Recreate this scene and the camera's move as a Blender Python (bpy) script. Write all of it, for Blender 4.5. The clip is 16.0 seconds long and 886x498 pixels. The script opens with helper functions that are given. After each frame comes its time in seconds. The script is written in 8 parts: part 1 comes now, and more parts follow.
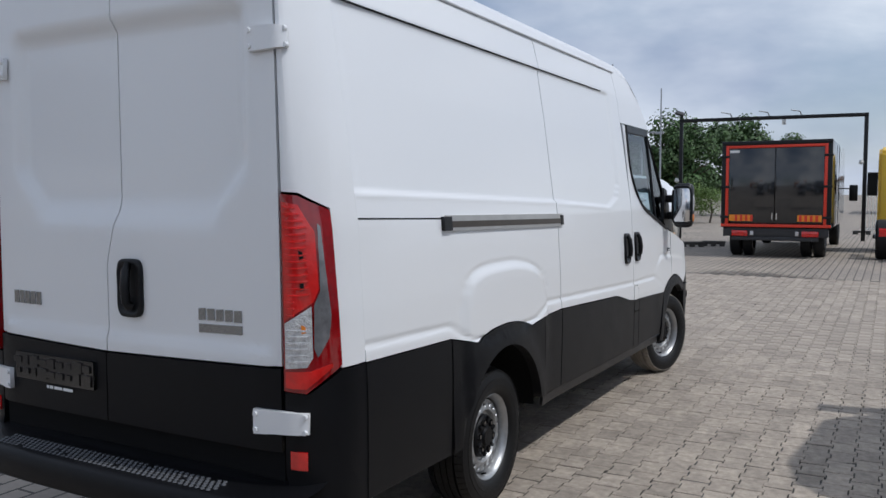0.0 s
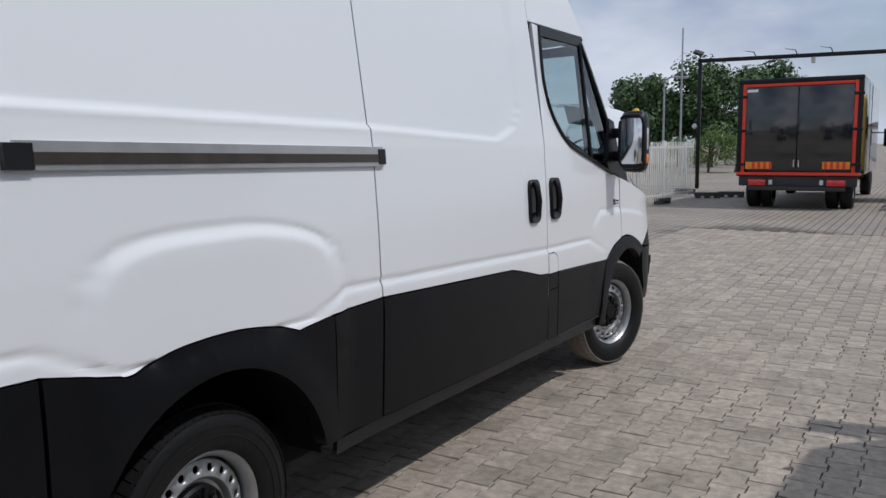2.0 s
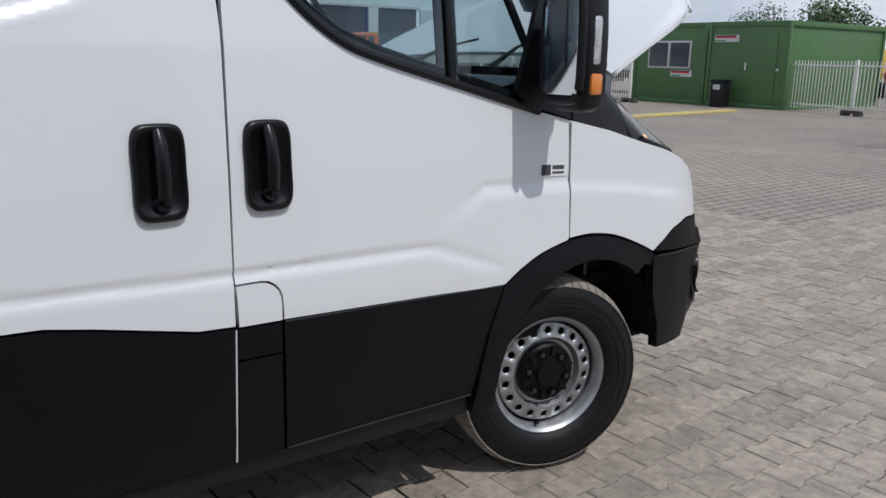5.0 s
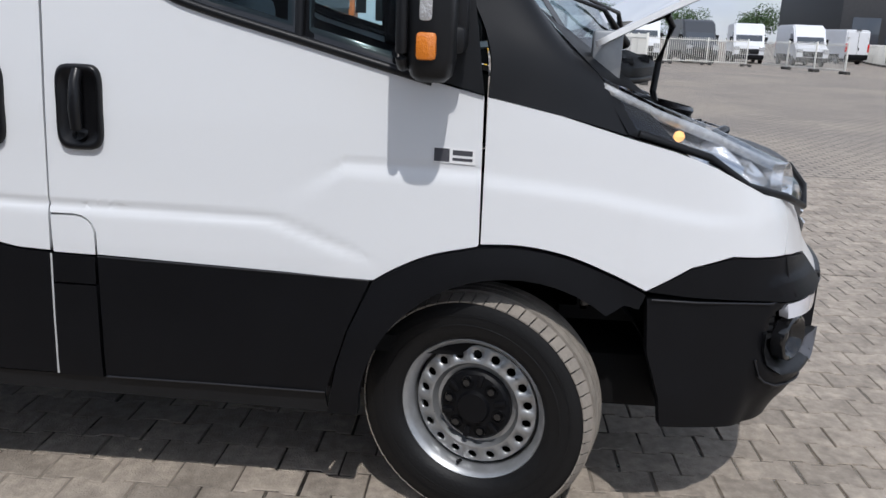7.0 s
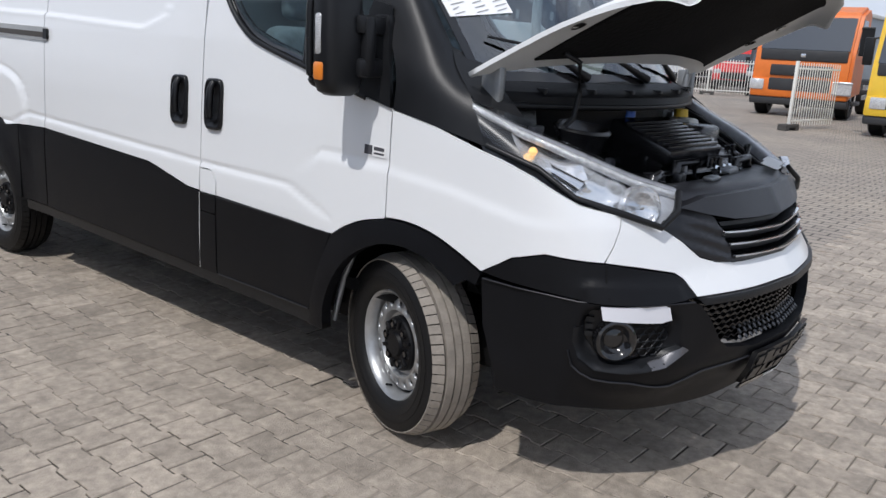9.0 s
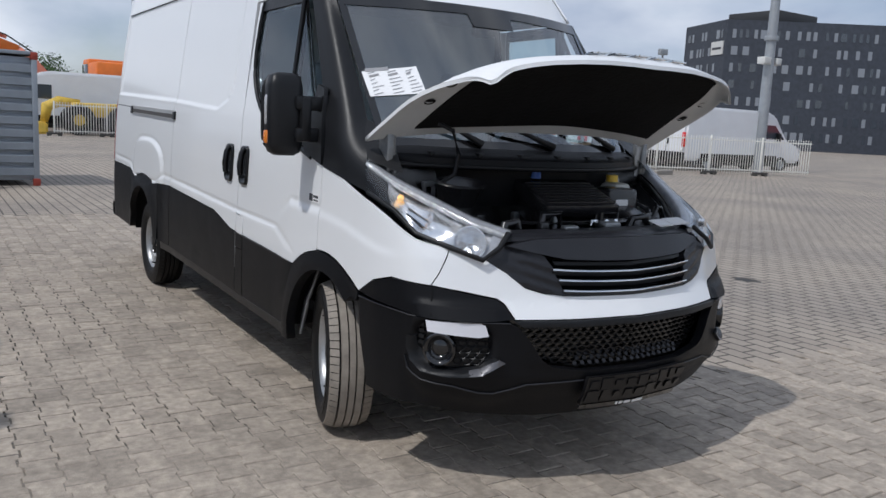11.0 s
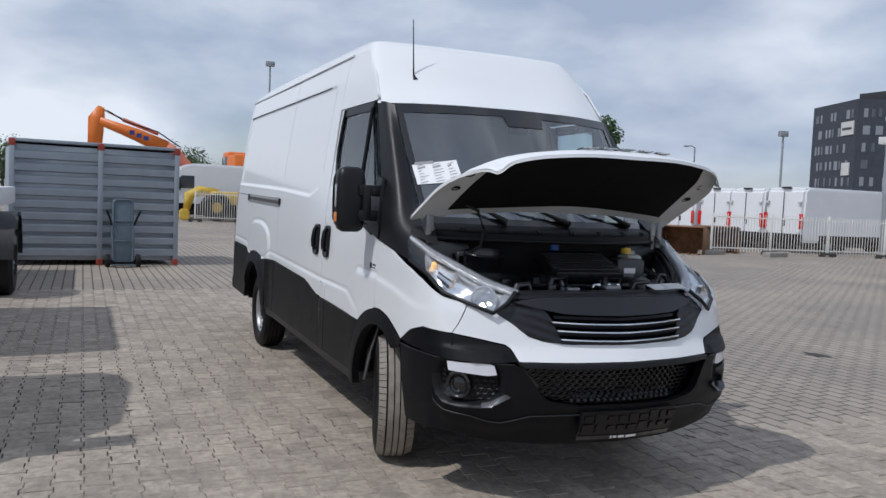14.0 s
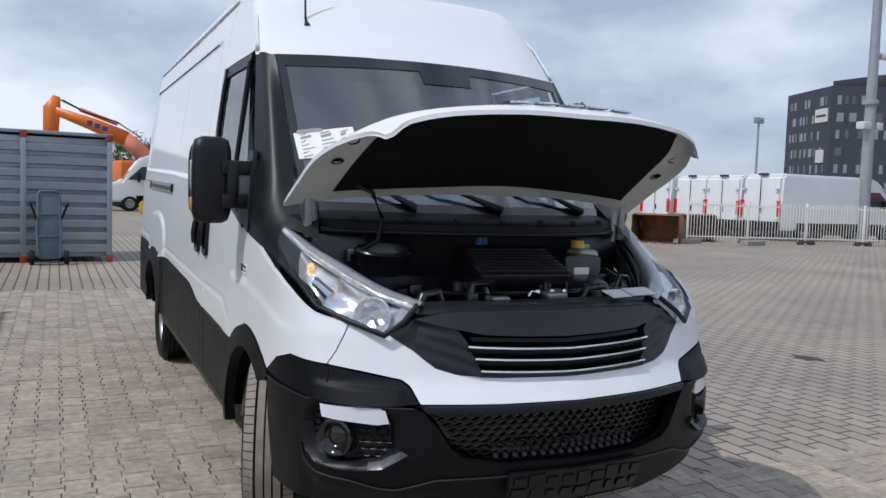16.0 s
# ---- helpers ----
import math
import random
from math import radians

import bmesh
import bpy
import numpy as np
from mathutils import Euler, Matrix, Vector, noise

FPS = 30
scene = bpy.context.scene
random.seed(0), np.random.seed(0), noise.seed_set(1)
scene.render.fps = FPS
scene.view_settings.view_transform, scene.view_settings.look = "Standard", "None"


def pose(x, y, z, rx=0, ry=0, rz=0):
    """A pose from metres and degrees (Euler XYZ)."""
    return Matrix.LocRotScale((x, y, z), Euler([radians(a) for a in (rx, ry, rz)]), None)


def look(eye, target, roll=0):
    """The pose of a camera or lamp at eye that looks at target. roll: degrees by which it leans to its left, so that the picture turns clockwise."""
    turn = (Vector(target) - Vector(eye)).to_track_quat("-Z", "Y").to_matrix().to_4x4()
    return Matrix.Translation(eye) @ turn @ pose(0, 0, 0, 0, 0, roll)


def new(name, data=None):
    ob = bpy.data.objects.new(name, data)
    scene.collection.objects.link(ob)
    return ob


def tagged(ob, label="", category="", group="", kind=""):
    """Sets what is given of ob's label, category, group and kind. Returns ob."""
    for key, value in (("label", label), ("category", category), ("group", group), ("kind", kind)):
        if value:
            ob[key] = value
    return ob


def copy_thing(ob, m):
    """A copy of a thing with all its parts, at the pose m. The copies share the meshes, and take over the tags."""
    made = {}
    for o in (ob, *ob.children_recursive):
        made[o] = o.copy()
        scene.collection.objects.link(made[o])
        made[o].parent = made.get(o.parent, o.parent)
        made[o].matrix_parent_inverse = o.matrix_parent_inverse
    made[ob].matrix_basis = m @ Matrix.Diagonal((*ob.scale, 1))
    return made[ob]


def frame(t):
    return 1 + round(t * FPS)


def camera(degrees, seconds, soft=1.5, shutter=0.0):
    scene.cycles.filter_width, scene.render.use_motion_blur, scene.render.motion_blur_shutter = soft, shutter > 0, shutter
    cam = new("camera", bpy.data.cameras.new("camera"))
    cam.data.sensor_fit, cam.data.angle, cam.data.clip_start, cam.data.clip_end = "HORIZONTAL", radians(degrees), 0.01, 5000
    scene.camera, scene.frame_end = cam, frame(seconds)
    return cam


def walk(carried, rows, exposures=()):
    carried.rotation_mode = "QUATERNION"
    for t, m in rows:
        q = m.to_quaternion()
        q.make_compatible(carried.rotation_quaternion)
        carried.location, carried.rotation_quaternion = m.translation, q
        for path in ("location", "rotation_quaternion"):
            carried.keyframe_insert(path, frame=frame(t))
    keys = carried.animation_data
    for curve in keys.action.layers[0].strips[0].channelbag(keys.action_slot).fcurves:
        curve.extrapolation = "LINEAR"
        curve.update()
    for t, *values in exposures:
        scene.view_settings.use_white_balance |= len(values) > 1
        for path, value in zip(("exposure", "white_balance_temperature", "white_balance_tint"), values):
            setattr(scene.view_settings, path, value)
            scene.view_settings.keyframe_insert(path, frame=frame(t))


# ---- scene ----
cam = camera(57.3, 16.0)

PATH = [
    (0, (2.668, -7.143, 1.57), (1.703, -5.396, 1.435), -0.1),
    (0.5, (2.659, -6.651, 1.514), (1.688, -4.913, 1.33), -0.4),
    (1, (2.648, -6.144, 1.47), (1.669, -4.414, 1.258), -0.5),
    (1.5, (2.704, -5.628, 1.453), (1.705, -3.911, 1.215), -0.7),
    (2, (2.723, -5.113, 1.453), (1.7, -3.413, 1.203), -0.6),
    (2.5, (2.699, -4.572, 1.466), (1.657, -2.885, 1.208), -1.2),
    (3, (2.732, -3.98, 1.507), (1.655, -2.318, 1.224), -0.3),
    (5.3, (2.861, -1.646, 1.439), (1.237, -0.585, 0.952), 1.1),
    (5.5, (2.893, -1.452, 1.449), (1.21, -0.492, 0.95), 1.3),
    (6, (2.942, -0.98, 1.424), (1.122, -0.338, 0.897), 1.6),
    (6.5, (3.014, -0.488, 1.402), (1.101, -0.209, 0.889), 1.9),
    (7, (3.085, 0.016, 1.406), (1.157, -0.081, 0.883), 2.3),
    (7.5, (3.058, 0.528, 1.422), (1.193, 0.057, 0.873), 2.7),
    (8, (3.147, 1.051, 1.43), (1.403, 0.24, 0.881), 2.9),
    (8.5, (3.165, 1.529, 1.44), (1.497, 0.554, 0.92), 3.3),
    (9, (3.087, 2.004, 1.474), (1.591, 0.77, 0.987), 3.1),
    (9.5, (3.027, 2.443, 1.485), (1.663, 1.042, 1.065), 2.9),
    (9.7, (3.0, 2.57, 1.49), (1.644, 1.15, 1.109), 3.2),
    (11.8, (2.334, 3.919, 1.464), (1.437, 2.14, 1.282), 2.5),
    (12, (2.328, 3.994, 1.461), (1.443, 2.204, 1.354), 2.4),
    (12.5, (2.368, 4.116, 1.452), (1.532, 2.302, 1.355), 2.5),
    (13, (2.495, 4.279, 1.459), (1.682, 2.454, 1.358), 2.5),
    (13.5, (2.562, 4.387, 1.478), (1.756, 2.56, 1.37), 2.4),
    (14, (2.546, 4.404, 1.485), (1.732, 2.581, 1.367), 2.4),
    (14.5, (2.443, 4.315, 1.469), (1.621, 2.495, 1.346), 2.3),
    (15, (2.221, 4.14, 1.465), (1.39, 2.325, 1.339), 2.1),
    (15.5, (1.991, 3.859, 1.435), (1.142, 2.053, 1.303), 2.0),
    (16, (1.74, 3.513, 1.449), (0.877, 1.714, 1.311), 1.9),
]
walk(cam, [(t, look(e, g, r)) for t, e, g, r in PATH], [(0, -0.17, 5980, 10), (3, -0.28, 6080, 11), (6, -0.06, 6060, 11), (8.5, 0.12, 6140, 11), (12, -0.20, 5990, 10), (14, -0.18, 5980, 10), (16, -0.08, 5970, 10)])

# ---- light ----
world = bpy.data.worlds.new("sky")
scene.world = world
world.use_nodes = True


def build_sky():
    nt = world.node_tree
    nt.nodes.clear()
    N, L = nt.nodes.new, nt.links.new
    out, bg, sky = N("ShaderNodeOutputWorld"), N("ShaderNodeBackground"), N("ShaderNodeTexSky")
    sky.sky_type, sky.sun_disc = "NISHITA", False
    sky.sun_elevation, sky.sun_rotation = radians(54), radians(82)
    tc, mp, noi, rmp, mix = N("ShaderNodeTexCoord"), N("ShaderNodeMapping"), N("ShaderNodeTexNoise"), N("ShaderNodeValToRGB"), N("ShaderNodeMixRGB")
    mp.inputs["Scale"].default_value = (1.0, 1.0, 2.3)
    noi.inputs["Scale"].default_value, noi.inputs["Detail"].default_value, noi.inputs["Roughness"].default_value = 2.6, 7, 0.55
    noi.inputs["Distortion"].default_value = 0.25
    rmp.color_ramp.elements[0].position, rmp.color_ramp.elements[0].color = 0.30, (0.25, 0.25, 0.25, 1)
    rmp.color_ramp.elements[1].position, rmp.color_ramp.elements[1].color = 0.56, (0.97, 0.97, 0.97, 1)
    noi2, rmp2 = N("ShaderNodeTexNoise"), N("ShaderNodeValToRGB")
    noi2.inputs["Scale"].default_value, noi2.inputs["Detail"].default_value = 3.3, 5
    rmp2.color_ramp.elements[0].position, rmp2.color_ramp.elements[0].color = 0.36, (4.5, 5.1, 6.3, 1)
    rmp2.color_ramp.elements[1].position, rmp2.color_ramp.elements[1].color = 0.68, (9.4, 9.6, 9.9, 1)
    L(tc.outputs["Generated"], mp.inputs["Vector"])
    L(mp.outputs[0], noi.inputs["Vector"])
    L(mp.outputs[0], noi2.inputs["Vector"])
    L(noi.outputs["Fac"], rmp.inputs[0])
    L(noi2.outputs["Fac"], rmp2.inputs[0])
    L(rmp.outputs[0], mix.inputs[0])
    L(sky.outputs[0], mix.inputs[1])
    L(rmp2.outputs[0], mix.inputs[2])
    L(mix.outputs[0], bg.inputs["Color"])
    bg.inputs["Strength"].default_value = 0.1
    L(bg.outputs[0], out.inputs["Surface"])


build_sky()
sun = new("sun", bpy.data.lights.new("sun", "SUN"))
sun.data.energy, sun.data.angle, sun.data.color = 2.5, radians(0.8), (1.0, 0.95, 0.88)
sun.matrix_world = look((7.0, 1.3, 10.3), (0, 0, 0))


# ---- materials ----
def mat(name, color, rough=0.5, metal=0.0, var=0.0, scale=8.0, bump=0.0, bump_scale=60.0, coat=0.0, dirt=None, dirt_amount=0.0, rand=0.0, spec=0.5, wet=0.0):
    m = bpy.data.materials.new(name)
    m.use_nodes = True
    nt = m.node_tree
    b = nt.nodes["Principled BSDF"]
    N, L = nt.nodes.new, nt.links.new
    b.inputs["Base Color"].default_value = (*color, 1)
    b.inputs["Roughness"].default_value, b.inputs["Metallic"].default_value = rough, metal
    b.inputs["Coat Weight"].default_value, b.inputs["Coat Roughness"].default_value = coat, 0.06
    b.inputs["Specular IOR Level"].default_value = spec
    tc = N("ShaderNodeTexCoord")
    last = None
    if var or dirt:
        noi = N("ShaderNodeTexNoise")
        noi.inputs["Scale"].default_value, noi.inputs["Detail"].default_value, noi.inputs["Roughness"].default_value = scale, 6, 0.62
        L(tc.outputs["Object"], noi.inputs["Vector"])
        rmp = N("ShaderNodeValToRGB")
        a, c = 1 - var, 1 + var
        rmp.color_ramp.elements[0].position, rmp.color_ramp.elements[0].color = 0.3, (*[v * a for v in color], 1)
        rmp.color_ramp.elements[1].position, rmp.color_ramp.elements[1].color = 0.7, (*[min(v * c, 1) for v in color], 1)
        L(noi.outputs["Fac"], rmp.inputs[0])
        last = rmp.outputs[0]
        if dirt:
            n2, r2, mx = N("ShaderNodeTexNoise"), N("ShaderNodeValToRGB"), N("ShaderNodeMixRGB")
            n2.inputs["Scale"].default_value, n2.inputs["Detail"].default_value, n2.inputs["Roughness"].default_value = scale * 0.21, 9, 0.7
            L(tc.outputs["Object"], n2.inputs["Vector"])
            r2.color_ramp.elements[0].position, r2.color_ramp.elements[1].position = 0.46, 0.74
            r2.color_ramp.elements[1].color = (dirt_amount,) * 3 + (1,)
            L(n2.outputs["Fac"], r2.inputs[0])
            L(r2.outputs[0], mx.inputs[0])
            L(last, mx.inputs[1])
            mx.inputs[2].default_value = (*dirt, 1)
            last = mx.outputs[0]
        mr = N("ShaderNodeMapRange")
        mr.inputs["To Min"].default_value, mr.inputs["To Max"].default_value = max(rough - 0.08 - wet, 0.02), min(rough + 0.08, 1)
        L(noi.outputs["Fac"], mr.inputs["Value"])
        L(mr.outputs[0], b.inputs["Roughness"])
    if rand:
        geo, mr, hsv = N("ShaderNodeNewGeometry"), N("ShaderNodeMapRange"), N("ShaderNodeHueSaturation")
        inf, add, fr = N("ShaderNodeObjectInfo"), N("ShaderNodeMath"), N("ShaderNodeMath")
        fr.operation = "FRACT"
        L(geo.outputs["Random Per Island"], add.inputs[0])
        L(inf.outputs["Random"], add.inputs[1])
        L(add.outputs[0], fr.inputs[0])
        mr.inputs["To Min"].default_value, mr.inputs["To Max"].default_value = 1 - rand, 1 + rand
        L(fr.outputs[0], mr.inputs["Value"])
        L(mr.outputs[0], hsv.inputs["Value"])
        if last:
            L(last, hsv.inputs["Color"])
        else:
            hsv.inputs["Color"].default_value = (*color, 1)
        last = hsv.outputs[0]
    if last:
        L(last, b.inputs["Base Color"])
    if bump:
        n3, bp = N("ShaderNodeTexNoise"), N("ShaderNodeBump")
        n3.inputs["Scale"].default_value, n3.inputs["Detail"].default_value = bump_scale, 4
        L(tc.outputs["Object"], n3.inputs["Vector"])
        L(n3.outputs["Fac"], bp.inputs["Height"])
        bp.inputs["Strength"].default_value, bp.inputs["Distance"].default_value = bump, 0.01
        L(bp.outputs[0], b.inputs["Normal"])
    return m


def glass_mat(name, tint, rough=0.0, mirror=0.05):
    """Thin glass: a tinted clear pane whose gloss grows towards grazing views."""
    m = bpy.data.materials.new(name)
    m.use_nodes = True
    nt = m.node_tree
    nt.nodes.clear()
    out, mix, tr, gl, lw, pw, mr = [nt.nodes.new(k) for k in ("ShaderNodeOutputMaterial", "ShaderNodeMixShader", "ShaderNodeBsdfTransparent", "ShaderNodeBsdfGlossy", "ShaderNodeLayerWeight", "ShaderNodeMath", "ShaderNodeMapRange")]
    tr.inputs["Color"].default_value, gl.inputs["Roughness"].default_value = (*tint, 1), rough
    lw.inputs["Blend"].default_value = 0.5
    pw.operation = "POWER"
    pw.inputs[1].default_value = 4.0
    mr.inputs["To Min"].default_value, mr.inputs["To Max"].default_value = mirror, 0.9
    nt.links.new(lw.outputs["Facing"], pw.inputs[0])
    nt.links.new(pw.outputs[0], mr.inputs["Value"])
    nt.links.new(mr.outputs[0], mix.inputs[0])
    nt.links.new(tr.outputs[0], mix.inputs[1])
    nt.links.new(gl.outputs[0], mix.inputs[2])
    nt.links.new(mix.outputs[0], out.inputs["Surface"])
    return m


M_WHITE = mat("white_paint", (0.78, 0.79, 0.80), 0.30, coat=0.5)
M_BLACK = mat("black_plastic", (0.0045, 0.0047, 0.0060), 0.46, spec=0.19, var=0.15, scale=5, bump=0.10, bump_scale=420)
M_BLACK2 = mat("charcoal_plastic", (0.009, 0.0095, 0.011), 0.4, spec=0.3, var=0.12, scale=6, bump=0.08, bump_scale=380)
M_GLOSSBLACK = mat("gloss_black", (0.008, 0.008, 0.009), 0.12, coat=0.5)
# near-black for dark parts, and for gaps and hollows whose shade it paints
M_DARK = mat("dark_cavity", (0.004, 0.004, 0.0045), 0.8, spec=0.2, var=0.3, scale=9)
M_RUBBER = mat("tyre_rubber", (0.006, 0.006, 0.0065), 0.55, spec=0.3, var=0.2, scale=9, bump=0.15, bump_scale=120)
M_TREAD = mat("dusty_tread_rubber", (0.27, 0.24, 0.205), 0.85, var=0.22, scale=14, bump=0.3, bump_scale=90)
M_RIM = mat("silver_steel", (0.44, 0.45, 0.46), 0.40, 0.75, var=0.08, scale=30, dirt=(0.12, 0.10, 0.08), dirt_amount=0.35)
M_CHROME = mat("chrome", (0.75, 0.76, 0.78), 0.10, 1.0)
M_METAL = mat("dull_metal", (0.30, 0.31, 0.32), 0.45, 0.8, var=0.15, scale=20)
M_GLASS = glass_mat("tinted_glass", (0.70, 0.82, 0.83), 0.0, 0.08)
M_SCREEN = glass_mat("windscreen_glass", (0.74, 0.84, 0.86), 0.0, 0.24)
M_CLEAR = glass_mat("clear_lens", (0.93, 0.94, 0.95), 0.03, 0.05)
M_REDLENS = mat("red_lens", (0.62, 0.010, 0.007), 0.10, var=0.25, scale=14, coat=1.0, bump=0.12, bump_scale=90)
M_CLEARLENS = mat("white_lens", (0.62, 0.62, 0.62), 0.15, 0.4, var=0.3, scale=40, coat=1.0, bump=0.5, bump_scale=160)
M_AMBER = mat("amber_lens", (0.75, 0.22, 0.02), 0.15, coat=1.0, bump=0.3, bump_scale=160)
M_LAMPGREY = mat("lamp_housing", (0.36, 0.37, 0.40), 0.3, 0.0, var=0.2, scale=25, coat=0.6)
M_SATIN = mat("satin_grey_plastic", (0.013, 0.0135, 0.017), 0.38, spec=0.42, var=0.15, scale=6, bump=0.08, bump_scale=380)
M_DARKRED = mat("deep_red_lens", (0.24, 0.004, 0.006), 0.08, var=0.3, scale=12, coat=1.0)
M_SMOKED = mat("smoked_lens", (0.20, 0.20, 0.21), 0.12, 0.3, var=0.3, scale=22, coat=1.0)
M_REFLECT = mat("lamp_reflector", (0.86, 0.87, 0.89), 0.20, 0.80, bump=0.45, bump_scale=30)
M_LINER = mat("bonnet_felt", (0.009, 0.009, 0.0095), 0.95, spec=0.1, var=0.2, scale=14, bump=0.4, bump_scale=60)
M_INNERMETAL = mat("primed_inner_metal", (0.55, 0.56, 0.56), 0.4, var=0.06, scale=6)
M_ENGINE = mat("engine_plastic", (0.011, 0.011, 0.0125), 0.22, spec=0.7, var=0.35, scale=9, dirt=(0.06, 0.057, 0.054), dirt_amount=0.22, bump=0.1, bump_scale=200)
M_PAPER = mat("paper", (0.82, 0.82, 0.82), 0.8)
M_INK = mat("ink", (0.06, 0.06, 0.07), 0.8)
M_GREYINK = mat("grey_print", (0.30, 0.30, 0.31), 0.8)
M_BADGE = mat("dark_chrome", (0.30, 0.31, 0.32), 0.22, 0.9)
M_BOWL = mat("grip_black", (0.006, 0.006, 0.007), 0.32, spec=0.35)
M_BLUE = mat("blue_plastic", (0.02, 0.10, 0.45), 0.35)
M_YELLOWCAP = mat("yellow_plastic", (0.75, 0.50, 0.05), 0.4)
M_SEAT = mat("grey_seat_fabric", (0.20, 0.23, 0.26), 0.9, var=0.2, scale=25, bump=0.3, bump_scale=150)
M_DASH = mat("dash_plastic", (0.13, 0.15, 0.17), 0.6, var=0.1, scale=10)
M_GREEN = mat("green_logo", (0.02, 0.30, 0.12), 0.5)


# ---- mesh tools ----
def link(name, bm, material, parent=None, label="", smooth=True):
    me = bpy.data.meshes.new(name)
    for f in bm.faces:
        f.smooth = smooth
    bm.to_mesh(me)
    bm.free()
    ms = material if isinstance(material, (list, tuple)) else [material]
    for m_ in ms:
        me.materials.append(m_)
    ob = new(name, me)
    if parent is not None:
        ob.parent = parent
    if label:
        ob["label"] = label
    return ob


def part(name, bm, material, parent, label="", smooth=True):
    return link(name, bm, material, parent, label, smooth)


def empty(name, label, category, group="", kind="", m=None):
    ob = new(name)
    if m is not None:
        ob.matrix_world = m
    return tagged(ob, label, category, group, kind)


def sharpen(bm, angle=32):
    bm.normal_update()
    for e in bm.edges:
        if len(e.link_faces) == 2 and e.calc_face_angle(0) > radians(angle):
            e.smooth = False
    return bm


def box_bm(x0, x1, y0, y1, z0, z1, bevel=0.0, seg=2, bm=None, m=None):
    b = bmesh.new()
    bmesh.ops.create_cube(b, size=1)
    for v in b.verts:
        v.co = Vector(((x0 + x1) / 2 + v.co.x * (x1 - x0), (y0 + y1) / 2 + v.co.y * (y1 - y0), (z0 + z1) / 2 + v.co.z * (z1 - z0)))
    if bevel:
        bmesh.ops.bevel(b, geom=b.edges[:], offset=bevel, segments=seg, affect="EDGES", profile=0.5)
    if m is not None:
        bmesh.ops.transform(b, matrix=m, verts=b.verts)
    sharpen(b, 40)
    return merge(bm, b)


def merge(bm, b):
    if bm is None:
        return b
    me = bpy.data.meshes.new("tmp")
    b.to_mesh(me)
    b.free()
    bm.from_mesh(me)
    bpy.data.meshes.remove(me)
    return bm


def tube_bm(points, r, seg=10, bm=None, closed_ends=True, radii=None):
    """A round bar along points."""
    b = bmesh.new()
    rings = []
    pts = [Vector(p) for p in points]
    for i, p in enumerate(pts):
        d = (pts[min(i + 1, len(pts) - 1)] - pts[max(i - 1, 0)]).normalized()
        up = Vector((0, 0, 1)) if abs(d.z) < 0.95 else Vector((1, 0, 0))
        s = d.cross(up).normalized()
        t = s.cross(d)
        rr = radii[i] if radii else r
        rings.append([b.verts.new(p + (s * math.cos(a) + t * math.sin(a)) * rr) for a in [2 * math.pi * k / seg for k in range(seg)]])
    for a, c in zip(rings, rings[1:]):
        for k in range(seg):
            b.faces.new((a[k], a[(k + 1) % seg], c[(k + 1) % seg], c[k]))
    if closed_ends:
        b.faces.new(rings[0][::-1])
        b.faces.new(rings[-1])
    bmesh.ops.recalc_face_normals(b, faces=b.faces)
    sharpen(b, 50)
    return merge(bm, b)


def lathe_bm(profile, seg=48, bm=None, m=None, sharp=35):
    """Turns (radius, height) pairs round the z axis."""
    b = bmesh.new()
    rings = []
    for r, h in profile:
        if r < 1e-5:
            rings.append([b.verts.new((0, 0, h))])
        else:
            rings.append([b.verts.new((r * math.cos(2 * math.pi * k / seg), r * math.sin(2 * math.pi * k / seg), h)) for k in range(seg)])
    for a, c in zip(rings, rings[1:]):
        for k in range(seg):
            vs = [a[k % len(a)], a[(k + 1) % len(a)], c[(k + 1) % len(c)], c[k % len(c)]]
            vs = list(dict.fromkeys(vs))
            if len(vs) > 2:
                b.faces.new(vs)
    bmesh.ops.recalc_face_normals(b, faces=b.faces)
    if m is not None:
        bmesh.ops.transform(b, matrix=m, verts=b.verts)
    sharpen(b, sharp)
    return merge(bm, b)


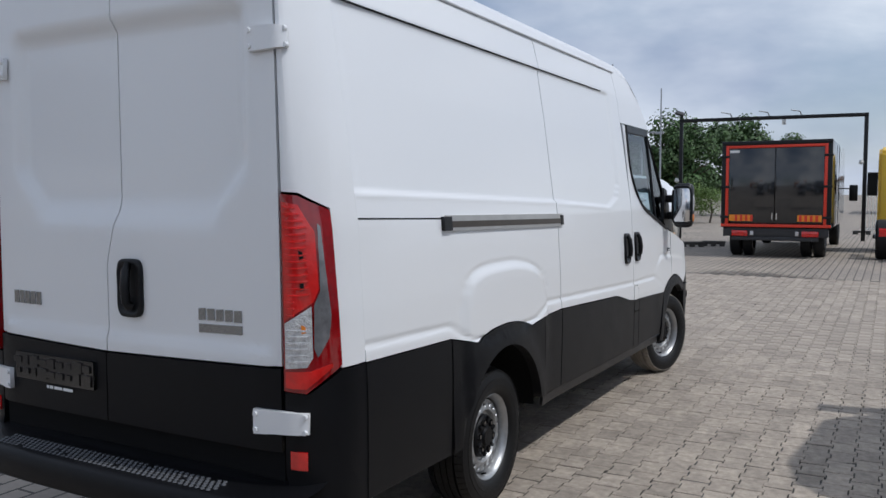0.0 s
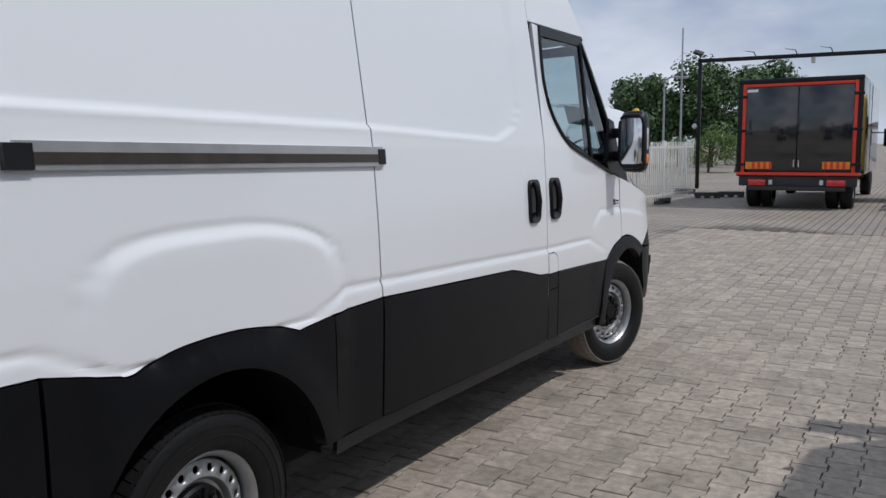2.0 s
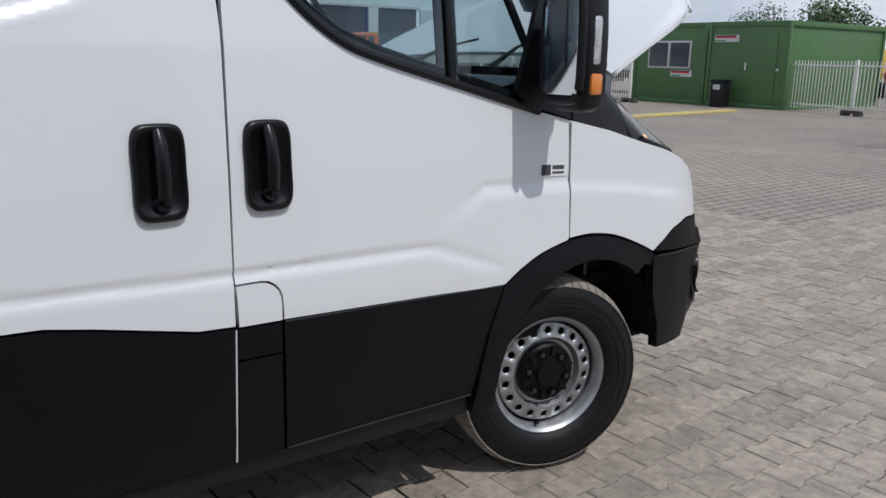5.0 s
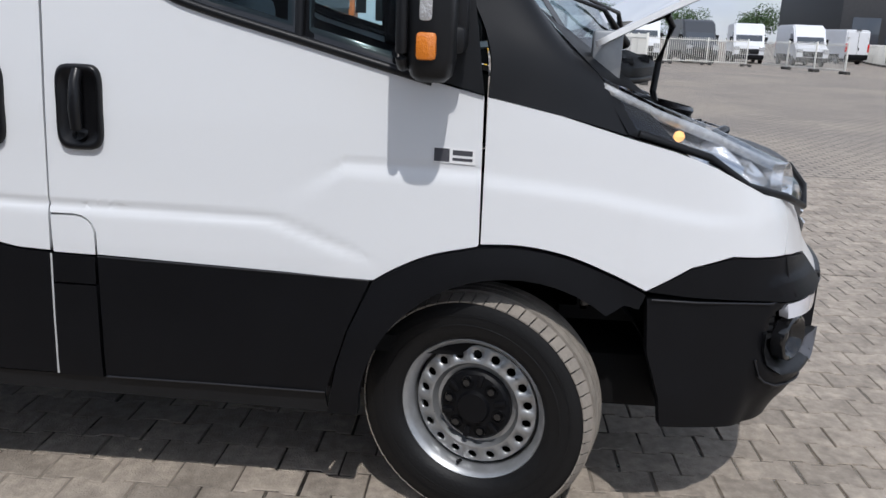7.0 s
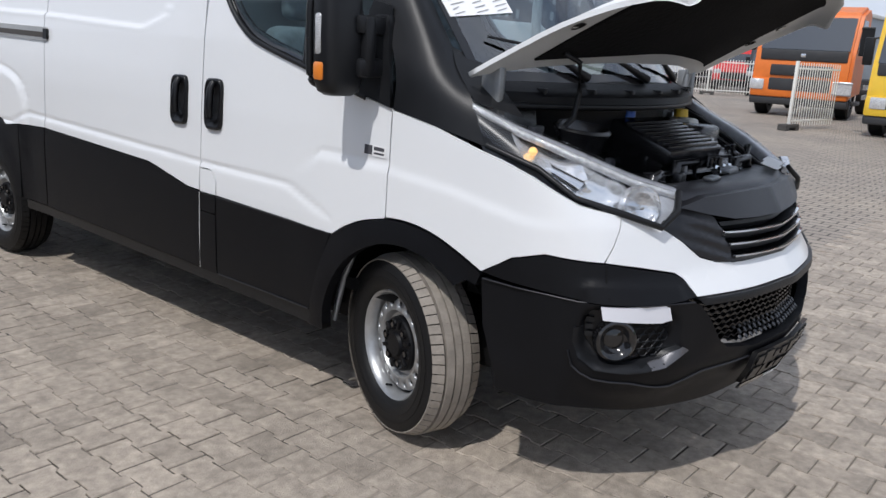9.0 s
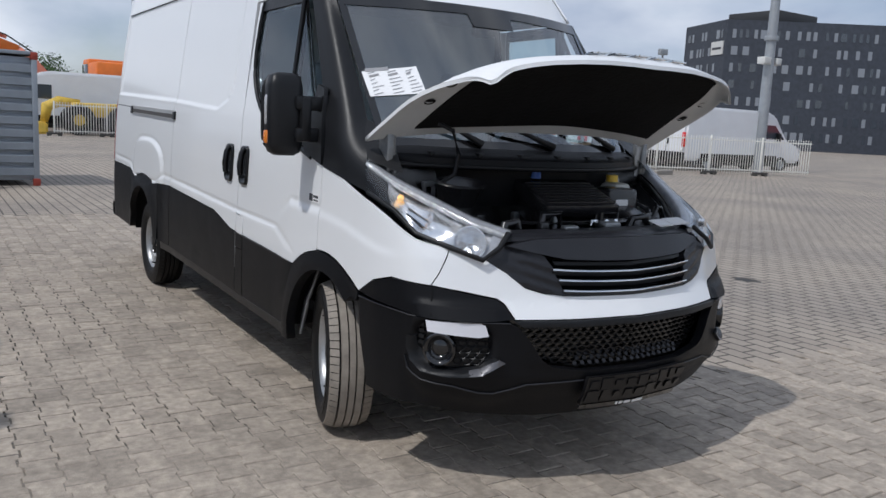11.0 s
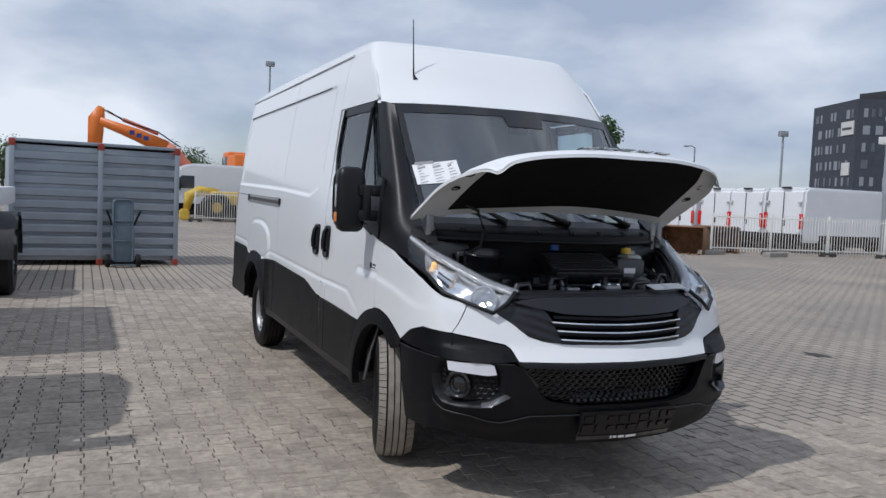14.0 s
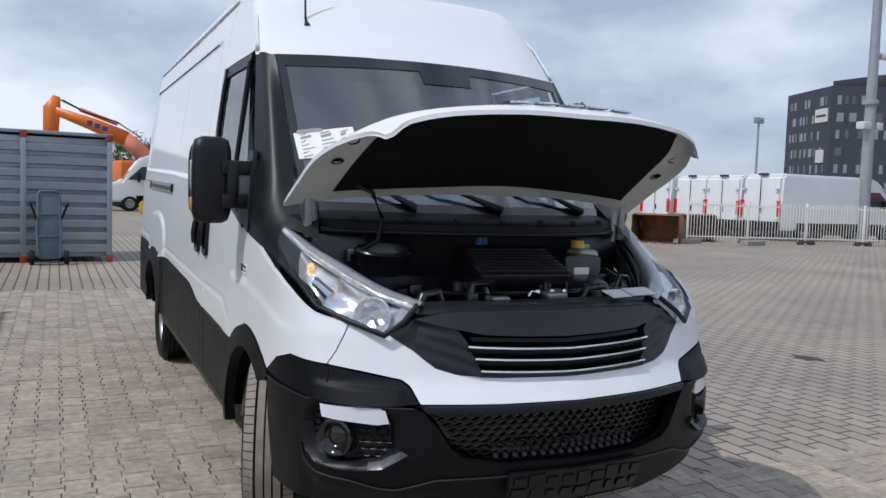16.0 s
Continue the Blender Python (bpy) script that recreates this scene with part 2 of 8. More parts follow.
def panel_bm(outline, surf, step=0.05, thick=0.018, lift=0.0, bm=None, vstep=None):
    """A sheet cut to an outline in (u, v), cut into cells and laid on surf(u, v, lift), with turned-in edges."""
    b = bmesh.new()
    vs = [b.verts.new((u, v, 0)) for u, v in outline]
    b.faces.new(vs)
    b.normal_update()
    bmesh.ops.triangulate(b, faces=b.faces[:])
    us, ws = [p[0] for p in outline], [p[1] for p in outline]
    for axis, lo, hi, st in ((0, min(us), max(us), step), (1, min(ws), max(ws), vstep or step)):
        n = max(1, math.ceil((hi - lo) / st))
        for c in [lo + (hi - lo) * k / n for k in range(1, n)]:
            co, no = Vector((0, 0, 0)), Vector((0, 0, 0))
            co[axis], no[axis] = c, 1
            bmesh.ops.bisect_plane(b, geom=b.verts[:] + b.edges[:] + b.faces[:], dist=1e-5, plane_co=co, plane_no=no)
    bmesh.ops.remove_doubles(b, verts=b.verts[:], dist=1e-4)
    bmesh.ops.join_triangles(b, faces=b.faces[:], angle_face_threshold=3.2, angle_shape_threshold=3.2)
    flat = {v: (v.co.x, v.co.y) for v in b.verts}
    rim = [e for e in b.edges if len(e.link_faces) == 1]
    inner = {}
    for e in rim:
        for v in e.verts:
            if v not in inner:
                inner[v] = b.verts.new(surf(*flat[v], lift - thick))
        e.smooth = False
    for e in rim:
        a, c = e.verts
        try:
            b.faces.new((a, c, inner[c], inner[a]))
        except ValueError:
            pass
    for v, (u, w) in flat.items():
        v.co = surf(u, w, lift)
    bmesh.ops.recalc_face_normals(b, faces=b.faces)
    return merge(bm, b)


def grid_bm(rows, nu=6, nv=6, bm=None, thick=0.0):
    """A smooth sheet through a small grid of control places (Catmull-Rom both ways)."""
    P = np.array(rows, float)

    def cr(P, n):
        k = len(P)
        out = []
        for i in range(k - 1):
            p0 = P[i - 1] if i else 2 * P[0] - P[1]
            p3 = P[i + 2] if i + 2 < k else 2 * P[-1] - P[-2]
            p1, p2 = P[i], P[i + 1]
            for j in range(n):
                t = j / n
                out.append(0.5 * (2 * p1 + (p2 - p0) * t + (2 * p0 - 5 * p1 + 4 * p2 - p3) * t * t + (3 * p1 - p0 - 3 * p2 + p3) * t ** 3))
        out.append(P[-1])
        return np.array(out)
    G = cr(P, nv)
    G = np.swapaxes(cr(np.swapaxes(G, 0, 1), nu), 0, 1)
    b = bmesh.new()
    V = [[b.verts.new(tuple(p)) for p in row] for row in G]
    for i in range(len(V) - 1):
        for j in range(len(V[0]) - 1):
            b.faces.new((V[i][j], V[i][j + 1], V[i + 1][j + 1], V[i + 1][j]))
    if thick:
        b.normal_update()
        ring = [e for e in b.edges if len(e.link_faces) == 1]
        low = {}
        for e in ring:
            e.smooth = False
            for v in e.verts:
                if v not in low:
                    low[v] = b.verts.new(v.co - v.normal * thick)
        for e in ring:
            a, c = e.verts
            b.faces.new((a, c, low[c], low[a]))
    return merge(bm, b)


def mirror_x(bm):
    bmesh.ops.scale(bm, vec=(-1, 1, 1), verts=bm.verts)
    bmesh.ops.reverse_faces(bm, faces=bm.faces)
    return bm


def sstep(a, b, x):
    t = min(1.0, max(0.0, (x - a) / (b - a)))
    return t * t * (3 - 2 * t)


def lerp_table(table, x):
    return float(np.interp(x, [p[0] for p in table], [p[1] for p in table]))


def arc(cx, cy, r, a0, a1, n):
    return [(cx + r * math.cos(radians(a0 + (a1 - a0) * k / n)), cy + r * math.sin(radians(a0 + (a1 - a0) * k / n))) for k in range(n + 1)]


# ---- the van ----
SIDE = [(0.2, 0.96), (0.32, 0.985), (0.45, 0.998), (0.80, 1.0), (1.15, 0.987), (1.45, 0.968), (2.0, 0.893), (2.3, 0.845), (2.47, 0.80), (2.6, 0.70)]
CREASE = [(-4.85, 1.578), (-2.7, 1.522), (-1.68, 1.476), (-1.5, 1.53), (-1.41, 1.64), (-1.36, 2.6)]
LOWLINE = [(-4.85, 1.02), (-4.05, 0.995), (-3.85, 0.90), (-3.1, 0.90), (-2.9, 0.97), (-2.6, 0.96), (-1.19, 0.91), (-0.55, 0.90), (-0.22, 0.78), (0.5, 0.70)]
SHOULDER = [(-0.62, 0.86), (-0.50, 0.97), (-0.36, 1.06), (0.0, 1.055), (0.3, 1.027), (0.6, 0.975), (1.2, 0.95)]
NOSE = [(1.0, 0.40), (1.0, 0.45), (0.987, 0.62), (0.944, 0.80), (0.863, 0.915), (0.702, 1.010), (0.49, 1.087), (0.285, 1.137), (0.0, 1.167)]
LEAN = [(0.2, 0.16), (0.30, 0.08), (0.42, 0.02), (0.5, 0.0), (0.72, 0.0), (0.80, 0.055), (0.95, 0.10), (1.05, 0.16), (1.3, 0.34)]
TAIL = [(1.0, -4.70), (0.99, -4.80), (0.95, -4.87), (0.88, -4.92), (0.80, -4.94), (0.4, -4.955), (0.0, -4.96)]


def smooth_curve(pts, n=10):
    P = np.array(pts, float)
    out = []
    for i in range(len(P) - 1):
        p0 = P[max(i - 1, 0)]
        p3 = P[min(i + 2, len(P) - 1)]
        p1, p2 = P[i], P[i + 1]
        for j in range(n):
            t = j / n
            out.append(0.5 * (2 * p1 + (p2 - p0) * t + (2 * p0 - 5 * p1 + 4 * p2 - p3) * t * t + (3 * p1 - p0 - 3 * p2 + p3) * t ** 3))
    out.append(P[-1])
    out = np.array(out)
    s = np.concatenate([[0], np.cumsum(np.linalg.norm(np.diff(out, axis=0), axis=1))])
    return out, s


NOSE_P, NOSE_S = smooth_curve(NOSE)
TAIL_P, TAIL_S = smooth_curve(TAIL)
SN, ST = float(NOSE_S[-1]), float(TAIL_S[-1])


def side_relief(y, z):
    x = 0.0
    zc = lerp_table(CREASE, y)
    if y < -1.34:
        top = 1 - sstep(2.27, 2.31, z)
        x -= 0.013 * sstep(zc - 0.002, zc + 0.016, z) * top * (1 - sstep(-1.43, -1.385, y)) * sstep(-4.72, -4.66, y)
        x += 0.003 * (1 - sstep(0.0, 0.02, abs(z - zc))) * (1 - sstep(-1.5, -1.42, y)) * sstep(-4.72, -4.66, y)
    zl = lerp_table(LOWLINE, y)
    if y < 0:
        on = 1 - sstep(-0.40, -0.24, y)
        x += on * (0.004 * (1 - sstep(zl - 0.030, zl - 0.006, z)) - 0.007 * (1 - sstep(0.0, 0.013, abs(z - zl))))
    if -4.1 < y < -2.75:
        top = 0.435 - 0.05 * sstep(-3.4, -2.9, y)
        d = ((abs(y + 3.42) / 0.525) ** 4.5 + (max(z - 0.80, 0) / top) ** 4.5) ** (1 / 4.5)
        x += 0.014 * (1 - sstep(0.90, 0.985, d)) - 0.005 * (1 - sstep(0.0, 0.028, abs(d - 1.0)))
    if y > -0.64:
        zs = lerp_table(SHOULDER, y)
        x += sstep(-0.56, -0.36, y) * (0.007 * (1 - sstep(zs - 0.045, zs - 0.004, z)) - 0.004 * (1 - sstep(0.0, 0.014, abs(z - zs))))
    return x


def side(y, z, lift=0.0):
    return Vector((lerp_table(SIDE, z) + side_relief(y, z) + lift, y, z))


def belt_place(P, S, s, z, lift, lean_on):
    total = S[-1]
    flip = s > total
    if flip:
        s = 2 * total - s
    if s < 0:
        x, y, nx, ny = P[0][0], P[0][1] + s * (1 if lean_on else -1), 1.0, 0.0
    else:
        x, y = float(np.interp(s, S, P[:, 0])), float(np.interp(s, S, P[:, 1]))
        e = 0.03
        x0, y0 = float(np.interp(s - e, S, P[:, 0])), float(np.interp(s - e, S, P[:, 1]))
        x1, y1 = float(np.interp(s + e, S, P[:, 0])), float(np.interp(s + e, S, P[:, 1]))
        n = math.hypot(x1 - x0, y1 - y0)
        nx, ny = abs(y1 - y0) / n, abs(x1 - x0) / n * (1 if lean_on else -1)
    k = lerp_table(SIDE, z)
    w = sstep(0.05, 0.75, s)
    x = x * (1 - (1 - k) * (0.15 + 0.85 * sstep(0.78, 0.99, x) if not lean_on else 0.8)) + nx * lift
    y = y + ny * lift
    if lean_on:
        y -= lerp_table(LEAN, z) * w
        x += 0.007 * (1 - sstep(lerp_table(SHOULDER, y) - 0.045, lerp_table(SHOULDER, y) - 0.004, z)) * (1 - sstep(0.1, 0.5, s))
    return Vector((-x if flip else x, y, z))


def nose(s, z, lift=0.0):
    return belt_place(NOSE_P, NOSE_S, s, z, lift, True)


def tail(s, z, lift=0.0):
    p = belt_place(TAIL_P, TAIL_S, s, z, lift, False)
    q = s if s < ST else 2 * ST - s
    if q > 0.40:
        p.y += 0.034 * sstep(1.43, 1.56, z) * (1 - sstep(2.2, 2.26, z)) * sstep(0.47, 0.54, q - 0.14 * (1 - sstep(1.5, 1.70, z)))
        p.y += 0.012 * sstep(1.00, 1.03, z) - 0.012
    return p


def tail_s(x):
    """The place along the tail for a right-hand x."""
    return float(np.interp(-x, -TAIL_P[:, 0], TAIL_S)) if x >= 0 else 2 * ST - tail_s(-x)


van = empty("delivery_van", "white high-roof panel van with raised bonnet, parked on pavers", "van")


def both(name, make, material, parent=van, label=""):
    """The same part on the right and, mirrored, on the left side."""
    a = part(name, make(), material, parent, label)
    part(name, mirror_x(make()), material, parent, label)
    return a


def one(name, outline, surf, material, step=0.05, lift=0.0, thick=0.018, label="", parent=van):
    return part(name, panel_bm(outline, surf, step, thick, lift), material, parent, label)


ARCH_R = [(-3.84, 0.892), (-3.80, 0.888), (-3.66, 0.922), (-3.45, 0.93), (-3.27, 0.908), (-3.17, 0.876)]
ARCH_F = [(-0.275, 0.745), (-0.21, 0.785), (-0.12, 0.825), (0.0, 0.853)]
ARCH_F2 = [(0.012, 0.856), (0.12, 0.858), (0.24, 0.838), (0.36, 0.795), (0.455, 0.752)]
SILL_LINE = [(0.0, 1.245), (-0.134, 1.276), (-0.483, 1.368), (-0.70, 1.425), (-0.82, 1.465), (-0.92, 1.53), (-1.00, 1.61), (-1.05, 1.70), (-1.075, 1.82), (-1.065, 2.00), (-1.05, 2.085)]

def eased(pts, n=6):
    return [tuple(p) for p in smooth_curve(pts, n)[0]]


ARCH_R, ARCH_F, ARCH_F2, SILL_LINE = eased(ARCH_R), eased(ARCH_F), eased(ARCH_F2), SILL_LINE[:2] + eased(SILL_LINE[2:], 4)

both("rear_side_panel", lambda: panel_bm([(-4.703, 0.956), (-4.045, 0.938), *ARCH_R, (-2.995, 0.895), (-2.69, 0.903), (-2.69, 1.5), (-2.69, 2.47), (-4.703, 2.47)], side, 0.034, vstep=0.011), M_WHITE)
both("sliding_door", lambda: panel_bm([(-2.682, 0.903), (-1.60, 0.857), (-1.50, 0.838), (-1.26, 0.785), (-1.168, 0.780), (-1.158, 1.5), (-1.185, 2.1), (-1.19, 2.47), (-2.682, 2.47)], side, 0.034, vstep=0.011), M_WHITE)
both("front_door", lambda: panel_bm([(-1.035, 0.774), *ARCH_F, (0.005, 0.86), *SILL_LINE, (-1.13, 2.09), (-1.15, 1.5), (-1.162, 0.885), (-1.095, 0.885), *[(-1.095 + 0.06 * math.sin(radians(a)), 0.825 + 0.06 * math.cos(radians(a))) for a in (20, 40, 60, 80)], (-1.035, 0.81)], side, 0.034, vstep=0.011), M_WHITE)
both("fuel_flap", lambda: panel_bm([(-1.158, 0.776), (-1.041, 0.773), (-1.041, 0.81), *[(-1.095 + 0.054 * math.sin(radians(a)), 0.825 + 0.054 * math.cos(radians(a))) for a in (80, 60, 40, 20)], (-1.095, 0.879), (-1.160, 0.879)], side, 0.03, lift=0.001), M_WHITE)
both("upper_side_panel", lambda: panel_bm([(-1.182, 2.098), (-0.47, 2.095), (-0.40, 2.10), (-0.56, 2.28), (-0.80, 2.47), (-1.184, 2.47)], side, 0.05), M_WHITE)

# roof with the sloping front cap
ROOF_ROWS = [(-1.05, 0.80, 2.47, 2.565), (-1.6, 0.80, 2.47, 2.575), (-2.6, 0.80, 2.47, 2.58), (-3.8, 0.80, 2.47, 2.58), (-4.72, 0.79, 2.46, 2.565), (-4.86, 0.775, 2.45, 2.54), (-4.92, 0.76, 2.44, 2.50)]


def roof_bm():
    rows = []
    for y, w, ze, zc in ROOF_ROWS:
        rows.append([(w * math.copysign(abs(u) ** 0.8, u), y, ze + (zc - ze) * (1 - abs(u) ** 26)) for u in (-1, -0.97, -0.9, -0.7, -0.35, 0, 0.35, 0.7, 0.9, 0.97, 1)])
    return grid_bm(rows, 2, 5)


def cap_bm():
    rows = []
    for w, yc, ye, zc, ze in ((0.876, -0.14, -0.40, 2.075, 2.075), (0.862, -0.34, -0.50, 2.20, 2.19), (0.838, -0.52, -0.645, 2.36, 2.335), (0.806, -0.69, -0.79, 2.495, 2.455), (0.80, -0.82, -0.88, 2.548, 2.47), (0.80, -1.05, -1.05, 2.565, 2.47)):
        rows.append([(w * math.copysign(abs(u) ** 0.8, u), yc + (ye - yc) * abs(u) ** 2.4, ze + (zc - ze) * (1 - abs(u) ** 26)) for u in (-1, -0.97, -0.9, -0.7, -0.35, 0, 0.35, 0.7, 0.9, 0.97, 1)])
    return grid_bm(rows, 2, 4)


part("roof", roof_bm(), M_WHITE, van)
part("roof_front_cap", cap_bm(), M_WHITE, van)
both("roof_gutter", lambda: tube_bm([(0.802, -4.8, 2.475), (0.804, -1.15, 2.478)], 0.007, 6), M_WHITE)
both("gutter_groove", lambda: panel_bm([(-4.7, 2.292), (-1.55, 2.29), (-1.55, 2.297), (-4.7, 2.30)], side, 0.3, 0.002, 0.003), M_BLACK, label="dark drip groove")

# black lower trim
both("rear_lower_trim", lambda: panel_bm([(-4.703, 0.950), (-4.05, 0.932), (-4.05, 0.42), (-4.703, 0.44)], side, 0.06, lift=0.002), M_BLACK)


def flare(cx, cz, r0, r1, top=0.016):
    def surf(y, z, lift=0.0):
        d = math.hypot(y - cx, z - cz)
        return side(y, z, lift) + Vector((top * (1 - sstep(r0, r1, d)), 0, 0))
    return surf


both("rear_arch_trim", lambda: panel_bm([(-4.04, 0.932), *[(y, z - 0.006) for y, z in ARCH_R], (-2.997, 0.888), (-2.997, 0.455), *arc(-3.52, 0.37, 0.455, 12, 168, 22), (-3.985, 0.43), (-4.04, 0.42)], flare(-3.52, 0.37, 0.455, 0.60), 0.04, lift=0.004, thick=0.05), M_BLACK)
both("rear_post_trim", lambda: panel_bm([(-2.99, 0.888), (-2.692, 0.896), (-2.712, 0.45), (-2.99, 0.455)], side, 0.08, lift=0.003), M_BLACK)
both("sliding_door_trim", lambda: panel_bm([(-2.68, 0.896), (-1.60, 0.850), (-1.50, 0.831), (-1.26, 0.778), (-1.17, 0.773), (-1.182, 0.415), (-2.70, 0.45)], side, 0.08, lift=0.003), M_BLACK)
both("flap_trim", lambda: panel_bm([(-1.161, 0.770), (-1.043, 0.767), (-1.045, 0.688), (-1.163, 0.690)], side, 0.06, lift=0.003), M_BLACK)
both("flap_lower_trim", lambda: panel_bm([(-1.163, 0.684), (-1.045, 0.682), (-1.047, 0.408), (-1.174, 0.41)], side, 0.06, lift=0.003), M_BLACK)
both("door_lower_trim", lambda: panel_bm([(-1.035, 0.767), (-0.283, 0.742), (-0.345, 0.60), (-0.405, 0.405), (-1.037, 0.41)], side, 0.08, lift=0.003), M_BLACK)
both("sill", lambda: panel_bm([(-2.98, 0.445), (-1.04, 0.402), (-0.41, 0.397), (-0.40, 0.335), (-1.04, 0.35), (-2.98, 0.39)], side, 0.2, lift=-0.012), M_BLACK2)
both("front_arch_trim", lambda: panel_bm([(-0.40, 0.345), (-0.37, 0.50), (-0.34, 0.60), (-0.278, 0.738), *[(y, z - 0.006) for y, z in ARCH_F[2:]], *[(y, z - 0.006) for y, z in ARCH_F2], (0.44, 0.705), (0.40, 0.715), *arc(0.10, 0.36, 0.412, 52, 176, 18), (-0.312, 0.345)], flare(0.07, 0.36, 0.41, 0.52, 0.014), 0.035, lift=0.005, thick=0.05), M_BLACK)

# near-black sheet standing for the shade in the panel gaps, and wheel housings
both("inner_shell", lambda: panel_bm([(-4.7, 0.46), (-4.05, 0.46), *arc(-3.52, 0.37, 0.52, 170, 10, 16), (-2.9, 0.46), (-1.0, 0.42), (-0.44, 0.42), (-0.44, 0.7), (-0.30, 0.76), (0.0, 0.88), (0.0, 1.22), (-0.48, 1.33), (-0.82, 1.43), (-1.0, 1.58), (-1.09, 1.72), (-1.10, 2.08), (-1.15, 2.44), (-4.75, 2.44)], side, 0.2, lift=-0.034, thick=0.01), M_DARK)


def housing_bm(cy, cz, r, x0, x1):
    b = bmesh.new()
    rings = [[b.verts.new((x, p[0], p[1])) for p in arc(cy, cz, r, 4, 176, 24)] for x in (x1, x0)]
    for k in range(24):
        b.faces.new((rings[0][k], rings[0][k + 1], rings[1][k + 1], rings[1][k]))
    b.faces.new(rings[1])
    return b


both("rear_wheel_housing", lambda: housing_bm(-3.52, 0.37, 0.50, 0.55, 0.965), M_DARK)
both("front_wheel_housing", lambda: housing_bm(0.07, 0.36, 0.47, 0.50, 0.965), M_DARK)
both("mud_flap_strut", lambda: tube_bm([(0.93, -0.33, 0.36), (0.90, -0.31, 0.55), (0.86, -0.24, 0.73)], 0.016, 8, radii=[0.010, 0.018, 0.012]), M_METAL)

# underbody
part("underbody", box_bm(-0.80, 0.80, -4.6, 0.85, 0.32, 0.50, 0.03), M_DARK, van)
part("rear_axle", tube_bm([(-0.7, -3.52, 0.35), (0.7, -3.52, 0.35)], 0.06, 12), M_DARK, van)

# rear: corner posts, doors, lamps, step
T_LAMP = [(0.335, 1.572), (0.262, 1.566), (0.142, 1.515), (0.130, 0.968), (0.150, 0.952), (0.255, 0.872), (0.335, 0.880)]
TXR = tail_s(0.80)
both("rear_corner_post", lambda: panel_bm([(0.003, 0.958), (0.126, 0.955), (0.136, 1.522), (0.26, 1.576), (0.338, 1.58), (0.338, 2.46), (0.003, 2.47)], tail, 0.04), M_WHITE)
lamp = both("tail_lamp", lambda: panel_bm(T_LAMP, tail, 0.03, 0.05, 0.012), M_DARKRED, label="red and clear rear lamp cluster")
for sgn in (1, -1):
    def lens(outline, m_, nm, lift=0.0165):
        b = panel_bm(outline, tail, 0.03, 0.004, lift)
        part(nm, b if sgn > 0 else mirror_x(b), m_, van)
    lens([(0.326, 1.545), (0.262, 1.535), (0.205, 1.44), (0.200, 1.24), (0.222, 1.195), (0.326, 1.128)], M_REDLENS, "brake_lens")
    lens([(0.194, 1.47), (0.184, 1.46), (0.163, 1.15), (0.172, 1.07), (0.212, 1.0), (0.224, 1.03), (0.219, 1.185), (0.196, 1.235)], M_SMOKED, "lens_strip")
    lens([(0.326, 1.120), (0.229, 1.180), (0.229, 1.0), (0.25, 0.966), (0.326, 0.960)], M_CLEARLENS, "reversing_lens")
    lens([(0.326, 0.950), (0.24, 0.952), (0.165, 0.978), (0.163, 0.964), (0.255, 0.888), (0.326, 0.892)], M_REDLENS, "fog_lens")
    for k in range(17):
        z = 1.15 + 0.0235 * k
        a = 0.236 + 0.5 * max(0.0, z - 1.46) if z > 1.2 else 0.29
        b = tube_bm([tail(a + (0.322 - a) * f, z - 0.004 * math.sin(3 * f), 0.0165) for f in (0.0, 0.33, 0.67, 1.0)], 0.0045, 5)
        part("lens_rib", b if sgn > 0 else mirror_x(b), M_REDLENS, van)
    for k in range(6):
        z = 0.985 + 0.022 * k
        b = tube_bm([tail(0.245 + 0.0255 * f, z, 0.0165) for f in (0, 1, 2, 3)], 0.0055, 5)
        part("lens_rib", b if sgn > 0 else mirror_x(b), M_CLEARLENS, van)
    for z, m_ in ((1.36, M_DARK), (1.25, M_DARK), (1.10, M_AMBER)):
        lens([(0.268, z + 0.016), (0.252, z + 0.010), (0.250, z - 0.012), (0.266, z - 0.016)], m_, "bulb_spot", 0.0195)
both("rear_bumper_corner", lambda: panel_bm([(0.003, 0.950), (0.128, 0.948), (0.25, 0.868), (0.338, 0.872), (0.338, 0.58), (0.30, 0.44), (0.003, 0.44)], tail, 0.05, 0.03, 0.003), M_BLACK)
both("reflector", lambda: panel_bm([(0.255, 0.66), (0.315, 0.665), (0.315, 0.60), (0.255, 0.595)], tail, 0.03, 0.01, 0.010), M_REDLENS, label="small red reflector")
SEAM, SEAM_L = tail_s(-0.018), tail_s(-0.075)
SEAMK = [(SEAM_L, 0.945), (SEAM_L, 1.30), (SEAM, 1.50), (SEAM, 2.46)]


def rear_door(sign):
    d = 0.003 * sign
    edge = TXR if sign > 0 else 2 * ST - TXR
    out = [(edge, 0.963), *[(s - d, z) for s, z in SEAMK], (edge, 2.46)]
    low = [(edge, 0.955), (SEAM_L - d, 0.937), (SEAM_L - d, 0.66), (edge, 0.655)]
    door = one("rear_door", out, tail, M_WHITE, 0.026)
    one("rear_door_trim", low, tail, M_BLACK, 0.06, 0.006, parent=van)
    return door


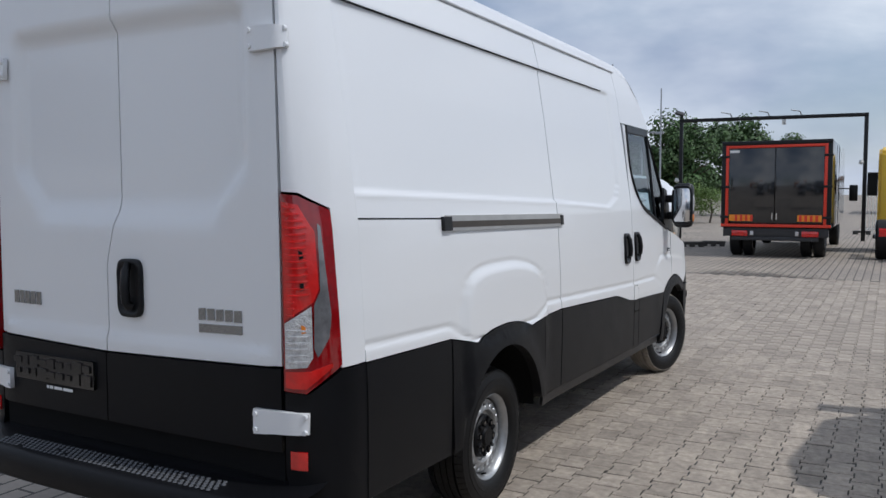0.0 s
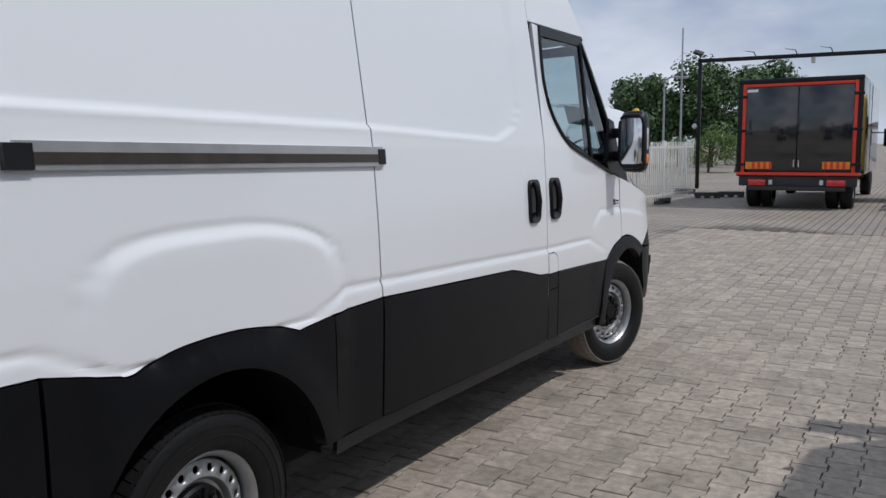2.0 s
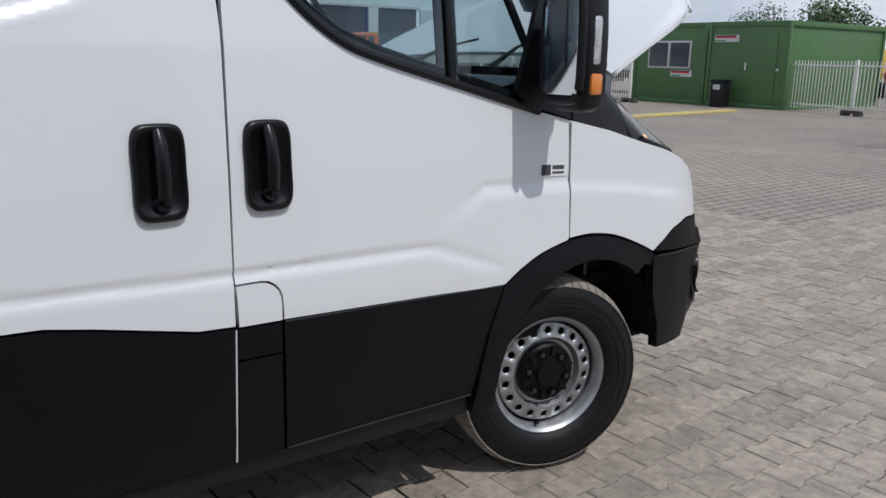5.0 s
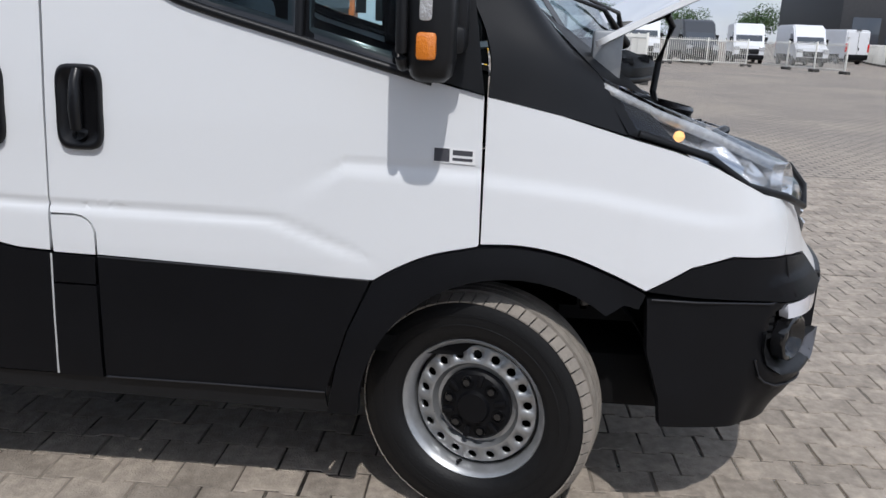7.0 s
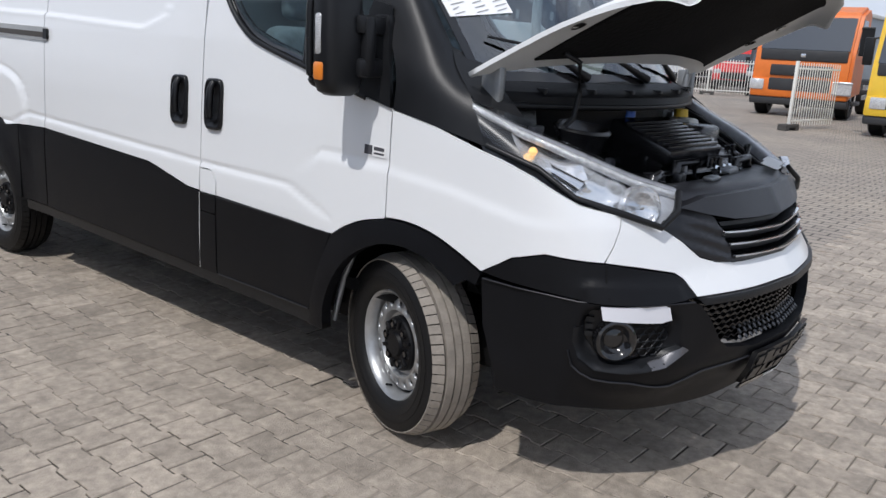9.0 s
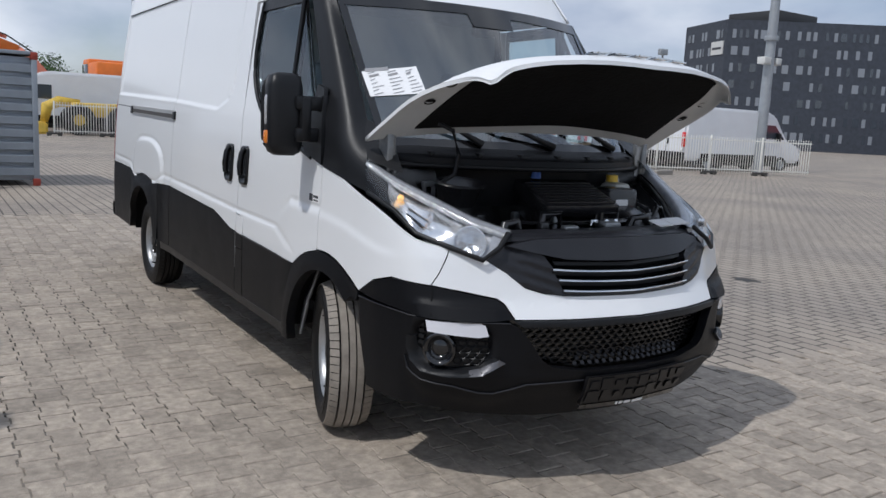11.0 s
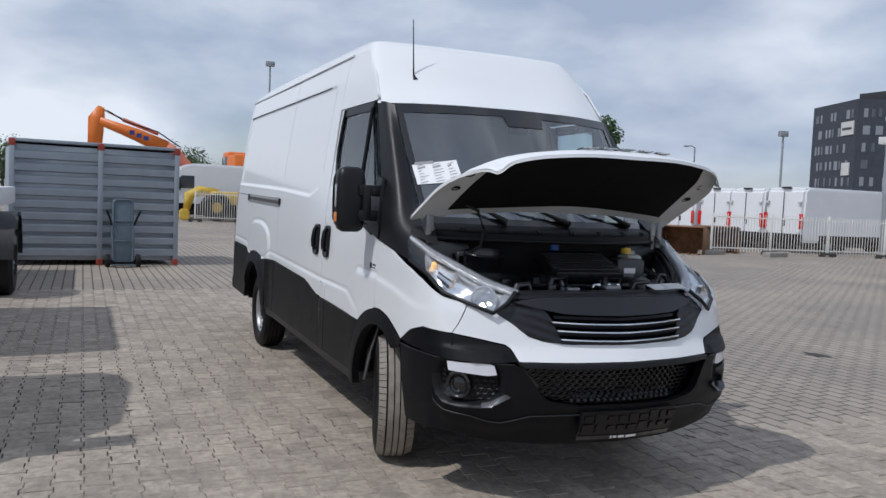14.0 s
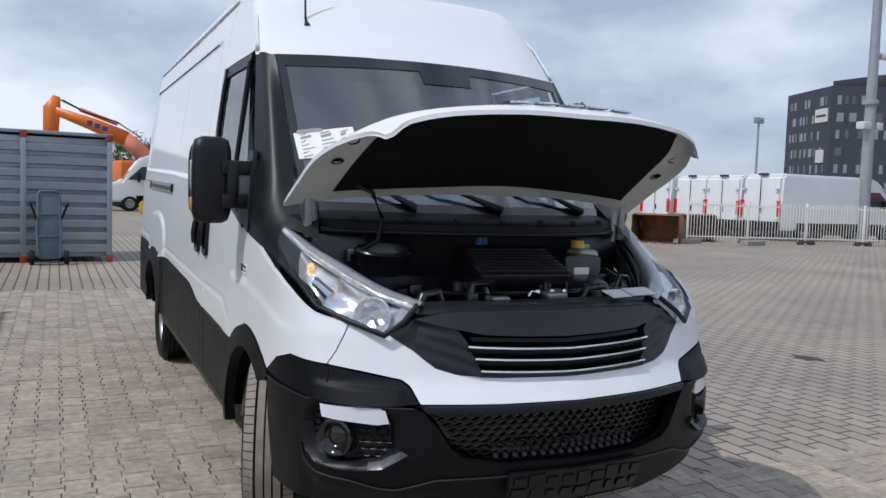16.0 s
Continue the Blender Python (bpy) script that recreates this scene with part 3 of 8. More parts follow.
rear_door(1)
rear_door(-1)
for sgn in (1, -1):
    for z in (0.765, 2.11):
        s0, s1 = tail_s(0.70), tail_s(0.90)
        bm = panel_bm([(s1, z - 0.035), (s0, z - 0.045), (s0, z + 0.045), (s1, z + 0.038)], tail, 0.05, 0.02, 0.026)
        for s in (s0 - 0.012, s1 + 0.012):
            for dz in (-0.028, 0.028):
                p = tail(s, z + dz, 0.02)
                bm = lathe_bm([(0, 0.014), (0.009, 0.014), (0.010, 0.0)], 10, bm, Matrix.Translation(p) @ pose(0, 0, 0, 90, 0, 0))
        part("door_hinge", bm if sgn > 0 else mirror_x(bm), M_WHITE, van, "white painted hinge plate")


def handle_bm(w, h, place):
    """An oval recessed grip: outer bowl and upright bar. place(u, v, lift)."""
    ring = [(w * 0.5 * math.copysign(abs(math.cos(a)) ** 0.45, math.cos(a)) * (0.9 + 0.1 * abs(math.sin(a))), h * 0.5 * math.copysign(abs(math.sin(a)) ** 0.55, math.sin(a))) for a in [2 * math.pi * k / 36 for k in range(36)]]
    b = bmesh.new()
    prev = None
    for f, lift in ((1.0, -0.004), (1.0, 0.014), (0.93, 0.019), (0.84, 0.015), (0.70, 0.005), (0.3, 0.003)):
        cur = [b.verts.new(place(u * f, v * f, lift)) for u, v in ring]
        if prev:
            for k in range(36):
                b.faces.new((prev[k], prev[(k + 1) % 36], cur[(k + 1) % 36], cur[k]))
        prev = cur
    b.faces.new(prev)
    bmesh.ops.recalc_face_normals(b, faces=b.faces)
    bar = [(0.0, h * 0.42, 0.012), (0.0, h * 0.30, 0.028), (0.0, 0.0, 0.034), (0.0, -h * 0.24, 0.028), (0.0, -h * 0.31, 0.012)]
    b = tube_bm([place(*p) for p in bar], w * 0.1, 10, b, radii=[w * 0.11, w * 0.12, w * 0.13, w * 0.12, w * 0.16])
    return b


for yc in (-1.327, -1.06):
    part("door_handle", handle_bm(0.134, 0.222, lambda u, v, l, yc=yc: side(yc + u, 1.172 + v, l)), M_BOWL, van, "black oval pull handle")
    part("door_handle", mirror_x(handle_bm(0.134, 0.222, lambda u, v, l, yc=yc: side(yc + u, 1.172 + v, l))), M_BLACK2, van, "black oval pull handle")
part("rear_door_handle", handle_bm(0.145, 0.23, lambda u, v, l: tail(tail_s(0.065) - u, 1.205 + v, l + 0.002)), M_BLACK2, van, "black oval pull handle")
# chrome badges as plain shapes
bm = None
for k in range(5):
    bm = panel_bm([(tail_s(0.42 + 0.043 * k), 1.105), (tail_s(0.42 + 0.043 * k + 0.034), 1.107), (tail_s(0.42 + 0.043 * k + 0.034), 1.150), (tail_s(0.42 + 0.043 * k), 1.148)], tail, 0.1, 0.003, 0.004, bm)
bm = panel_bm([(tail_s(0.42), 1.058), (tail_s(0.628), 1.062), (tail_s(0.628), 1.094), (tail_s(0.42), 1.09)], tail, 0.1, 0.003, 0.003, bm)
part("badge", bm, M_BADGE, van, "chrome badge plates")
bm = None
for k in range(5):
    bm = panel_bm([(tail_s(-0.70 + 0.04 * k), 1.10), (tail_s(-0.70 + 0.04 * k + 0.032), 1.10), (tail_s(-0.70 + 0.04 * k + 0.032), 1.155), (tail_s(-0.70 + 0.04 * k), 1.155)], tail, 0.1, 0.003, 0.004, bm)
part("badge", bm, M_BADGE, van, "chrome badge plates")


def plate_holder(place, w, h):
    """A bare number-plate holder with ribs. place(u, v, lift)."""
    bm = panel_bm([(-w / 2, -h / 2), (w / 2, -h / 2), (w / 2, h / 2), (-w / 2, h / 2)], place, 0.1, 0.02, 0.014)
    rng = random.Random(4)
    for k in range(18):
        u, v = -w / 2 + 0.02 + (w - 0.06) * (k % 9) / 8, (-0.2 + 0.42 * (k // 9)) * h
        a, c = 0.012 + 0.02 * rng.random(), h * (0.08 + 0.14 * rng.random())
        bm = panel_bm([(u - a, v - c), (u + a, v - c), (u + a, v + c), (u - a, v + c)], place, 0.2, 0.006, 0.020, bm)
    return bm


part("plate_holder", plate_holder(lambda u, v, l: tail(tail_s(-0.40) - u, 0.835 + v, l + 0.006), 0.52, 0.115), M_GLOSSBLACK, van, "empty black number plate holder")
bm = None
for k, wd in enumerate((0.012, 0.02, 0.05, 0.06)):
    u = -0.45 + (0.0, 0.02, 0.05, 0.11)[k]
    bm = panel_bm([(tail_s(u), 0.752), (tail_s(u + wd), 0.752), (tail_s(u + wd), 0.764), (tail_s(u), 0.764)], tail, 0.2, 0.002, 0.016, bm)
part("plate_strip_mark", bm, M_PAPER, van, "white bars on the holder strip")
# rear step
bm = grid_bm([[(x, y + 0.06 * (x / 0.95) ** 4, z) for x in (-0.95, -0.8, -0.4, 0, 0.4, 0.8, 0.95)] for y, z in ((-4.90, 0.56), (-4.955, 0.545), (-4.99, 0.535), (-5.12, 0.53), (-5.155, 0.515), (-5.16, 0.44), (-5.12, 0.40), (-4.95, 0.40))], 4, 2)
step_ob = part("rear_step", sharpen(bm, 50), M_BLACK, van, "black plastic rear bumper step")
bm = None
for i in range(5):
    for k in range(46):
        if random.Random(i * 50 + k).random() < 0.04:
            continue
        x = -0.62 + 0.027 * k + 0.0135 * (i % 2)
        bm = lathe_bm([(0, 0.004), (0.0075, 0.004), (0.009, 0.0)], 6, bm, pose(x, -5.02 - 0.021 * i + 0.02 * abs(x) ** 4, 0.533))
part("step_stud_field", bm, mat("grey_grip_studs", (0.11, 0.115, 0.125), 0.5, var=0.15, scale=20), step_ob, "raised grip studs")["kind"] = "stuff"
part("rear_inner_closing", box_bm(-0.80, 0.80, -4.93, -4.88, 0.42, 0.95, 0.0), M_DARK, van)

# sliding door rail
bm = panel_bm([(-4.05, 1.410), (-2.64, 1.384), (-2.64, 1.455), (-4.05, 1.478)], side, 0.3, 0.012, 0.012)
rail = part("door_rail", bm, mat("rail_aluminium", (0.50, 0.49, 0.47), 0.35, 0.7, var=0.1, scale=12), van, "grey metal sliding door rail")
part("rail_slot", panel_bm([(-4.04, 1.424), (-2.66, 1.399), (-2.66, 1.428), (-4.04, 1.452)], side, 0.3, 0.003, 0.0145), mat("rail_channel", (0.075, 0.062, 0.05), 0.4, 0.5, var=0.2, scale=14), rail)
part("rail_end", panel_bm([(-4.08, 1.412), (-4.01, 1.411), (-4.01, 1.472), (-4.08, 1.473)], side, 0.1, 0.02, 0.018), M_BLACK2, rail)
part("rail_end", panel_bm([(-2.67, 1.392), (-2.63, 1.391), (-2.63, 1.447), (-2.67, 1.447)], side, 0.1, 0.02, 0.016), M_BLACK2, rail)
part("rail_line", panel_bm([(-4.70, 1.478), (-4.08, 1.462), (-4.08, 1.468), (-4.70, 1.484)], side, 0.3, 0.003, 0.0015), M_BLACK, rail)

# door windows
GLASS1 = [(-0.50, 1.402), (-0.71, 1.458), (-0.83, 1.50), (-0.915, 1.56), (-0.985, 1.64), (-1.03, 1.73), (-1.045, 1.82), (-1.035, 2.00), (-1.025, 2.03), (-0.50, 2.03)]
GLASS2 = [(-0.455, 1.392), (-0.13, 1.306), (-0.10, 1.34), (-0.30, 1.72), (-0.44, 1.98), (-0.455, 2.0)]


def window_ring(loop, grow, lift):
    """A black surround round one pane, open in the middle."""
    cy, cz = sum(p[0] for p in loop) / len(loop), sum(p[1] for p in loop) / len(loop)
    b = bmesh.new()
    rings = [[b.verts.new(side(cy + (y - cy) * f, cz + (z - cz) * f, l)) for y, z in loop] for f, l in ((0.97, lift - 0.02), (0.97, lift), (grow, lift))]
    n = len(loop)
    for a, c in zip(rings, rings[1:]):
        for k in range(n):
            b.faces.new((a[k], a[(k + 1) % n], c[(k + 1) % n], c[k]))
    bmesh.ops.recalc_face_normals(b, faces=b.faces)
    return b


both("window_frame", lambda: window_ring(GLASS1, 1.16, -0.010), M_GLOSSBLACK)
both("window_frame", lambda: window_ring(GLASS2, 1.32, -0.012), M_GLOSSBLACK)
both("window_glass", lambda: panel_bm(GLASS1, side, 0.1, 0.004, -0.005), M_GLASS)
both("quarter_glass", lambda: panel_bm(GLASS2, side, 0.1, 0.004, -0.005), M_GLASS)
both("window_rubber", lambda: tube_bm([side(y, z, 0.002) for y, z in SILL_LINE[1:]], 0.012, 8), M_BLACK2)
both("window_rubber", lambda: tube_bm([side(-0.478, 1.37, 0.0), side(-0.478, 2.05, 0.0)], 0.012, 8), M_BLACK2)
both("door_top_trim", lambda: panel_bm([(-1.05, 2.035), (-0.475, 2.035), (-0.44, 2.088), (-1.06, 2.088)], side, 0.1, 0.015, 0.004), M_BLACK2)

# front pillar panel
PILLAR = [[(0.988, 0.012, 1.245), (0.972, 0.2, 1.205), (0.925, 0.385, 1.155)],
          [(0.977, 0.010, 1.36), (0.955, 0.17, 1.345), (0.905, 0.30, 1.30)],
          [(0.955, -0.05, 1.50), (0.91, 0.09, 1.50), (0.82, 0.135, 1.47)],
          [(0.912, -0.235, 1.80), (0.875, -0.12, 1.80), (0.805, -0.105, 1.80)],
          [(0.868, -0.43, 2.085), (0.848, -0.35, 2.082), (0.806, -0.285, 2.06)]]
both("front_pillar", lambda: grid_bm(PILLAR, 5, 5, thick=0.02), M_BLACK2, label="charcoal plastic pillar panel")
both("pillar_fill", lambda: grid_bm([[(0.905, 0.31, 1.295), (0.80, 0.45, 1.25)], [(0.87, 0.20, 1.40), (0.76, 0.30, 1.36)], [(0.82, 0.135, 1.47), (0.74, 0.22, 1.42)]], 4, 4), M_BLACK2)


# windscreen, cowl and wipers
def screen(x, z, lift=0.0):
    return Vector((x, 0.235 - 0.75 * (z - 1.36) + 0.24 * (1 - (x / 0.80) ** 2) * (1 - 0.25 * (z - 1.36)) + lift * 0.8, z + lift * 0.6))


part("windscreen", panel_bm([(-0.80, 1.34), (0.80, 1.34), (0.80, 2.065), (-0.80, 2.065)], screen, 0.1, 0.005), M_SCREEN, van)
bm = panel_bm([(-0.80, 2.01), (-0.14, 2.02), (-0.13, 1.955), (0.13, 1.955), (0.14, 2.02), (0.80, 2.01), (0.80, 2.068), (-0.80, 2.068)], screen, 0.1, 0.002, 0.004)
bm = panel_bm([(0.77, 1.40), (0.80, 1.36), (0.80, 2.03), (0.765, 2.0)], screen, 0.1, 0.002, 0.004, bm)
bm = panel_bm([(-0.77, 1.40), (-0.80, 1.36), (-0.80, 2.03), (-0.765, 2.0)], screen, 0.1, 0.002, 0.004, bm)
bm = panel_bm([(-0.80, 1.33), (0.80, 1.33), (0.80, 1.395), (-0.80, 1.395)], screen, 0.1, 0.002, 0.004, bm)
part("windscreen_band", bm, M_GLOSSBLACK, van, "black screen border")
rows = []
for z, dy, w in ((1.366, 0.0, 0.80), (1.350, 0.05, 0.80), (1.332, 0.10, 0.79), (1.318, 0.115, 0.78), (1.293, 0.12, 0.77), (1.285, 0.10, 0.76), (1.275, 0.0, 0.76), (1.10, -0.02, 0.76)):
    rows.append([(w * u, 0.235 + 0.235 * (1 - u * u) + dy - (0.0 if abs(u) < 0.97 else 0.03), z) for u in (-1, -0.8, -0.4, 0, 0.4, 0.8, 1)])
cowl = part("cowl", sharpen(grid_bm(rows, 4, 1), 30), M_BLACK, van, "ribbed black plastic cowl")
for k in range(7):
    x = -0.63 + 0.21 * k
    part("cowl_rib", box_bm(x - 0.012, x + 0.012, 0.295 + 0.235 * (1 - (x / 0.8) ** 2), 0.335 + 0.235 * (1 - (x / 0.8) ** 2), 1.325, 1.347, 0.005), M_BLACK2, cowl)
bm = tube_bm([(u * 0.76, 0.348 + 0.225 * (1 - u * u), 1.284) for u in np.linspace(-1, 1, 21)], 0.013, 8)
part("cowl_seal", bm, M_BLACK2, cowl)
for x0, x1 in ((-0.04, 0.50), (-0.56, 0.02), (0.36, 0.70)):
    a, b_ = screen(x0, 1.37, 0.02), screen(x1, 1.50 if x0 != 0.30 else 1.46, 0.02)
    mid = screen((x0 + x1) / 2, 1.45, 0.05)
    part("wiper", tube_bm([a, a.lerp(mid, 0.5), mid, mid.lerp(b_, 0.5), b_], 0.010, 8, radii=[0.018, 0.011, 0.007, 0.006, 0.005]), M_BLACK2, van)

# mirror
for sgn in (1, -1):
    bm = bmesh.new()
    rows = []
    for z, f in ((1.285, 0.55), (1.30, 0.85), (1.34, 1.0), (1.50, 1.02), (1.60, 0.98), (1.645, 0.86), (1.66, 0.5)):
        ring = []
        for k in range(20):
            a = 2 * math.pi * k / 20
            ca, sa = math.copysign(abs(math.cos(a)) ** 0.55, math.cos(a)), math.copysign(abs(math.sin(a)) ** 0.55, math.sin(a))
            ring.append(bm.verts.new((1.133 + 0.088 * f * ca, -0.130 + 0.058 * f * sa + 0.02 * (1.5 - z), z)))
        rows.append(ring)
    for a, c in zip(rows, rows[1:]):
        for k in range(20):
            bm.faces.new((a[k], a[(k + 1) % 20], c[(k + 1) % 20], c[k]))
    bm.faces.new(rows[0][::-1])
    bm.faces.new(rows[-1])
    bmesh.ops.recalc_face_normals(bm, faces=bm.faces)

    def put(nm, b, m_, par=None, lab=""):
        return part(nm, b if sgn > 0 else mirror_x(b), m_, par or van, lab)
    mir = put("mirror_housing", bm, M_BLACK2, lab="large black wing mirror")
    put("mirror_glass", box_bm(1.062, 1.205, -0.203, -0.196, 1.335, 1.615, 0.003), M_CHROME, mir)
    put("mirror_lamp", box_bm(1.190, 1.228, -0.160, -0.110, 1.335, 1.400, 0.012), M_AMBER, mir, "amber side indicator")
    put("mirror_lamp_lens", box_bm(1.192, 1.226, -0.155, -0.12, 1.42, 1.56, 0.012), M_CLEARLENS, mir)
    rim_pts = [(1.133 + 0.078 * math.copysign(abs(math.cos(a)) ** 0.4, math.cos(a)), -0.192, 1.475 + 0.155 * math.copysign(abs(math.sin(a)) ** 0.4, math.sin(a))) for a in [2 * math.pi * k / 32 for k in range(33)]]
    put("mirror_rim", tube_bm(rim_pts, 0.014, 8), M_BLACK2, mir)
    b = box_bm(0.94, 1.10, -0.105, -0.055, 1.495, 1.560, 0.014)
    b = box_bm(0.95, 1.10, -0.105, -0.050, 1.350, 1.415, 0.014, bm=b)
    b = box_bm(1.020, 1.075, -0.100, -0.045, 1.355, 1.556, 0.016, bm=b)
    b = box_bm(0.93, 0.97, -0.115, -0.040, 1.34, 1.57, 0.014, bm=b)
    put("mirror_arm", b, M_BLACK2, mir)
    put("mirror_base", panel_bm([(0.0, 1.25), (-0.20, 1.30), (-0.24, 1.34), (-0.13, 1.62), (-0.05, 1.60)], side, 0.06, 0.02, 0.012), M_BLACK2, mir)

# front fenders, nose and bumper
s_ = lambda y: y - 0.40
FENDER = [(s_(0.010), 0.86), *[(s_(y), z + 0.004) for y, z in ARCH_F2[1:]], (0.175, 0.825), (0.302, 0.855), (0.379, 0.851), (0.515, 0.846), (0.552, 0.89), (0.612, 0.985), (0.45, 1.015), (0.25, 1.085), (0.10, 1.125), (s_(0.385), 1.152), (s_(0.2), 1.203), (s_(0.010), 1.243)]
both("fender", lambda: panel_bm(FENDER, nose, 0.03, vstep=0.012), M_WHITE)
CAP = [(0.058, 0.755), (0.175, 0.819), (0.302, 0.849), (0.379, 0.845), (0.535, 0.839), (0.790, 0.799), (0.816, 0.781), (0.838, 0.730), (0.702, 0.722), (0.467, 0.724), (0.364, 0.732), (0.168, 0.744)]


def cap_surf(s, z, lift=0.0):
    """The end cap with its raised lower field."""
    on = sstep(0.40, 0.455, s) * (1 - sstep(0.775, 0.805, s))
    line = float(np.interp(s, [0.4, 0.46, 0.79], [0.755, 0.786, 0.768]))
    return nose(s, z, lift + 0.009 * on * (1 - sstep(line - 0.004, line + 0.004, z)))


both("bumper_wing", lambda: panel_bm(CAP, cap_surf, 0.02, 0.03, 0.002, vstep=0.008), M_BLACK, label="black bumper end cap")
both("cap_gap", lambda: panel_bm([(0.50, 0.734), (0.506, 0.734), (0.528, 0.838), (0.522, 0.838)], cap_surf, 0.1, 0.002, 0.0035), M_DARK)
half = [(0.521, 0.846), (0.65, 0.829), (0.795, 0.804), (0.822, 0.785), (0.846, 0.730)]
top = [(0.752, 0.952), (0.846, 0.897), (0.920, 0.841), (0.997, 0.820), (1.15, 0.808)]
NOSEBAR = half + [(2 * SN - s, z) for s, z in half[::-1]] + [(2 * SN - 0.558, 0.89), (2 * SN - 0.618, 0.985), (2 * SN - 0.70, 0.962)] + [(2 * SN - s, z) for s, z in top] + top[::-1] + [(0.70, 0.962), (0.618, 0.985), (0.558, 0.89)]
one("nose_panel", NOSEBAR, nose, M_WHITE, 0.035, label="white painted nose panel")
half = [(0.06, 0.735), (0.2, 0.730), (0.405, 0.722), (0.62, 0.717), (0.82, 0.716), (0.852, 0.704), (0.90, 0.655), (0.961, 0.572), (1.01, 0.538), (1.17, 0.515)]
low = [(0.136, 0.36), (0.30, 0.355), (0.53, 0.350), (0.72, 0.322), (1.0, 0.305)]
BUMPER = half + [(2 * SN - s, z) for s, z in half[::-1]] + [(2 * SN - 0.075, 0.58), (2 * SN - 0.12, 0.45)] + [(2 * SN - s, z) for s, z in low] + low[::-1] + [(0.12, 0.45), (0.075, 0.58)]


def nest_field(q, z):
    """Grows from 0 in the middle of a fog lamp nest, past 1 at its rim."""
    return ((abs(q - 0.585) / 0.178) ** 3.2 + (abs(z - 0.617) / 0.104) ** 3.2) ** (1 / 3.2)


def bumper_surf(s, z, lift=0.0):
    q = s if s < SN else 2 * SN - s
    line = float(np.interp(q, [0.37, 0.40, 0.47, 0.60, 0.71, 0.77, 0.906, 1.05, 1.18], [0.62, 0.508, 0.470, 0.456, 0.430, 0.427, 0.464, 0.470, 0.473]))
    on = sstep(0.36, 0.44, q)
    lift += on * 0.006 * sstep(line - 0.005, line + 0.006, z) - on * 0.018 * (1 - sstep(line - 0.09, line, z))
    lift -= 0.052 * (1 - sstep(0.86, 1.0, nest_field(q, z)))
    lift += 0.006 * sstep(0.84, 0.95, q) * sstep(0.52, 0.56, z)
    return nose(s, z, lift)


bumper = one("bumper", BUMPER, bumper_surf, M_BLACK, 0.016, 0.001, 0.04, label="black plastic front bumper")
# thin beads in a paler plastic paint the highlights along the bumper's edges
line_q = [(0.385, 0.56), (0.40, 0.511), (0.43, 0.488), (0.47, 0.473), (0.53, 0.465), (0.60, 0.459), (0.66, 0.444), (0.71, 0.433), (0.77, 0.430), (0.84, 0.447), (0.906, 0.467), (1.05, 0.473), (1.17, 0.476)]
for sgn in (1, -1):
    b = tube_bm([bumper_surf(q, z, 0.005) for q, z in line_q], 0.0035, 6)
    part("bumper_edge", b if sgn > 0 else mirror_x(b), M_SATIN, bumper)
both("bumper_top_edge", lambda: tube_bm([nose(q, z, 0.009) for q, z in ((0.07, 0.735), (0.2, 0.731), (0.405, 0.723), (0.62, 0.718), (0.82, 0.717))], 0.003, 6), M_SATIN)
both("door_edge", lambda: panel_bm([(-1.1815, 0.412), (-1.176, 0.412), (-1.1645, 0.77), (-1.169, 0.77)], side, 0.2, 0.002, 0.001), M_INNERMETAL, label="pale edge in the door gap")
# two more paler beads, added as edge highlights on the door trim
both("door_lower_edge", lambda: tube_bm([side(y, z, 0.004) for y, z in ((-1.035, 0.4115), (-0.7, 0.4085), (-0.405, 0.4065))], 0.003, 6), M_SATIN)
both("trim_top_edge", lambda: tube_bm([side(y, z, 0.003) for y, z in ((-1.035, 0.7685), (-0.66, 0.756), (-0.285, 0.7435))], 0.0025, 6), M_SATIN)
# mesh intake
half = [(0.830, 0.716), (0.90, 0.655), (0.961, 0.572), (1.01, 0.538), (1.17, 0.515)]
INTAKE = half + [(2 * SN - s, z) for s, z in half[::-1]]
part("intake_backing", panel_bm(INTAKE, nose, 0.08, 0.01, -0.075), M_GLOSSBLACK, bumper)


def comb_bm(s0, s1, z0, z1, w, lift):
    bm = bmesh.new()
    rowh = 0.020
    for r in range(int((z1 - z0) / rowh)):
        z = z0 + r * rowh
        n = int((s1 - s0) / w)
        top_pts, low_pts = [], []
        for k in range(n + 1):
            s = s0 + k * w
            zz = z + (0.010 if (k + r) % 2 else 0.0)
            if zz < 0.712:
                q = min(s, 2 * SN - s)
                limit = np.interp(q, [0.852, 0.90, 0.961, 1.01, 1.17], [0.704, 0.655, 0.572, 0.538, 0.515])
                if zz > limit:
                    top_pts.append(nose(s, zz + 0.003, lift))
                    low_pts.append(nose(s, zz - 0.003, lift))
        tv, lv = [bm.verts.new(p) for p in top_pts], [bm.verts.new(p) for p in low_pts]
        bv = [bm.verts.new(p - Vector((0, 0.02, 0))) for p in top_pts]
        for k in range(len(tv) - 1):
            bm.faces.new((tv[k], tv[k + 1], lv[k + 1], lv[k]))
            bm.faces.new((tv[k], bv[k], bv[k + 1], tv[k + 1]))
    return bm


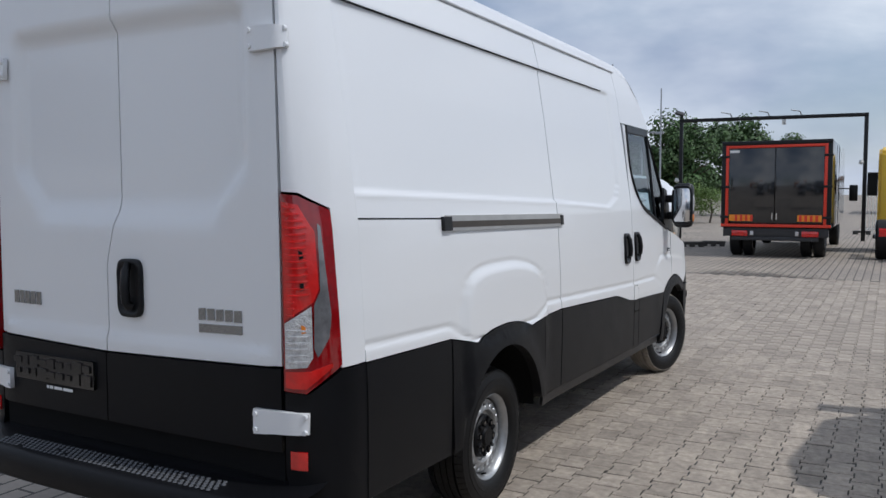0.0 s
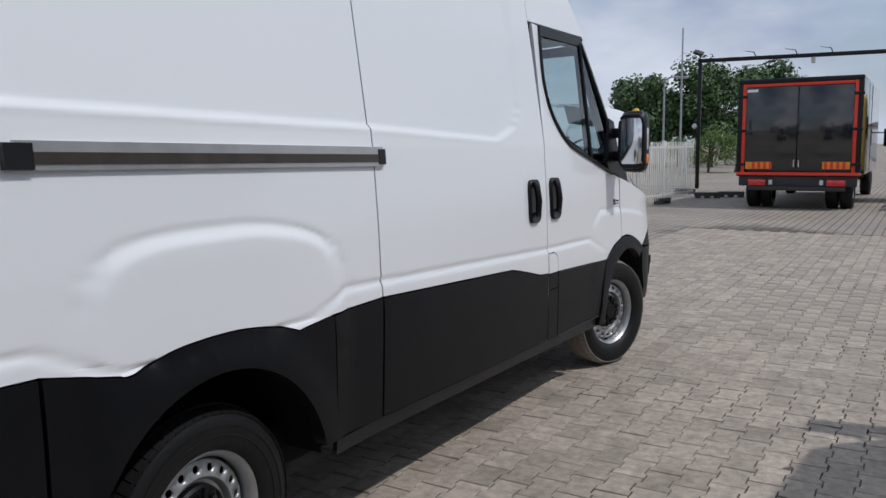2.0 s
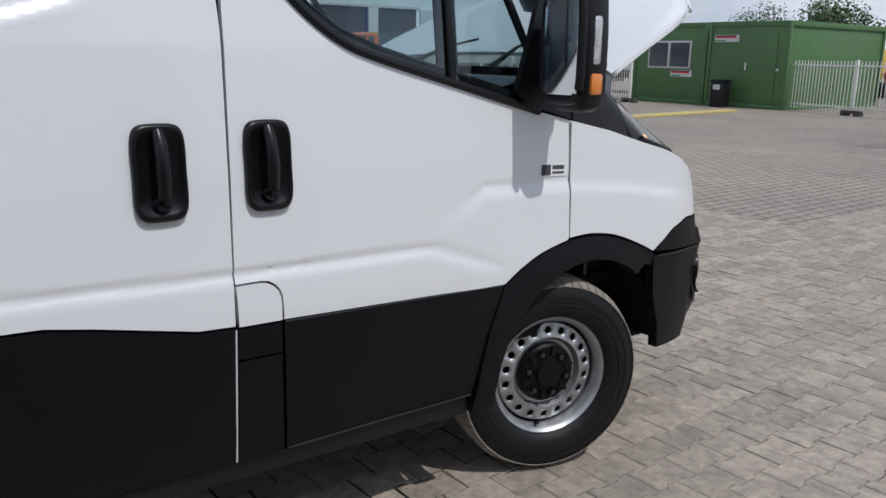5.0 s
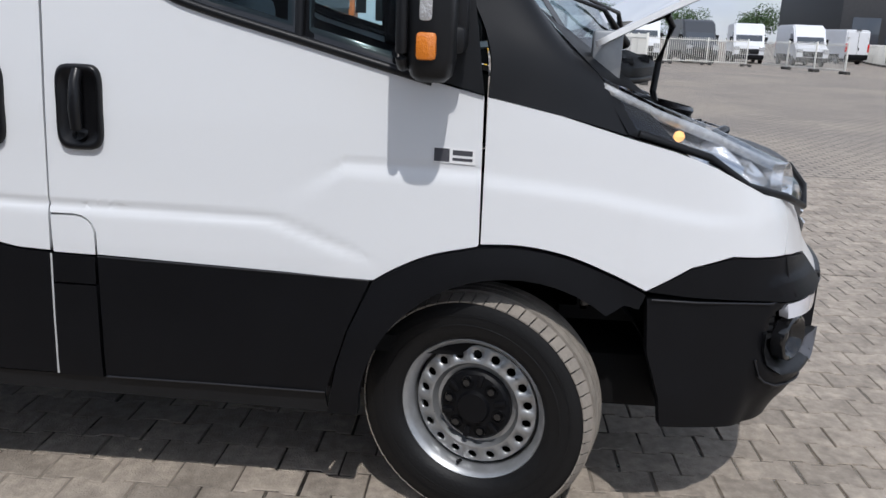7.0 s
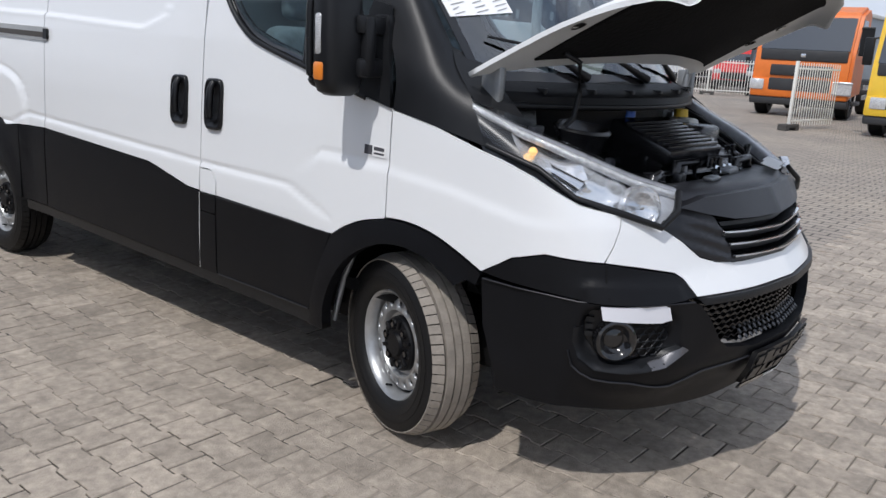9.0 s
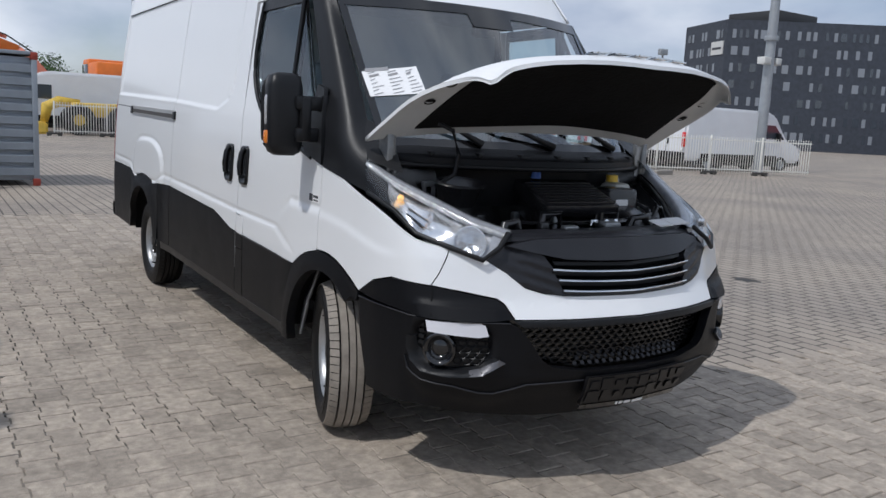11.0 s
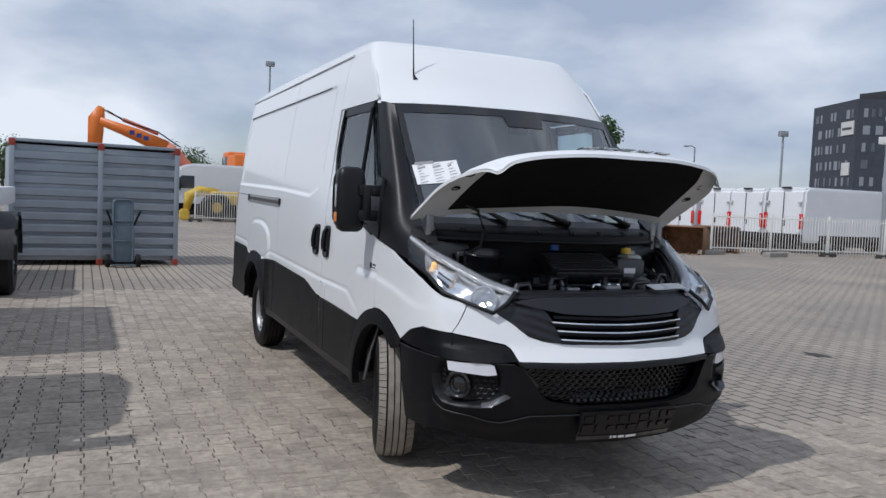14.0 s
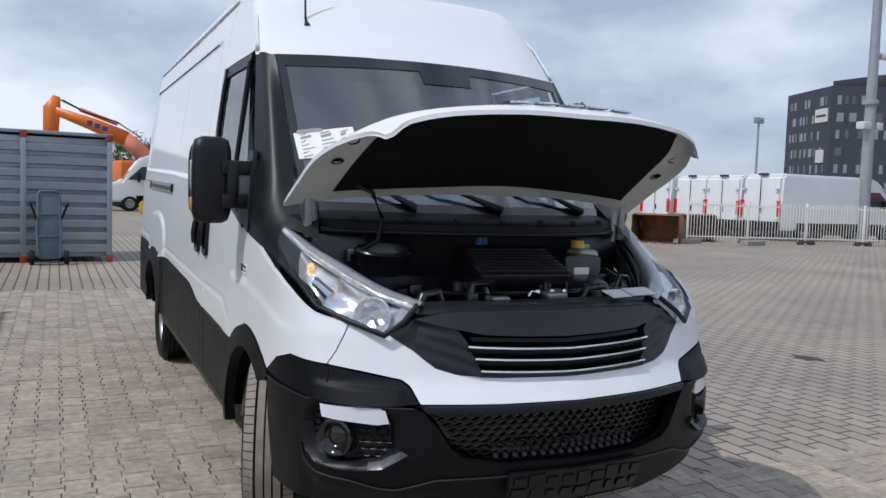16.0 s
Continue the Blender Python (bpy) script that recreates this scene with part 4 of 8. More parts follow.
part("intake_mesh", comb_bm(0.85, 2 * SN - 0.85, 0.52, 0.72, 0.022, -0.045), M_BOWL, bumper, smooth=False)
part("intake_lip", panel_bm([(0.84, 0.726), (0.868, 0.703), (1.1, 0.700), (2 * SN - 1.1, 0.700), (2 * SN - 0.868, 0.703), (2 * SN - 0.84, 0.726)], nose, 0.05, 0.05, 0.012), M_BLACK2, bumper)
bm = None
for i in range(3):
    for k in range(17):
        s = 1.13 + 0.038 * k + 0.019 * (i % 2)
        p = nose(s, 0.543 + 0.016 * i, -0.020 - 0.016 * i)
        bm = lathe_bm([(0, 0.003), (0.0095, 0.003), (0.012, 0.0)], 6, bm, Matrix.Translation(p) @ pose(0, 0, 0, -45))
part("intake_shelf_studs", bm, M_SATIN, bumper, "pale pierced shelf inside the intake")["kind"] = "stuff"
part("front_plate_holder", plate_holder(lambda u, v, l: nose(SN - u, 0.432 + v, l + 0.022), 0.58, 0.125), M_BOWL, bumper, "empty black number plate holder")["kind"] = "stuff"
part("holder_strip", panel_bm([(SN - 0.29, 0.345), (SN + 0.29, 0.345), (SN + 0.29, 0.366), (SN - 0.29, 0.366)], nose, 0.1, 0.01, 0.040), M_GLOSSBLACK, bumper)
bm = None
for u, wd in ((0.0, 0.012), (0.02, 0.02), (0.05, 0.035), (0.095, 0.06)):
    bm = panel_bm([(SN - 0.10 + u, 0.349), (SN - 0.10 + u + wd, 0.349), (SN - 0.10 + u + wd, 0.362), (SN - 0.10 + u, 0.362)], nose, 0.2, 0.002, 0.043, bm)
part("plate_strip_mark", bm, M_PAPER, bumper, "white bars on the holder strip")
# fog lamp nests
for sgn in (1, -1):
    def put(nm, b, m_, par=None, lab=""):
        return part(nm, b if sgn > 0 else mirror_x(b), m_, par or bumper, lab)
    nest = put("fog_nest", panel_bm([(0.424, 0.708), (0.735, 0.708), (0.742, 0.60), (0.70, 0.540), (0.58, 0.524), (0.487, 0.540), (0.430, 0.60)], nose, 0.05, 0.01, -0.036), M_BOWL)

    def lip_surf(s, z, lift=0.0):
        return nose(s, z, lift - 0.034 + 0.050 * sstep(0.80, 1.08, nest_field(s, z)))
    put("nest_lip", panel_bm([(0.398, 0.64), (0.398, 0.595), (0.418, 0.545), (0.472, 0.508), (0.585, 0.498), (0.70, 0.504), (0.800, 0.560), (0.760, 0.580), (0.70, 0.536), (0.58, 0.524), (0.487, 0.540), (0.432, 0.60), (0.424, 0.64)], lip_surf, 0.012, 0.02, 0.004), M_BLACK2, nest)
    put("day_lamp", panel_bm([(0.474, 0.714), (0.715, 0.715), (0.733, 0.664), (0.690, 0.657), (0.484, 0.670)], nose, 0.05, 0.03, 0.004), mat("day_lamp_lens", (0.74, 0.75, 0.80), 0.12, coat=1.0), nest, "clear white daytime lamp")
    for k in range(4):
        z = 0.695 - 0.024 * k
        put("nest_vent", panel_bm([(0.432, z), (0.458, z), (0.458, z - 0.015), (0.432, z - 0.015)], nose, 0.05, 0.008, -0.022), M_BLACK2, nest)
    # the chevron's paler grey paints the sky sheen on the dark lip
    put("chevron", panel_bm([(0.66, 0.506), (0.712, 0.511), (0.803, 0.562), (0.777, 0.575), (0.708, 0.533), (0.66, 0.523)], lip_surf, 0.03, 0.006, 0.008), mat("lip_sheen_grey", (0.10, 0.10, 0.11), 0.35, 0.3), nest, "pale chevron painting sky sheen on the lip")
    p, q = nose(0.535, 0.602, -0.02), nose(0.535, 0.602, 0.1)
    m_ = Matrix.Translation(p) @ (q - p).to_track_quat("Z", "Y").to_matrix().to_4x4()
    put("fog_lamp", lathe_bm([(0.0, -0.012), (0.020, -0.010), (0.036, 0.0), (0.044, 0.010), (0.052, 0.022), (0.060, 0.026), (0.067, 0.022), (0.070, -0.012)], 32, m=m_), M_GLOSSBLACK, nest, "round dark fog lamp")
    put("fog_lens", lathe_bm([(0.0, 0.006), (0.022, 0.003), (0.034, -0.002)], 24, m=m_), M_GLOSSBLACK, nest)
    b = None
    for i in range(5):
        for k in range(5):
            s, z = 0.612 + 0.040 * k + 0.020 * (i % 2), 0.552 + 0.024 * i
            if s < 0.735 and (s - 0.535) ** 2 + (z - 0.602) ** 2 > 0.0058 and nest_field(s, z) < 0.92:
                pts = [nose(s + 0.019 * math.cos(a), z + 0.0135 * math.sin(a), -0.026) for a in [math.pi / 3 * j for j in range(7)]]
                b = tube_bm(pts, 0.0028, 4, b)
    put("nest_honeycomb", b, M_BLACK2, nest)["kind"] = "stuff"

# main grille with chrome louvres
half = [(0.765, 0.946), (0.846, 0.900), (0.920, 0.845), (0.997, 0.824), (1.15, 0.812)]
GRILLE = half + [(2 * SN - s, z) for s, z in half[::-1]] + [(2 * SN - 0.86, 1.0), (2 * SN - 1.1, 1.03), (1.1, 1.03), (0.86, 1.0)]
grille = one("grille", GRILLE, nose, M_DARK, 0.05, -0.055, 0.02, label="black grille with chrome louvres")


def facet(s, z, lift=0.0):
    """Cheek of the grille, folded into three long ridges."""
    f = ((z - 0.30 * (min(s, 2 * SN - s) - 0.9) * -1 - 0.80) / 0.045) % 1.0
    return nose(s, z, lift + 0.016 * (f if f < 0.75 else (1 - f) * 3) * sstep(0.80, 0.95, min(s, 2 * SN - s)))


CHEEK = [(0.765, 0.946), (0.846, 0.900), (0.920, 0.845), (0.997, 0.824), (1.095, 0.816), (1.080, 0.850), (1.045, 0.930), (1.02, 0.965), (0.985, 0.985), (0.90, 1.012), (0.80, 0.985)]
VISOR = [(0.86, 1.005), (0.93, 0.990), (0.988, 0.978), (1.112, 0.957), (1.28, 0.950), (SN, 0.948)]
for sgn in (1, -1):
    b = panel_bm(CHEEK, facet, 0.03, 0.05, 0.0, vstep=0.009)
    part("grille_cheek", b if sgn > 0 else mirror_x(b), M_SATIN, grille)
vis = VISOR + [(2 * SN - s, z) for s, z in VISOR[-2::-1]] + [(2 * SN - 1.0, 1.03), (2 * SN - 1.2, 1.035), (1.2, 1.035), (1.0, 1.03)]
part("grille_visor", panel_bm(vis, nose, 0.03, 0.05, 0.022), M_SATIN, grille, "smooth black lock panel")
part("visor_slot", panel_bm([(1.06, 0.944), (SN, 0.934), (2 * SN - 1.06, 0.944), (2 * SN - 1.07, 0.930), (SN, 0.920), (1.07, 0.930)], nose, 0.05, 0.03, -0.012), M_BLACK2, grille)
part("grille_sill", panel_bm([(1.085, 0.826), (SN, 0.818), (2 * SN - 1.085, 0.826), (2 * SN - 1.085, 0.812), (SN, 0.806), (1.085, 0.812)], nose, 0.05, 0.05, 0.004), M_SATIN, grille)
for z, s0 in ((0.916, 1.045), (0.877, 1.067), (0.837, 1.084)):
    def lou(s, v, lift=0.0, z=z):
        sag = 0.013 * (1 - ((s - SN) / 0.43) ** 2)
        return nose(s, z - sag + v, lift - 0.9 * max(0.0, -v))
    bar = part("louvre", panel_bm([(s0, -0.022), (2 * SN - s0, -0.022), (2 * SN - s0, 0.0), (s0, 0.0)], lou, 0.06, 0.05, 0.018), M_BLACK2, grille)
    part("louvre_trim", panel_bm([(s0, -0.0005), (2 * SN - s0, -0.0005), (2 * SN - s0, 0.0055), (s0, 0.0055)], lou, 0.06, 0.010, 0.021), M_CHROME, bar, "thin chrome strip")
# slam panel across the top
rows = []
for z, dy in ((1.028, 0.0), (1.05, -0.03), (1.055, -0.08), (1.05, -0.16), (1.0, -0.18)):
    rows.append([(nose(s, 1.03).x * 0.98, nose(s, 1.03).y + dy * (0.75 + 0.25 * abs(math.cos((s - SN) * 1.4))), z - 0.012 * abs((s - SN) / 0.6) ** 2) for s in np.linspace(SN - 0.64, SN + 0.64, 9)])
slam = part("slam_panel", grid_bm(rows, 3, 3), M_SATIN, van, "black plastic slam panel")
for x, w, y in ((-0.34, 0.11, 0.925), (-0.49, 0.15, 0.885)):
    part("sticker", box_bm(-w / 2, w / 2, -0.035, 0.035, 0.0, 0.004, m=pose(x, y, 1.072, -16, 0, 10)), M_PAPER, slam, "white sticker")
la = part("latch", box_bm(-0.14, -0.04, 0.79, 0.87, 1.045, 1.075, 0.01), M_METAL, slam)
for x in (-0.15, -0.09, -0.02):
    part("latch_bolt", lathe_bm([(0, 0.012), (0.010, 0.010), (0.012, 0)], 12, m=pose(x, 0.82, 1.072)), M_CHROME, la)
part("latch_spring", tube_bm([(-0.02, 0.83, 1.07), (0.03, 0.85, 1.08), (0.05, 0.86, 1.062)], 0.006, 6), M_CHROME, la)
part("latch", box_bm(0.16, 0.24, 0.87, 0.91, 1.052, 1.070, 0.008), M_METAL, slam)
part("slam_step", grid_bm([[(nose(s, 1.03).x * 0.86, nose(s, 1.03).y + dy, z) for s in np.linspace(SN - 0.5, SN + 0.5, 7)] for dy, z in ((-0.20, 1.062), (-0.215, 1.072), (-0.25, 1.070), (-0.26, 1.03))], 3, 2), M_ENGINE, slam)
part("lock_hole", lathe_bm([(0, 0.003), (0.008, 0.003), (0.010, 0)], 14, m=pose(0.075, 0.995, 1.0, -70)), M_DARK, slam)

# headlamps
HL = [[(0.922, 0.315, 1.292), (0.868, 0.47, 1.225), (0.784, 0.655, 1.160), (0.684, 0.815, 1.094), (0.570, 0.925, 1.052)],
      [(0.940, 0.350, 1.245), (0.905, 0.53, 1.165), (0.840, 0.735, 1.085), (0.745, 0.875, 1.025), (0.635, 0.955, 1.000)],
      [(0.950, 0.405, 1.163), (0.925, 0.60, 1.108), (0.890, 0.72, 1.030), (0.810, 0.85, 0.994), (0.702, 0.938, 0.952)]]


def hl_in(d):
    return [[(x - d * 0.75, y - d * 0.6, z - d * 0.35) for x, y, z in row] for row in HL]


def hl_at(u, v, d):
    """A place inside the lamp: u from rear to front, v from top to bottom, d inwards."""
    row = [Vector((np.interp(u * 4, range(5), [p[0] for p in r]), np.interp(u * 4, range(5), [p[1] for p in r]), np.interp(u * 4, range(5), [p[2] for p in r]))) for r in HL]
    p = row[0].lerp(row[1], v * 2) if v < 0.5 else row[1].lerp(row[2], v * 2 - 1)
    return p - d * Vector((0.66, 0.72, 0.16))


for sgn in (1, -1):
    def put(nm, b, m_, par=None, lab=""):
        return part(nm, b if sgn > 0 else mirror_x(b), m_, par or van, lab)
    hl = put("headlamp", grid_bm(hl_in(0.12), 5, 5), M_LAMPGREY, lab="large clear swept-back headlamp")
    lens_bm = grid_bm([[Vector(a) + Vector((-0.042, -0.036, 0.013)) for a in HL[0]], [Vector(a) + Vector((-0.012, -0.010, 0.008)) for a in HL[0]]] + HL[1:], 6, 6)
    lens_bm.normal_update()
    if sum((f.normal for f in lens_bm.faces), Vector()).dot(Vector((0.6, 0.74, 0.4))) < 0:
        bmesh.ops.reverse_faces(lens_bm, faces=lens_bm.faces)
    put("headlamp_lens", lens_bm, M_CLEAR, hl).visible_shadow = False
    put("headlamp_rim", tube_bm([Vector(p) for p in HL[2]] + [Vector(p) for p in (HL[1][4], HL[0][4])], 0.011, 8), M_BLACK2, hl)
    put("light_guide", tube_bm([Vector(a).lerp(Vector(b_), 0.22) + Vector((-0.022, -0.016, -0.006)) for a, b_ in zip(HL[0], HL[1])], 0.014, 8), M_CLEARLENS, hl)
    put("upper_band", grid_bm([[Vector(a).lerp(Vector(b_), 0.20) + Vector((-0.028, -0.022, -0.010)) for a, b_ in zip(HL[0], HL[1])], [Vector(a).lerp(Vector(b_), 0.10) + Vector((-0.015, -0.012, -0.007)) for a, b_ in zip(HL[0], HL[1])], [Vector(a) + Vector((-0.010, -0.008, -0.006)) for a in HL[0]], [Vector(a) + Vector((-0.040, -0.034, 0.006)) for a in HL[0]], [Vector(a) + Vector((-0.052, -0.044, -0.02)) for a in HL[0]], [Vector(a) + Vector((-0.058, -0.048, -0.09)) for a in HL[0]]], 5, 2), M_LAMPGREY, hl, "pale grey band above the reflectors")
    put("rear_shade", grid_bm([[hl_at(u, v, 0.030) for v in (0.10, 0.5, 0.8, 1.0)] for u in (0.0, 0.08, 0.15, 0.21)], 3, 3), M_BOWL, hl, "black rear part of the lamp")
    put("rear_reflector", grid_bm([[hl_at(u, v, d) for u, d in ((0.20, 0.03), (0.30, 0.065), (0.44, 0.070), (0.52, 0.034))] for v in (0.12, 0.45, 0.7, 0.98)], 4, 4), M_REFLECT, hl)
    put("reflector_step", grid_bm([[hl_at(u, v, d) for u in (0.36, 0.44, 0.50)] for v, d in ((0.52, 0.045), (0.56, 0.022), (0.78, 0.026), (0.82, 0.05))], 2, 2), M_CHROME, hl)
    put("middle_reflector", grid_bm([[hl_at(u, v, d) for u, d in ((0.515, 0.034), (0.57, 0.046), (0.64, 0.052), (0.69, 0.045))] for v in (0.12, 0.5, 0.8, 0.98)], 4, 4), M_REFLECT, hl)
    put("front_reflector", grid_bm([[hl_at(u, v, d) for u, d in ((0.69, 0.045), (0.78, 0.060), (0.88, 0.050), (0.92, 0.038))] for v in (0.12, 0.5, 0.8, 0.98)], 4, 4), M_REFLECT, hl)
    put("front_corner", grid_bm([[hl_at(u, v, 0.036) for u in (0.91, 0.96, 1.0)] for v in (0.05, 0.5, 1.0)], 3, 3), M_LAMPGREY, hl, "grey clear front corner")
    mm = Matrix.Translation(hl_at(0.80, 0.62, 0.024)) @ Vector((0.50, 0.84, 0.10)).to_track_quat("Z", "Y").to_matrix().to_4x4()
    bowl = put("low_beam", lathe_bm([(0.012, -0.030), (0.035, -0.024), (0.055, -0.008), (0.066, 0.010), (0.069, 0.010), (0.070, -0.02)], 32, m=mm), M_REFLECT, hl, "round low beam bowl")
    put("bulb", lathe_bm([(0, 0.012), (0.008, 0.008), (0.010, -0.02), (0.014, -0.03)], 14, m=mm), M_CHROME, bowl)
    # the lit amber bulb
glow = bpy.data.materials.new("lit_bulb")
glow.use_nodes = True
gb = glow.node_tree.nodes["Principled BSDF"]
gb.inputs["Base Color"].default_value = (0.9, 0.45, 0.1, 1)
gb.inputs["Emission Color"].default_value, gb.inputs["Emission Strength"].default_value = (1.0, 0.60, 0.24, 1), 0.8
part("lit_bulb", lathe_bm([(0, 0.016), (0.011, 0.011), (0.016, 0.0), (0.011, -0.011), (0, -0.016)], 16, m=Matrix.Translation(hl_at(0.30, 0.42, 0.045))), glow, van, "lit amber side bulb")

# raised bonnet


def bonnet_place(u, t, lift=0.0):
    """u from -1 to 1 across, t from 0 at the hinge to 1 at the leading edge."""
    w = 0.905 - 0.04 * t - 0.145 * sstep(0.55, 1.02, t)
    y0, z0 = 0.50 - 0.225 * abs(u) ** 2.2, 1.46 - 0.07 * abs(u) ** 3
    y1, z1 = 1.105 - 0.16 * abs(u) ** 3.0, 1.735 - 0.045 * abs(u) ** 3
    y, z = y0 + (y1 - y0) * t, z0 + (z1 - z0) * t + 0.03 * sstep(0.3, 0.9, t) * (1 - u * u * 0.6) + 0.06 * math.sin(math.pi * min(t, 1) * 0.85) * (1 - 0.35 * u * u)
    z -= 0.05 * sstep(0.88, 1.0, t) * (1 - 0.3 * abs(u))
    z -= 0.045 * sstep(0.86, 1.0, abs(u)) * t
    return Vector((w * u, y - lift * 0.45, z + lift * 0.89))


us = (-1, -0.97, -0.9, -0.7, -0.35, 0, 0.35, 0.7, 0.9, 0.97, 1)
ts = (0, 0.12, 0.3, 0.5, 0.7, 0.86, 0.94, 0.98, 1.0)
bonnet = part("bonnet", grid_bm([[bonnet_place(u, t) for u in us] for t in ts], 3, 2, thick=0.016), M_WHITE, van, "raised white bonnet with black felt lining")
part("bonnet_frame", grid_bm([[bonnet_place(u, t, -0.018) for u in us] for t in ts], 2, 2), M_INNERMETAL, bonnet)


def liner_place(u, t, lift=0.0):
    e = 0.82 - 0.05 * t
    return bonnet_place(u * e, 0.10 + 0.78 * t, -0.028 + lift + 0.012 * math.cos(5 * u) * math.cos(4 * t) * 0.6)


part("bonnet_liner", grid_bm([[liner_place(u, t) for u in (-1, -0.9, -0.5, 0, 0.5, 0.9, 1)] for t in (0, 0.1, 0.4, 0.7, 0.92, 1)], 4, 4, thick=-0.012), M_LINER, bonnet)
for sgn in (-1, 1):
    for t in (0.42, 0.62):
        p = bonnet_place(sgn * 0.885, t, -0.022)
        part("frame_hole", lathe_bm([(0, -0.002), (0.020, -0.002), (0.026, 0.002)], 16, m=Matrix.Translation(p) @ pose(0, 0, 0, 205)), M_DARK, bonnet)
bm = None
for k in range(5):
    u = 0.36 - 0.155 * k
    bm = grid_bm([[bonnet_place(u - dx, t, 0.006) for dx in (0, 0.05, 0.11)] for t in (0.80, 0.86, 0.91)], 2, 2, bm, thick=0.006)
part("bonnet_badge", bm, M_CHROME, bonnet, "chrome badge plates")
for sgn in (1, -1):
    b = box_bm(0.80, 0.835, 0.28, 0.36, 1.25, 1.42, 0.008)
    b = tube_bm([(0.78, 0.33, 1.24), (0.79, 0.33, 1.34), (0.80, 0.34, 1.42)], 0.018, 8, b)
    part("bonnet_hinge", b if sgn > 0 else mirror_x(b), M_METAL, van)
part("bonnet_stay", tube_bm([(0.66, 0.50, 1.47), (0.60, 0.53, 1.44), (0.55, 0.51, 1.34), (0.56, 0.50, 1.25), (0.66, 0.50, 1.20)], 0.010, 8), M_BLACK2, van)

# engine bay
part("bay_liner", grid_bm([[(x, y, z) for x, y in ((-0.80, 0.30), (-0.74, 0.62), (-0.62, 0.83), (-0.3, 0.87), (0, 0.88), (0.3, 0.87), (0.62, 0.83), (0.74, 0.62), (0.80, 0.30))] for z in (0.62, 0.8, 1.02)], 3, 2), M_DARK, van)
part("bay_floor", box_bm(-0.8, 0.8, 0.25, 0.9, 0.60, 0.64), M_DARK, van)
part("bay_bulkhead", box_bm(-0.80, 0.80, 0.30, 0.34, 0.62, 1.275, 0.01), M_ENGINE, van)
for sgn in (1, -1):
    rows = [[(0.90, 0.315, 1.275), (0.845, 0.47, 1.21), (0.765, 0.65, 1.135), (0.665, 0.80, 1.07), (0.56, 0.90, 1.035)], [(0.84, 0.29, 1.235), (0.78, 0.45, 1.18), (0.70, 0.62, 1.11), (0.60, 0.76, 1.05), (0.52, 0.85, 1.02)], [(0.80, 0.29, 1.15), (0.74, 0.44, 1.10), (0.66, 0.60, 1.04), (0.58, 0.73, 1.0), (0.5, 0.82, 0.98)]]
    b = grid_bm(rows, 5, 3)
    part("wing_rail", b if sgn > 0 else mirror_x(b), M_ENGINE, van)
    b = tube_bm([Vector(p) + Vector((0, 0, 0.012)) for p in rows[1]], 0.010, 8)
    part("wing_seal", b if sgn > 0 else mirror_x(b), M_BLACK2, van)
# engine cover, tilted and ribbed
cm = pose(-0.035, 0.60, 1.170, -20, 0, -4)
bm = box_bm(-0.22, 0.22, -0.145, 0.145, -0.05, 0.016, 0.012, m=cm)
bm = box_bm(-0.19, 0.19, -0.12, 0.12, -0.14, -0.045, 0.01, m=cm, bm=bm)
cover = part("engine_cover", bm, M_ENGINE, van, "ribbed black engine cover")
for k in range(8):
    y = -0.085 + 0.029 * k
    part("cover_rib", box_bm(-0.200, 0.200, y - 0.008, y + 0.008, 0.012, 0.026, 0.005, m=cm), M_ENGINE, cover)
part("battery_box", box_bm(-0.475, -0.275, 0.46, 0.65, 0.95, 1.20, 0.02), M_ENGINE, van)
part("belt_guard", lathe_bm([(0, 0.06), (0.10, 0.055), (0.15, 0.02), (0.16, -0.05)], 28, m=pose(-0.36, 0.70, 1.03, -30)), M_ENGINE, van)
bm = lathe_bm([(0.085, -0.08), (0.10, -0.02), (0.115, 0.01), (0.105, 0.02), (0.09, 0.0), (0.07, -0.05), (0, -0.06)], 28, m=pose(0.545, 0.53, 1.205, -10) @ Matrix.Diagonal((1.1, 0.85, 1, 1)))
part("air_duct", bm, M_ENGINE, van, "oval black air intake mouth")
part("fluid_cap", lathe_bm([(0, 0.025), (0.028, 0.022), (0.030, -0.02)], 18, m=pose(0.05, 0.46, 1.255)), M_BLUE, van, "blue reservoir cap")
part("fluid_cap", lathe_bm([(0, 0.02), (0.03, 0.018), (0.032, -0.015)], 18, m=pose(-0.475, 0.46, 1.235)), M_YELLOWCAP, van, "yellow reservoir cap")
part("reservoir", box_bm(-0.56, -0.45, 0.40, 0.52, 1.02, 1.215, 0.02), mat("milky_plastic", (0.55, 0.56, 0.53), 0.4), van, "milky white fluid reservoir")
part("battery_label", box_bm(-0.40, -0.32, 0.648, 0.654, 1.11, 1.15), M_PAPER, van, "small white label")
for x, z in ((0.62, 1.20), (0.345, 1.25), (-0.09, 1.24), (-0.22, 1.245), (-0.56, 1.22)):
    br = part("bracket", box_bm(x - 0.035, x + 0.035, 0.37, 0.40, z - 0.012, z + 0.012, 0.005), M_RIM, van)
    part("bracket_leg", box_bm(x - 0.032, x - 0.018, 0.375, 0.395, z - 0.06, z - 0.01, 0.003), M_RIM, br)
    part("bracket_leg", box_bm(x + 0.018, x + 0.032, 0.375, 0.395, z - 0.04, z - 0.01, 0.003), M_RIM, br)
rng = random.Random(21)
